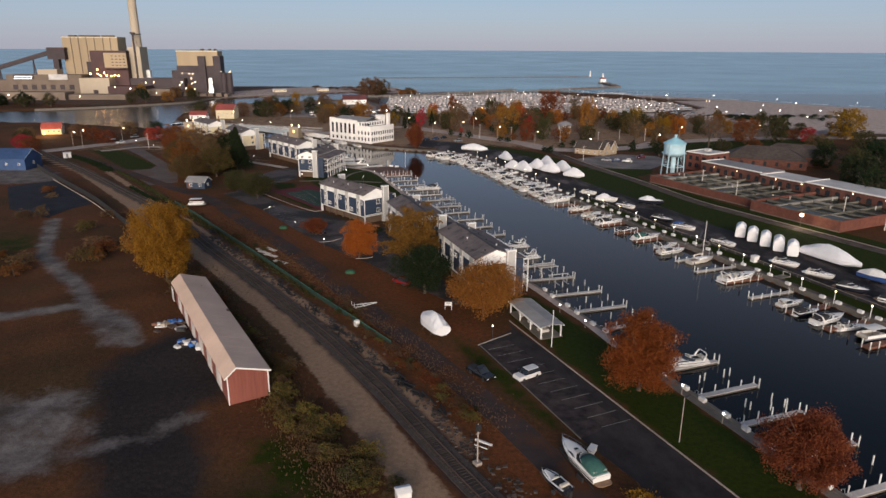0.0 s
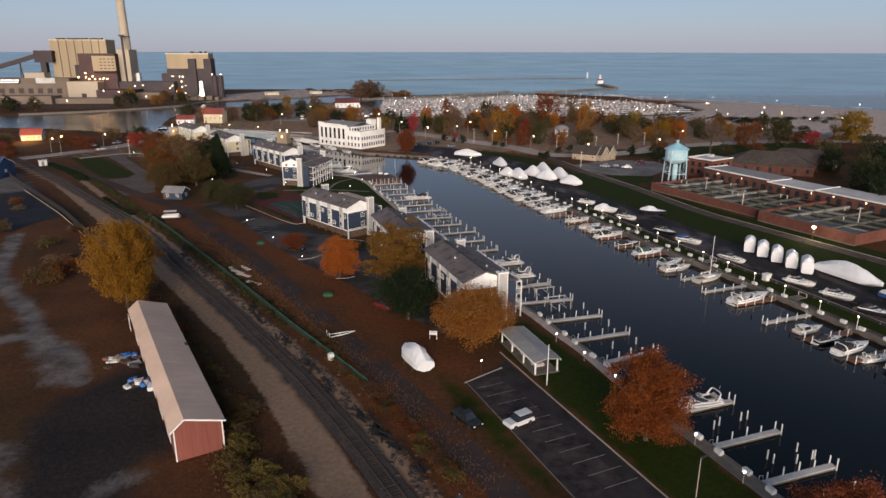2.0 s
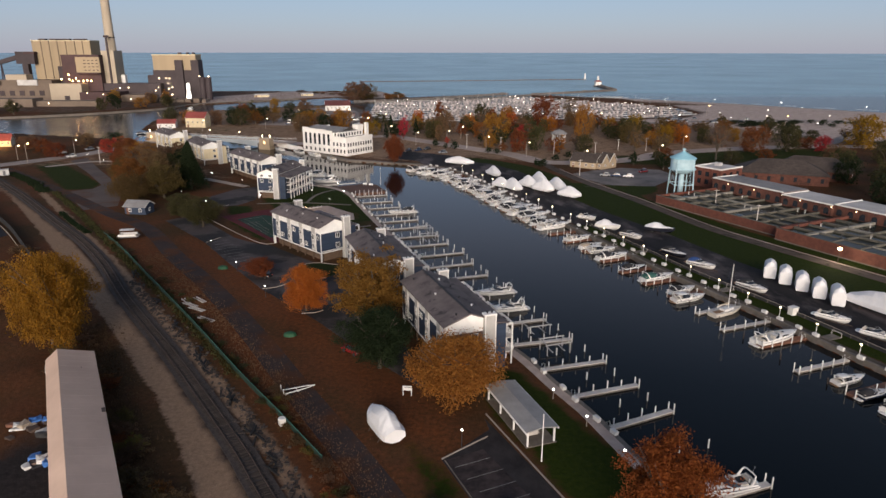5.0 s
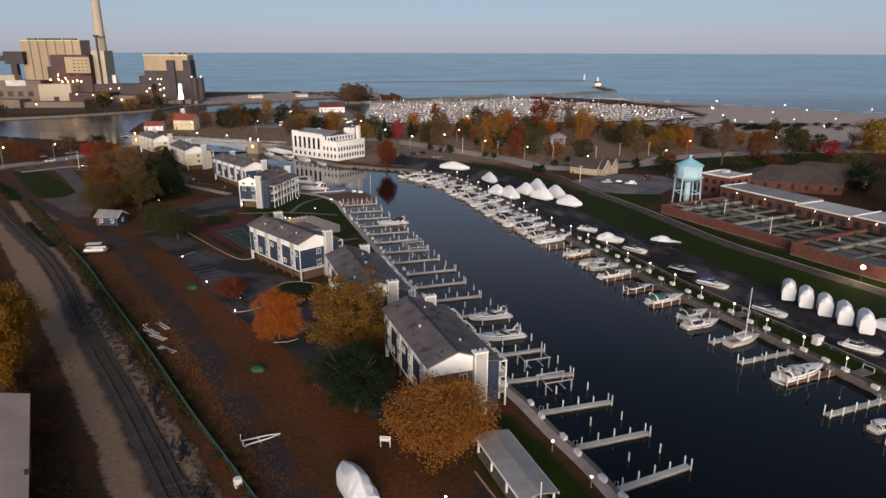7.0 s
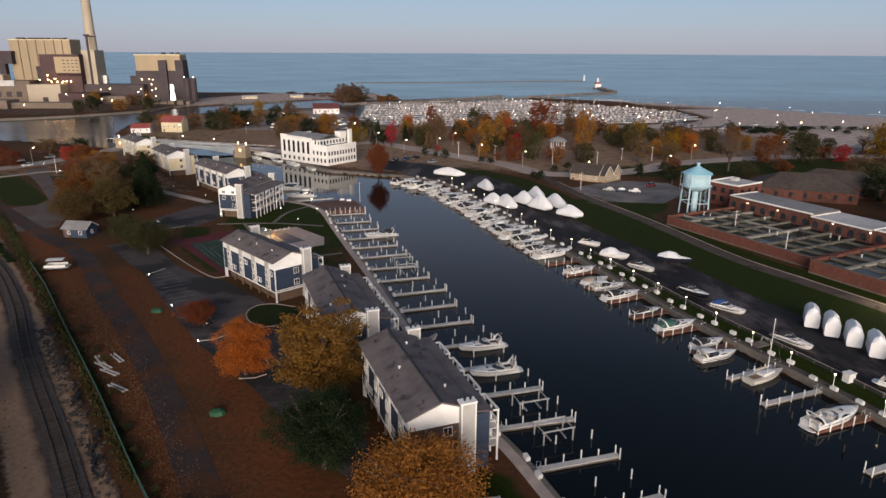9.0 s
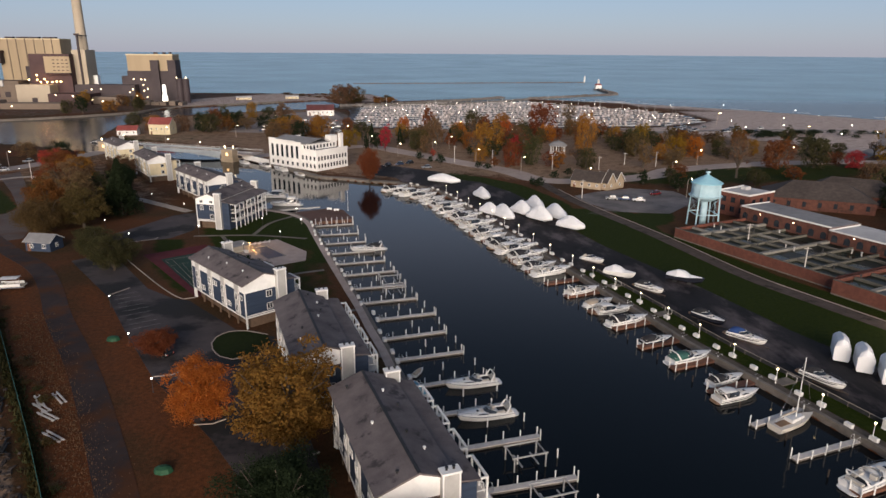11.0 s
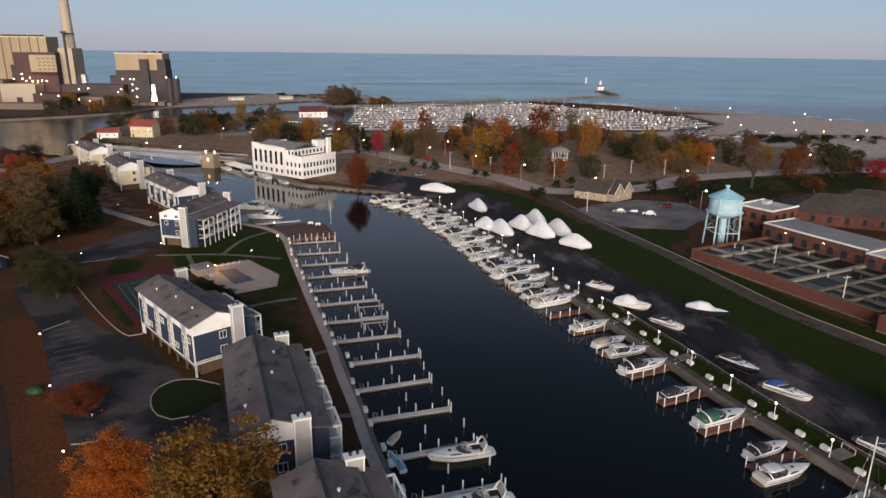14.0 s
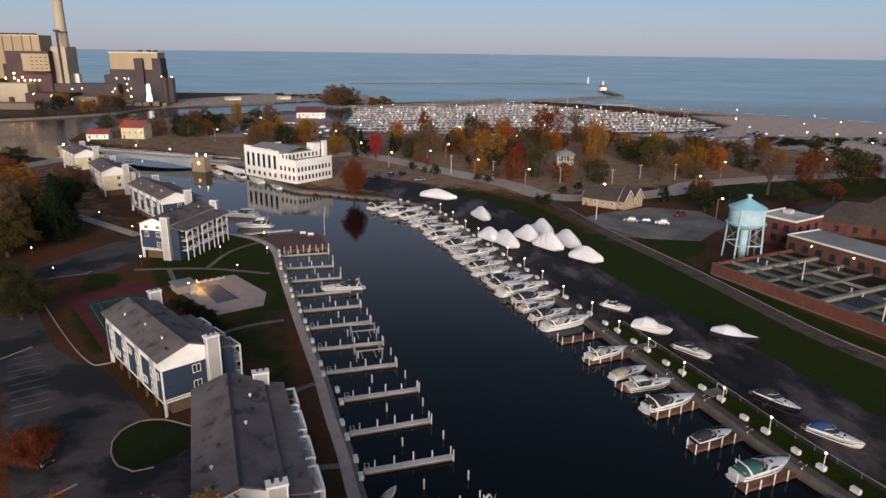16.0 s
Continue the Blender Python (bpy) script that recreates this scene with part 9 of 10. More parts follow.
# dry grass tufts, far too many to count
def tufts(name, line, spread, n, material, label, seed, size=0.35):
    rng = np.random.RandomState(seed)
    pts = np.array([(p.x, p.y) for p in smooth_line(line, 1.0)])
    c = pts[rng.randint(0, len(pts), n)] + rng.randn(n, 2) * spread
    a = rng.rand(n) * 6.283
    s = size * (0.5 + rng.rand(n))
    dx, dy = np.cos(a) * s * 0.5, np.sin(a) * s * 0.5
    z = -0.05 + 0 * a
    lean = rng.randn(n, 2) * s[:, None] * 0.4
    v = np.stack([np.stack([c[:, 0] - dx, c[:, 1] - dy, z], -1), np.stack([c[:, 0] + dx, c[:, 1] + dy, z], -1), np.stack([c[:, 0] + lean[:, 0], c[:, 1] + lean[:, 1], s * 1.3], -1)], 1).reshape(-1, 3)
    sh = Shape()
    sh.v, sh.f = [tuple(q) for q in v.tolist()], [(3 * i, 3 * i + 1, 3 * i + 2) for i in range(n)]
    return tagged(new(name, sh.mesh(name, material)), label, "grass", kind="stuff")


tufts("dry_grass", [(-16, 18), (-30, 46), (-46, 74), (-64, 110)], 2.2, 9000, LEAF["straw"], "dry straw-coloured grass tufts by the gravel strip", 1, 0.24)
tufts("dry_grass", [(2, 38), (-7, 56), (-16, 72), (-38, 109), (-70, 158)], 1.8, 9000, LEAF["brown"], "brown grass and fallen leaves along the lane", 2, 0.16)
tufts("fence_weeds", [(-137.8, 242.9), (-113.6, 209.8), (-91.5, 177.9), (-74.3, 153.2), (-61.8, 135.3), (-50.5, 119), (-43.2, 108), (-31, 89.2)], 0.7, 4500, LEAF["green"], "dark green weeds grown along the railway fence", 3, 0.36)
tufts("embankment_scrub", [(-176, 283), (-156.3, 262), (-141.4, 243)], 0.8, 2600, LEAF["dark"], "dark scrub on the railway embankment", 5, 0.6)
tufts("embankment_scrub", [(-118.4, 208.2), (-107, 193), (-98.1, 182.3)], 0.5, 1200, LEAF["dark"], "dark scrub between the tracks", 6, 0.4)
cab = thing("signal_cabinet", at(-177.5, 280, 0, 30), "white signal cabinet standing beside the railway", "cabinet")
part("body", Shape().box(-1.7, 1.7, -1.2, 1.2, 0, 2.5), WHITE_PAINT, cab)
part("roof", Shape().box(-1.9, 1.9, -1.4, 1.4, 2.5, 2.68), FLAT_ROOF, cab, "flat overhanging roof")
part("door", Shape().box(-0.5, 0.5, -1.26, -1.18, 0.1, 2.1), GREY_ROOF, cab)

# ======== railway ========
TRACK = smooth_line([(8.5, 4), (-2.5, 24), (-8.7, 36.1), (-15.0, 48.5), (-22.0, 61), (-27.0, 69.6), (-44.0, 96.3), (-58.5, 117.6), (-67.2, 130.7), (-80.4, 152.2), (-96.0, 174), (-113.2, 194.9), (-129.4, 215.2), (-152, 243), (-196, 294), (-238, 342)], 1.0)
struct("ballast", ribbon(TRACK[::3], -1.9, 1.9, -0.3, 0.12), mat("dark ballast", (0.036, 0.029, 0.027), (0.075, 0.060, 0.054), 2.5, 0.95, 0.6, fine=9), "dark stained railway ballast", "ballast")
track = thing("railway_track", at(0, 0), "single rusty railway track on timber sleepers", "railway track", kind="structure")
for s in (-0.75, 0.75):
    part("rail", ribbon(TRACK[::2], s - 0.05, s + 0.05, 0.14, 0.34), STEEL, track)
sleeper_me = Shape().box(-1.25, 1.25, -0.13, 0.13, 0.05, 0.2).mesh("sleeper", mat("old timber sleeper", (0.040, 0.031, 0.027), (0.075, 0.058, 0.049), 2.0, 0.95, 0.3, per_object=0.35))
rest = Shape()
dist, made, prev = 0.0, 0, TRACK[0]
for i, p in enumerate(TRACK[1:], 1):
    seg = p - prev
    a = math.atan2(seg.y, seg.x)
    n = max(1, int(round(seg.length / 0.62)))
    for j in range(n):
        q = prev + seg * (j / n)
        if q.y > 14 and made < 290:
            part("sleeper", sleeper_me, None, track, at=at(q.x, q.y, 0, math.degrees(a) + 90))
            made += 1
        else:
            c, s = math.cos(a + math.pi / 2), math.sin(a + math.pi / 2)
            rest.prism([(q.x + c * u - s * v, q.y + s * u + c * v) for u, v in ((-1.25, -0.13), (1.25, -0.13), (1.25, 0.13), (-1.25, 0.13))], 0.05, 0.2)
    prev = p
tagged(part("sleepers_beyond", rest, sleeper_me.materials[0], track), kind="stuff")


def fence(name, pts, h, label, post_mat, panel_mat, gap=2.6, solid=False, rail_mat=None):
    ob = thing(name, at(0, 0), label, "fence", kind="structure")
    line = smooth_line(pts, gap)
    for p in line:
        part("post", Shape().lathe([(0.05, -0.1), (0.05, h + 0.05)], 6, p.x, p.y), post_mat, ob)
    part("mesh_panel", ribbon(line, -0.015, 0.015, 0.05, h - (0.0 if solid else 0.05)), panel_mat, ob)
    part("top_rail", ribbon(line, -0.04, 0.04, h - 0.02, h + 0.06), rail_mat or post_mat, ob)
    return ob


FENCE_GREEN = mat("green fence screen", (0.012, 0.030, 0.023), (0.024, 0.056, 0.042), 1.5, 0.85)
FENCE_BLACK = mat("black fence screen", (0.012, 0.012, 0.013), (0.025, 0.024, 0.024), 1.0, 0.9)
fence("lane_fence", [(-92, 179.5), (-80, 163), (-68, 145), (-50.5, 119), (-43.2, 108), (-31, 89.2), (-22.4, 76.6), (-17.8, 69.7), (-14.0, 64)], 1.05, "low fence with green screening along the railway", FENCE_GREEN, FENCE_GREEN, rail_mat=mat("teal fence edge", (0.03, 0.105, 0.085), (0.06, 0.19, 0.155), 0.35, 0.7))
fence("yard_fence", [(-206, 296.5), (-176, 251.2), (-154.4, 224.3), (-135.2, 201.2), (-119.6, 182.2), (-100.7, 156.5), (-87.8, 138.9), (-82, 130)], 1.9, "dark screened fence round a paved yard", DARK_METAL, FENCE_BLACK, 3.0, True)
fence("yard_kerb_rail", [(-155.2, 223.4), (-136, 200.4), (-120.4, 181.4), (-104, 159.5)], 0.35, "pale low rail beside a paved yard", CONCRETE, CONCRETE, 3.0)
fence("boatyard_rail", [(p.x, p.y) for p in offset([q for q in near_right if 20 < q.y < 184], 5.9)][::2], 0.75, "low pale guard rail along the boatyard", CONCRETE, DARK_METAL, 3.0, rail_mat=CONCRETE)

# ======== lamps, poles and signs ========


def globe_lamp(h, r, glass, label, group, post=None):
    ob = thing("post_lamp", at(0, 0), label, "lamp", group)
    part("post", Shape().lathe([(0.09, 0), (0.06, 0.4), (0.05, h - r)], 8), post or WHITE_PAINT, ob)
    part("globe", Shape().lathe([(0.05, h - r), (r * 0.75, h - r * 0.6), (r, h), (r * 0.75, h + r * 0.65), (0.03, h + r)], 10), glass, ob, "glowing globe")
    part("collar", Shape().lathe([(0.1, h - r - 0.08), (0.12, h - r + 0.04)], 8), DARK_METAL, ob)
    return ob


def scatter(src, spots, z=0.05):
    for i, (x, y) in enumerate(spots):
        if i:
            copy_thing(src, at(x, y, z))
        else:
            src.matrix_basis = at(x, y, z)


scatter(globe_lamp(2.7, 0.17, LAMP_WARM, "white post lamp with a lit globe along the boatyard walk", "east walk lamps"),
        [(21.7, 278.8), (25.2, 267.4), (28.3, 256), (31.3, 247.2), (34.2, 237.4), (37.0, 227.8), (39.9, 218.3), (42.5, 208.5), (45.1, 198), (48.8, 188.0), (51.4, 178.2), (54.3, 170.0), (57.0, 160.6), (59.7, 151.9), (62.5, 143.2), (65.0, 134.4),
         (67.5, 124.7), (69.9, 116.2), (72.4, 108.0), (74.7, 99.3), (77.1, 90.2), (79.5, 81.9), (81.8, 73.6), (84.4, 65.4), (88.8, 59), (91.6, 50.6)])
scatter(globe_lamp(2.6, 0.14, LAMP_WHITE, "post lamp with a lit globe beside the apartments", "apartment lamps", DARK_METAL),
        [(-85.4, 229), (-56.2, 163), (-44.6, 143.5), (-34, 125.8), (-9.8, 111.2), (-71.8, 212.6), (-85.2, 267.3), (-68.4, 250.2), (-55.2, 221.4), (-38.1, 229.6), (-29.9, 214.3), (-37.4, 201.7), (4.7, 66.8), (-160.9, 321.4), (-145, 303)])
scatter(globe_lamp(1.6, 0.18, LAMP_WHITE, "short bollard lamp with a lit globe on the west walkway", "west walk lamps", CONCRETE),
        [(20.0, 79.0), (23.2, 71.0), (26.0, 62.4), (32.0, 45.2), (34.6, 36.7), (13.4, 99.0), (5.2, 120.6), (-26.6, 232.0), (-30.5, 247.0)])
pole = thing("flagpole", at(15.0, 62.8), "bare white flagpole beside the shelter", "flagpole")
part("shaft", Shape().lathe([(0.09, 0), (0.05, 7.0)], 8), WHITE_PAINT, pole)
part("truck_ball", Shape().lathe([(0.02, 7.0), (0.11, 7.1), (0.02, 7.2)], 8), WHITE_PAINT, pole)
lp = thing("street_lamp", at(26.6, 32.4), "tall pale lamp pole on the lawn", "street lamp")
part("shaft", Shape().lathe([(0.08, 0), (0.05, 6.9)], 8), CONCRETE, lp)
part("lamp_head", Shape().bar((0, 0, 6.9), (0.9, 0.3, 7.05), 0.22, 0.14), DARK_METAL, lp)


def street_lamp(h, label, group, glass):
    ob = thing("street_lamp", at(0, 0), label, "street lamp", group)
    part("shaft", Shape().lathe([(0.14, 0), (0.08, h)], 6), CONCRETE, ob)
    part("arm", Shape().bar((0, 0, h), (1.4, 0, h + 0.25), 0.1), CONCRETE, ob)
    part("lamp_head", Shape().lathe([(0.15, h - 0.12), (0.34, h + 0.05), (0.32, h + 0.3), (0.1, h + 0.4)], 8, 1.4, 0), glass, ob, "glowing lamp head")
    return ob


scatter(street_lamp(7.0, "street lamp with a lit warm head", "park street lamps", LAMP_WARM),
        [(-14, 398), (20, 372), (2, 366), (40, 346), (58, 322), (122, 308), (148, 342), (200, 352), (-60, 392), (-100, 372), (-120, 384), (-150, 402), (-176, 340), (-195, 322), (-222, 296), (30, 395), (70, 430), (150, 440), (-40, 440), (-70, 470),
         (-90, 520), (-50, 520), (-20, 480), (20, 480), (60, 485), (-100, 450), (-140, 440), (98, 482), (140, 478), (112, 268), (80, 292)], 0.0)
scatter(street_lamp(5.5, "tall beach car park lamp with a lit head", "beach lamps", LAMP_WHITE),
        [(240, 500), (262, 470), (290, 520), (310, 470), (330, 540), (350, 440), (300, 430), (270, 420), (380, 480), (340, 590), (300, 640), (400, 420), (260, 560), (420, 500), (230, 460), (360, 390), (200, 480), (180, 500), (440, 440), (310, 380), (250, 640), (390, 545)], 0.0)
scatter(street_lamp(9.0, "tall sodium floodlight with a bright orange head", "floodlights", LAMP_ORANGE), [(255, 430), (-186, 314), (-30, 430), (40, 455), (240, 520)], 0.0)
flood = thing("floodlight", at(107.5, 143.3), "bright floodlight on a post beside the brick wall", "floodlight")
part("post", Shape().lathe([(0.1, 0), (0.08, 3.6)], 8), STEEL, flood)
part("lamp_head", Shape().lathe([(0.1, 3.4), (0.5, 3.6), (0.5, 4.1), (0.1, 4.3)], 10), LAMP_WARM, flood, "glaring lamp head")
for x, y, h in ((104, 178, 7.5), (131, 139, 8), (125, 150, 8), (102.5, 203, 7), (74, 330, 7), (47, 338, 8), (30, 352, 8), (96, 330, 6), (112, 342, 6), (126, 338, 7), (-150, 310, 8), (-135, 302, 8), (72, 268, 7)):
    u = thing("utility_pole", at(x, y), "plain wooden utility pole", "utility pole", "utility poles")
    part("shaft", Shape().lathe([(0.17, 0), (0.11, h)], 6), WOOD_GREY, u)
    part("crossarm", Shape().bar((-0.9, 0, h - 0.4), (0.9, 0, h - 0.4), 0.12), WOOD_GREY, u)
sg = thing("rail_signal", at(-1.7, 28.4, 0, 30), "grey railway signal mast with side brackets and a cabinet", "railway signal")
part("mast", Shape().lathe([(0.11, 0), (0.08, 6.0)], 8), CONCRETE, sg)
for z in (1.6, 2.6, 3.6, 4.6):
    part("bracket", Shape().bar((-0.35, 0, z), (0.35, 0, z), 0.07), CONCRETE, sg)
part("signal_head", Shape().box(-0.3, 0.3, -0.2, 0.2, 5.0, 5.9), DARK_METAL, sg)
part("base", Shape().box(-0.45, 0.45, -0.45, 0.45, 0, 0.4), CONCRETE, sg)
rk = thing("boat_rack", at(-0.6, 32.2, 0, -35), "pale metal trailer frame standing in weeds", "trailer")
part("frame", Shape().bar((-1.2, 0, 0.8), (1.4, 0, 0.8), 0.35, 0.16).bar((-1.0, -0.6, 0.4), (1.0, -0.6, 0.4), 0.1).bar((-1.0, 0.6, 0.4), (1.0, 0.6, 0.4), 0.1), BOX_WHITE, rk)
part("leg", Shape().bar((0.9, 0, 0), (0.9, 0, 0.8), 0.08).bar((-0.9, 0, 0), (-0.9, 0, 0.8), 0.08), STEEL, rk)
cab = thing("utility_cabinet", at(-11.2, 20.6, 0, 15), "white railway equipment cabinet", "cabinet")
part("body", Shape().box(-0.85, 0.85, -0.7, 0.7, 0, 2.3), BOX_WHITE, cab)
part("roof", Shape().rings([[(-0.95, -0.8, 2.3), (0.95, -0.8, 2.3), (0.95, 0.8, 2.3), (-0.95, 0.8, 2.3)], [(-0.9, -0.05, 2.6), (0.9, -0.05, 2.6), (0.9, 0.05, 2.6), (-0.9, 0.05, 2.6)]]), WHITE_PAINT, cab)
part("door", Shape().box(-0.6, 0.6, -0.73, -0.69, 0.15, 2.1), WHITE_PAINT, cab)
wb2 = thing("white_bin", at(13.9, 30.4, 0, 55), "white storage bin on the asphalt", "bin")
part("bin", Shape().box(-0.8, 0.8, -0.4, 0.4, 0.03, 0.75), BOX_WHITE, wb2)
part("lid", Shape().box(-0.85, 0.85, -0.45, 0.45, 0.75, 0.85), WHITE_PAINT, wb2)
sb = thing("sign_board", at(-2.8, 81.2, 0, -10), "small white sign board on two posts", "sign")
part("board", Shape().box(-0.75, 0.75, -0.04, 0.04, 0.9, 1.7), WHITE_PAINT, sb)
part("post", Shape().box(-0.72, -0.6, -0.05, 0.05, 0, 0.9), WHITE_PAINT, sb)
part("post", Shape().box(0.6, 0.72, -0.05, 0.05, 0, 0.9), WHITE_PAINT, sb)
part("text_bar", Shape().box(-0.5, 0.5, -0.06, -0.04, 1.4, 1.5), DARK_METAL, sb)
wc = thing("white_cabinet", at(-21.0, 73.6, 0, 30), "small white cabinet beside the fence", "cabinet")
part("body", Shape().box(-0.45, 0.45, -0.45, 0.45, 0, 1.0), BOX_WHITE, wc)
part("lid", Shape().lathe([(0.6, 1.0), (0.5, 1.15)], 8), WHITE_PAINT, wc)
tl = thing("boat_trailer", at(-22.2, 82.2, 0, 25), "white boat trailer frame on the leafy lane", "trailer")
part("frame", Shape().bar((-0.4, -0.7, 0.6), (3.4, -0.4, 0.6), 0.14).bar((-0.4, 0.7, 0.6), (3.4, 0.4, 0.6), 0.14).bar((3.4, -0.4, 0.6), (5.0, 0, 0.6), 0.12).bar((3.4, 0.4, 0.6), (5.0, 0, 0.6), 0.12).bar((0, -0.9, 0.5), (0, 0.9, 0.5), 0.12).bar((2, -0.8, 0.55), (2, 0.8, 0.55), 0.12), BOX_WHITE, tl)
for s in (-0.95, 0.95):
    part("wheel", Shape().lathe([(0.1, -0.1), (0.33, -0.1), (0.33, 0.1), (0.1, 0.1)], 12), CANVAS_DARK, tl, at=pose(0.6, s, 0.33, 90, 0, 0))
part("bunk_post", Shape().bar((-0.3, -0.8, 0.6), (-0.3, -0.8, 1.6), 0.08).bar((-0.3, 0.8, 0.6), (-0.3, 0.8, 1.6), 0.08), BOX_WHITE, tl)
for x, y in ((-25.2, 105), (-48.8, 146.4)):
    gb = thing("green_bin", at(x, y), "dark green covered heap beside the lane", "bin")
    part("cover", Shape().rings([[(1.3 * math.cos(a), 0.9 * math.sin(a), 0) for a in np.linspace(0, 5.5, 8)], [(1.1 * math.cos(a), 0.75 * math.sin(a), 0.6) for a in np.linspace(0, 5.5, 8)], [(0.5 * math.cos(a), 0.3 * math.sin(a), 0.85) for a in np.linspace(0, 5.5, 8)]]), mat("green tarpaulin", (0.01, 0.055, 0.025), (0.02, 0.085, 0.04), 2, 0.7), gb)
rp = random.Random(3)
for x, y in ((-50.8, 123.6), (-49.4, 121.6), (-48.2, 124.4), (-43.6, 113.4), (-47.2, 119)):
    ds = thing("dock_section", at(x, y, 0, -40 + rp.uniform(-25, 25)), "grey dock section lying on dry grass", "dock section", "stacked dock sections")
    part("plank", Shape().box(-2.2, 2.2, -0.12, 0.12, 0.12, 0.28), WOOD_GREY, ds)
    part("plank", Shape().box(-2.2, 2.2, 0.5, 0.74, 0.12, 0.28), WOOD_GREY, ds)
    part("batten", Shape().box(-1.8, -1.6, -0.15, 0.8, 0, 0.12), WOOD_GREY, ds)
    part("batten", Shape().box(1.6, 1.8, -0.15, 0.8, 0, 0.12), WOOD_GREY, ds)
# heaps of old sleepers left beside the track
rt = random.Random(31)
OLD_TIE = mat("tarred old sleepers", (0.008, 0.008, 0.009), (0.022, 0.020, 0.020), 2.0, 0.8, 0.3)
for x, y, n in ((-12.1, 51.0, 9), (-9.6, 47.5, 8), (-14.6, 54.6, 6), (-24.3, 71.1, 8), (-31.2, 82.1, 6), (-37.4, 92.6, 5), (-40.4, 98, 5), (-48.9, 110.7, 5), (-57.3, 124.1, 5), (-68.5, 142.3, 6), (-20.5, 64.0, 4), (-6.6, 42.6, 5)):
    heap = thing("sleeper_heap", at(x, y, 0, 118 + rt.uniform(-8, 8)), "heap of discarded black railway sleepers beside the track", "sleeper heap", "sleeper heaps")
    for i in range(n):
        cx, cy, lay = rt.uniform(-2.4, 2.4), rt.uniform(-0.7, 0.7), i % 3
        part("old_sleeper", Shape().box(-1.2, 1.2, -0.13, 0.13, 0, 0.2), OLD_TIE, heap, at=pose(cx, cy, 0.18 * lay, 0, 0, rt.uniform(-35, 35)))
# stones along the east shoulder of the track
STONE_GREY = mat("grey shoulder stone", (0.034, 0.026, 0.022), (0.080, 0.060, 0.050), 2.0, 0.9, 0.3, island=0.35)
sh = Shape()
shoulder = offset(TRACK, 3.6)
for i in range(900):
    q = shoulder[rt.randrange(8, min(150, len(shoulder)))]
    x, y, r = q.x + rt.gauss(0, 0.9), q.y + rt.gauss(0, 0.9), rt.uniform(0.1, 0.34)
    pts8 = [(x + sx * r * rt.uniform(0.6, 1), y + sy * r * rt.uniform(0.6, 1), r * sz * rt.uniform(0.5, 0.9)) for sz in (-0.2, 1) for sx, sy in ((-1, -1), (1, -1), (1, 1), (-1, 1))]
    sh.add(pts8, [(3, 2, 1, 0), (4, 5, 6, 7), (0, 1, 5, 4), (1, 2, 6, 5), (2, 3, 7, 6), (3, 0, 4, 7)])
tagged(new("shoulder_stones", sh.mesh("shoulder_stones", STONE_GREY)), "scattered grey stones along the track shoulder", "stones", kind="stuff")
# weeds in the ditch between the track and the lane
for i in range(52):
    t = rt.random()
    a, b = ((-24.9, 84.4), (-9.4, 54.5)) if rt.random() < 0.6 else ((-9.4, 54.5), (-1.2, 38.7))
    x, y = a[0] + (b[0] - a[0]) * t + rt.gauss(0, 0.7), a[1] + (b[1] - a[1]) * t + rt.gauss(0, 0.7)
    tree("shrub", rt.choice(["green", "weed", "rust", "straw", "brown"]), x, y, rt.uniform(0.5, 1.2), rt.uniform(0.7, 1.5), "low green and rust weeds in the ditch", "shrub", "ditch weeds")
# scrap beside the barn
SCRAP = [mat("scrap white", (0.5, 0.5, 0.5), (0.62, 0.62, 0.6), 2, 0.6), mat("scrap blue", (0.03, 0.12, 0.38), (0.05, 0.17, 0.46), 2, 0.6), STEEL, DARK_METAL, WOOD_BROWN, CANVAS_TAN]
for i in range(34):
    cx, cy = ((-57.0, 74.8) if i % 2 else (-50.2, 65.4))
    x, y = cx + rp.gauss(0, 1.5), cy + rp.gauss(0, 1.1)
    w, d, h = rp.uniform(0.3, 1.2), rp.uniform(0.25, 0.8), rp.uniform(0.2, 0.9)
    sc = thing("scrap_item", pose(x, y, 0, 0, 0, rp.uniform(0, 180)), "discarded scrap piled beside the barn", "scrap", "scrap by the barn")
    k = rp.choice([0, 0, 1, 2, 3, 4, 5]) if i % 2 else rp.choice([0, 1, 1, 1, 2, 3])
    part("piece", Shape().rings([[(-w, -d, 0), (w, -d * 0.9, 0), (w * 0.9, d, 0), (-w, d * 0.8, 0)], [(-w * 0.9, -d * 0.7, h), (w * 0.6, -d, h * 0.8), (w, d * 0.8, h), (-w * 0.7, d, h * 0.7)]]), SCRAP[k], sc)
# benches and stairs to the boatyard
for a in ((60.0, 155.2), (69.4, 125.2), (77.6, 99.0), (85.6, 72.6), (54.8, 172.6)):
    bn = thing("step_landing", at(a[0], a[1], 0.06, 110), "pale concrete landing with a guard rail by the boatyard", "landing", "boatyard landings")
    part("slab", Shape().box(-1.0, 1.0, -1.6, 1.6, 0, 0.14), CONCRETE_DARK, bn)
    part("guard_rail", Shape().bar((-1, -1.5, 0.95), (1, -1.5, 0.95), 0.08).bar((-1, -1.5, 0.1), (-1, -1.5, 0.95), 0.08).bar((1, -1.5, 0.1), (1, -1.5, 0.95), 0.08), WOOD_GREY, bn)
ub = thing("pump_box", at(76.8, 110.6, 0.03, 20), "white service box in the boatyard", "service box")
part("body", Shape().box(-0.8, 0.8, -0.6, 0.6, 0, 1.5), BOX_WHITE, ub)
part("lid", Shape().box(-0.9, 0.9, -0.7, 0.7, 1.5, 1.65), WHITE_PAINT, ub)

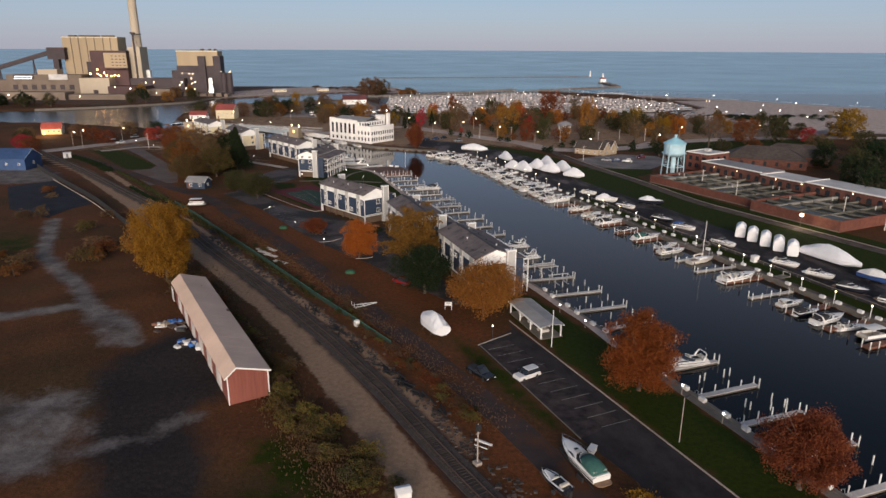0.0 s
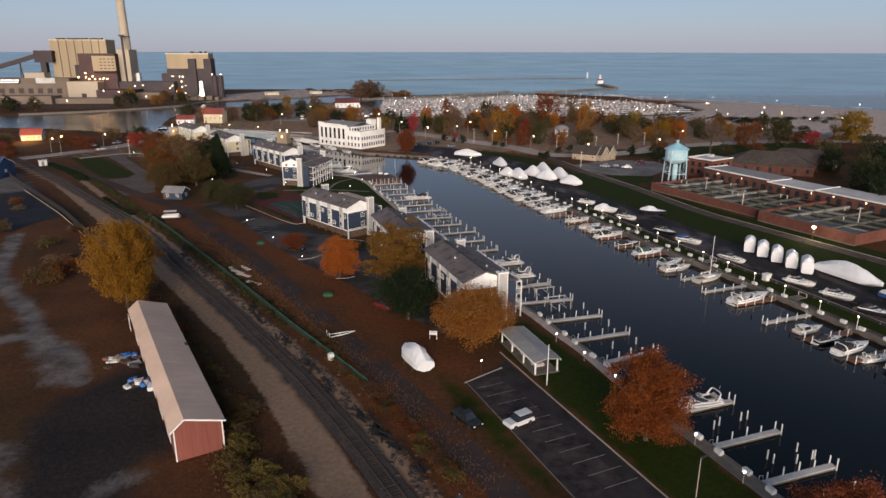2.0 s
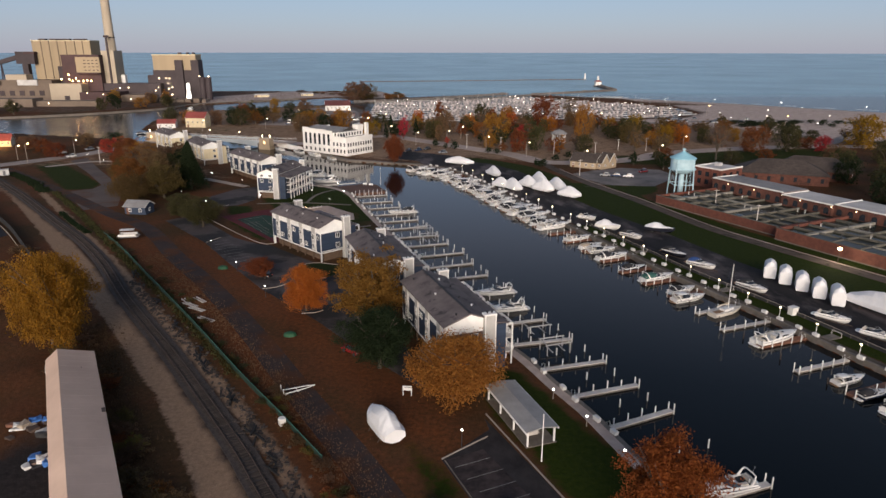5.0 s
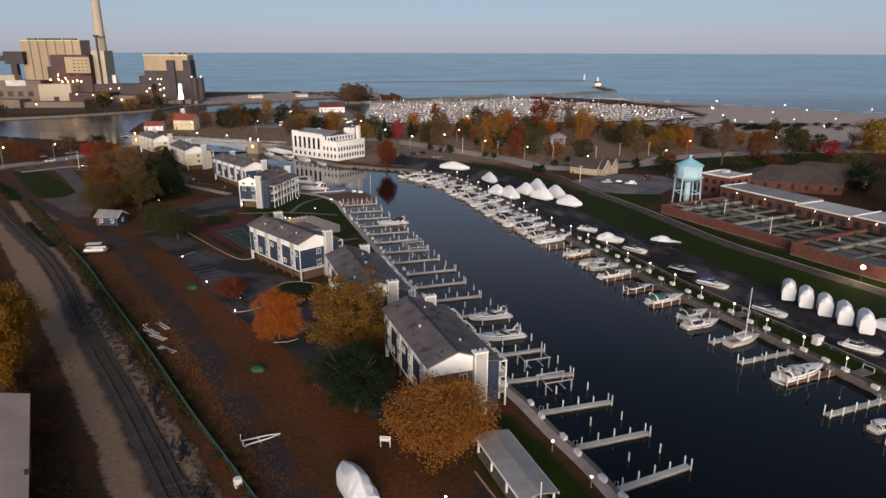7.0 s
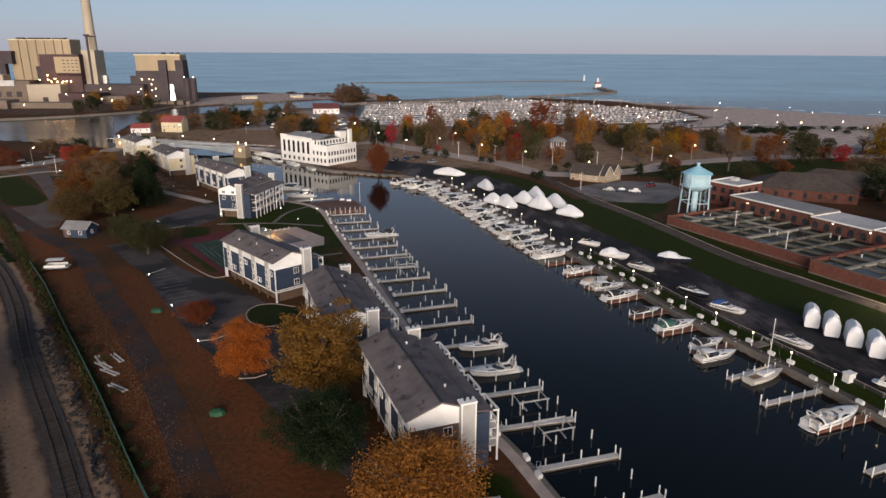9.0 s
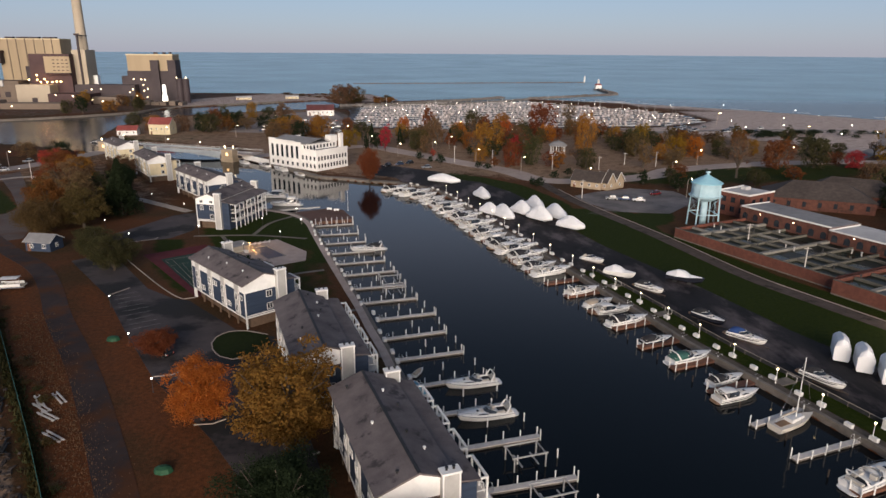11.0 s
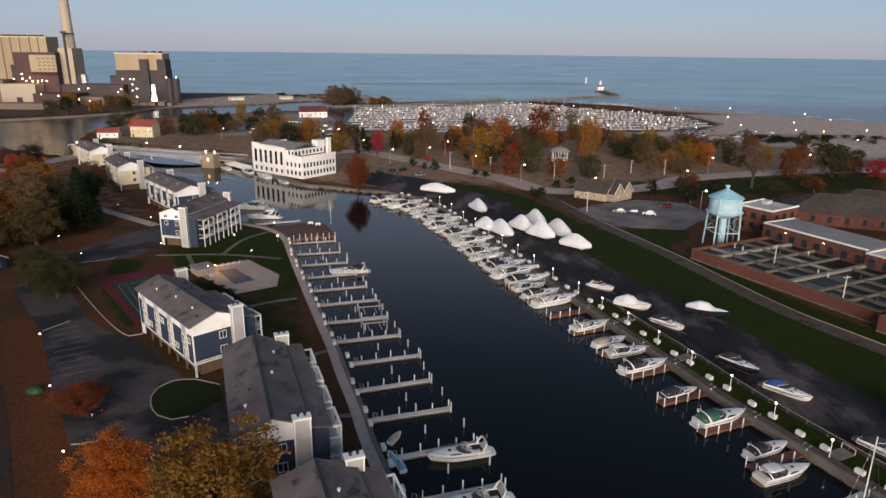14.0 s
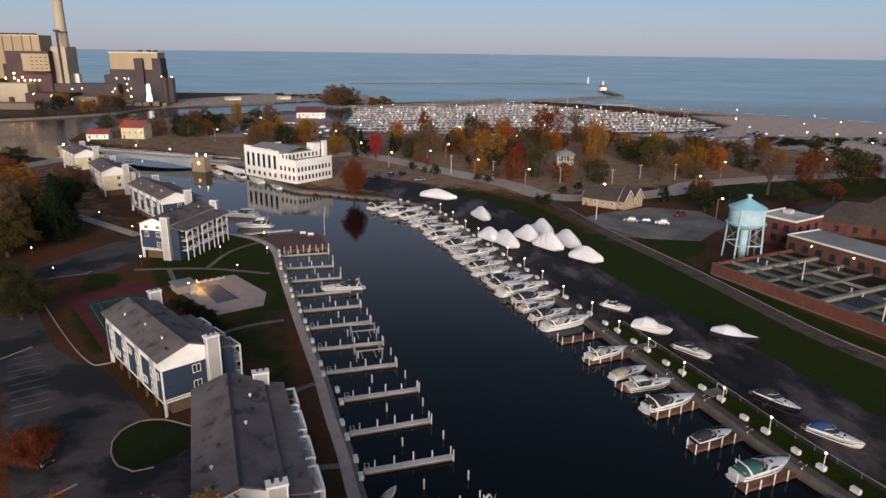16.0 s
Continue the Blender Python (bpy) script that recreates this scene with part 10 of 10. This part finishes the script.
# ======== vehicles ========
TYRE = mat("tyre", (0.015, 0.015, 0.015), (0.025, 0.025, 0.025), 3, 0.9)


def car(label, paint, L=4.9, kind="estate", group="parked cars"):
    ob = thing("car", at(0, 0), label, "car", group)
    W, h, top = 1.9, 1.0, 1.75
    body = []
    for x, z in ((0, 0.75), (0.06, 0.98), (L * 0.28, h), (L * 0.95, h), (L, 0.7)):
        body.append([(x, -W / 2, 0.35), (x, W / 2, 0.35), (x, W / 2, z - 0.2), (x, W / 2 - 0.1, z), (x, -W / 2 + 0.1, z), (x, -W / 2, z - 0.2)])
    part("body", Shape().rings(body), paint, ob)
    c0, c1 = (L * 0.26, L * 0.97) if kind == "estate" else (L * 0.28, L * 0.62) if kind == "pickup" else (L * 0.26, L * 0.86)
    q = [[(c0, -W / 2 + 0.08, h), (c0, W / 2 - 0.08, h)], [(c0 + 0.75, -W / 2 + 0.24, top - 0.06), (c0 + 0.75, W / 2 - 0.24, top - 0.06)], [(c1 - 0.3, -W / 2 + 0.24, top - 0.06), (c1 - 0.3, W / 2 - 0.24, top - 0.06)], [(c1, -W / 2 + 0.08, h), (c1, W / 2 - 0.08, h)]]
    s = Shape().add([p for r in q for p in r], [(0, 1, 3, 2), (4, 5, 7, 6), (0, 2, 4, 6), (1, 7, 5, 3), (2, 3, 5, 4)])
    part("glasshouse", s, WINDOW, ob, "dark car windows")
    part("roof", Shape().box(c0 + 0.7, c1 - 0.25, -W / 2 + 0.22, W / 2 - 0.22, top - 0.07, top), paint, ob)
    if kind == "pickup":
        part("load_bed", Shape().box(c1 + 0.1, L - 0.1, -W / 2 + 0.18, W / 2 - 0.18, h - 0.02, h + 0.02), CANVAS_DARK, ob)
    for x in (L * 0.19, L * 0.8):
        for sgn in (-1, 1):
            part("wheel", Shape().lathe([(0.12, -0.11), (0.34, -0.11), (0.34, 0.11), (0.12, 0.11)], 14), TYRE, ob, at=pose(x, sgn * (W / 2 - 0.08), 0.34, 90, 0, 0))
    for y in (-0.68, 0.68):
        part("headlight", Shape().box(-0.03, 0.05, y - 0.2, y + 0.2, 0.62, 0.78), BOX_WHITE, ob)
        part("tail_light", Shape().box(L - 0.05, L + 0.03, y - 0.15, y + 0.15, 0.6, 0.8), RED_ROOF, ob)
    return ob


PAINT_WHITE = mat("white car paint", (0.62, 0.62, 0.62), (0.68, 0.68, 0.68), 1, 0.25, spec=0.6)
PAINT_BLACK = mat("black car paint", (0.010, 0.011, 0.013), (0.016, 0.017, 0.02), 1, 0.2, spec=0.6)
PAINT_RED = mat("red car paint", (0.13, 0.009, 0.011), (0.17, 0.014, 0.015), 1, 0.25, spec=0.6)
PAINT_SILVER = mat("silver car paint", (0.28, 0.29, 0.30), (0.34, 0.35, 0.36), 1, 0.3, metal=0.5)
PAINT_BLUE = mat("dark blue car paint", (0.02, 0.035, 0.08), (0.03, 0.05, 0.10), 1, 0.25, spec=0.6)
suv = car("white estate car parked in a bay", PAINT_WHITE, 4.5)
suv.matrix_basis = at(6.7, 50.3, 0.03, 31)
pk = car("black pickup truck parked on the leafy verge", PAINT_BLACK, 5.4, "pickup")
part("grille", Shape().box(-0.06, -0.03, -0.6, 0.6, 0.5, 0.95), CHROME, pk, "bright chrome grille")
pk.matrix_basis = at(2.6, 50.2, 0.0, 124)
cars = {"black": car("black saloon car in the apartment car park", PAINT_BLACK, 4.6, "saloon"), "red": car("red saloon car in the apartment car park", PAINT_RED, 4.5, "saloon"), "silver": car("silver saloon car parked on asphalt", PAINT_SILVER, 4.6, "saloon"),
        "blue": car("dark blue saloon car parked on asphalt", PAINT_BLUE, 4.6, "saloon"), "white": car("white saloon car parked on asphalt", PAINT_WHITE, 4.5, "saloon")}
SPOTS = [("white", -185, 340.5, 52), ("white", -174, 327.5, 52), ("black", -39.5, 140.8, -30), ("red", -14.2, 98.6, -45), ("black", -24.0, 154.4, 130), ("silver", -30.6, 160.8, 130), ("silver", 80.4, 266, -20), ("blue", 84.6, 264.4, -20), ("white", 89.6, 262.8, -20), ("red", 100, 272, 30), ("black", -4, 337.6, 50), ("blue", 1.6, 341, 50),
         ("black", 6.4, 344.6, 50), ("silver", 13.6, 333, 20), ("white", -86, 489, 0), ("silver", -176, 352, 60), ("white", -120, 372, -20)]
rc = random.Random(8)
for i in range(46):
    row = i % 4
    SPOTS.append((rc.choice(["black", "silver", "white", "blue", "red"]), -100 + rc.uniform(0, 60), 478 + row * 22 + rc.uniform(-3, 3), rc.choice([0, 90])))
for i in range(24):
    SPOTS.append((rc.choice(["black", "silver", "white", "blue"]), 190 + rc.uniform(0, 70), 470 + rc.uniform(0, 40), rc.choice([20, 110])))
seen = set()
for k, x, y, t in SPOTS:
    if k in seen:
        copy_thing(cars[k], at(x, y, 0.06, t))
    else:
        seen.add(k)
        cars[k].matrix_basis = at(x, y, 0.06, t)

# ======== marina ========
rm = random.Random(21)
MARINA = [(-34, 684), (60, 722), (138, 762), (170, 716), (230, 650), (250, 606), (236, 552), (196, 528), (126, 514), (60, 502), (-14, 514), (-34, 570)]
hulls, masts, piers, spray = Shape(), Shape(), Shape(), Shape()
boats = 0
for row in range(14):
    y0 = 510 + row * 18
    for half in (0, 1):
        px, run = -40, []
        while px < 262:
            px += rm.uniform(3.2, 4.6)
            py = y0 + half * 9.6 + 0.13 * (px - 100) + rm.uniform(-0.6, 0.6)
            if not inside(np.array([px]), np.array([py]), MARINA)[0] or rm.random() < 0.36:
                continue
            L, B = rm.uniform(4.6, 7.6), rm.uniform(1.5, 2.3)
            d = 1 if half else -1
            a = [(px - B / 2, py), (px + B / 2, py), (px + B / 2, py + d * L * 0.55), (px, py + d * L), (px - B / 2, py + d * L * 0.55)]
            hulls.prism(a, -1.2, rm.uniform(-0.4, 0.0))
            c = [(px - B * 0.36, py + d * L * 0.15), (px + B * 0.36, py + d * L * 0.15), (px + B * 0.25, py + d * L * 0.62), (px - B * 0.25, py + d * L * 0.62)]
            hulls.prism(c, -0.4, rm.uniform(0.2, 1.0))
            if rm.random() < 0.05:
                masts.bar((px, py + d * L * 0.5, 0), (px, py + d * L * 0.5, rm.uniform(8, 12)), 0.12)
            boats += 1
    piers.bar((-36, y0 + 4.8 + 0.13 * -136, -0.5), (250, y0 + 4.8 + 0.13 * 150, -0.5), 2.4, 0.3)
# white hulls coloured pinkish grey, which puts the distance haze into the material
tagged(new("marina_boats", hulls.mesh("marina_boats", mat("haze-tinted far white boats", (0.36, 0.315, 0.305), (0.48, 0.42, 0.405), 0.2, 0.5, island=0.65))), "hundreds of white boats moored in the outer marina", "boats", kind="stuff")
tagged(new("marina_masts", masts.mesh("marina_masts", PILE_WHITE)), "bare masts over the outer marina", "masts", kind="stuff")
ml = Shape()
for i in range(90):
    x, y = rm.uniform(-40, 250), rm.uniform(505, 740)
    if inside(np.array([x]), np.array([y]), MARINA)[0]:
        ml.lathe([(0.1, 2.45), (0.26, 2.7), (0.1, 2.95)], 6, x, y)
        piers.bar((x, y, -1), (x, y, 2.4), 0.1)
tagged(new("marina_lamps", ml.mesh("marina_lamps", LAMP_WHITE)), "many small dock lamps over the outer marina", "lamps", kind="stuff")
tagged(new("marina_piers", piers.mesh("marina_piers", WOOD_GREY)), "long floating piers and lamp posts of the outer marina", "piers", kind="stuff")
# breaking waves off the beach
for i in range(16):
    t = i / 15
    x, y = 200 + 330 * t + rm.uniform(-10, 10), 800 - 340 * t + rm.uniform(0, 26)
    L = rm.uniform(8, 26)
    spray.bar((x, y, -0.98), (x + L * 0.72, y - L * 0.66, -0.98), rm.uniform(1.2, 2.6), 0.12)
tagged(new("surf", spray.mesh("surf", mat("white foam", (0.45, 0.47, 0.49), (0.6, 0.61, 0.62), 0.5, 0.8))), "thin white lines of surf off the beach", "surf", kind="stuff")
# long low buildings on the plant quay and sandy spit
for i, (x, y, L) in enumerate(((-178, 770, 16), (-128, 788, 14))):
    small_house(x, y, 12, L, 7, 2.4, 1.0, CREAM, FLAT_ROOF, "long low cream quay shed", "quay_shed", 3)
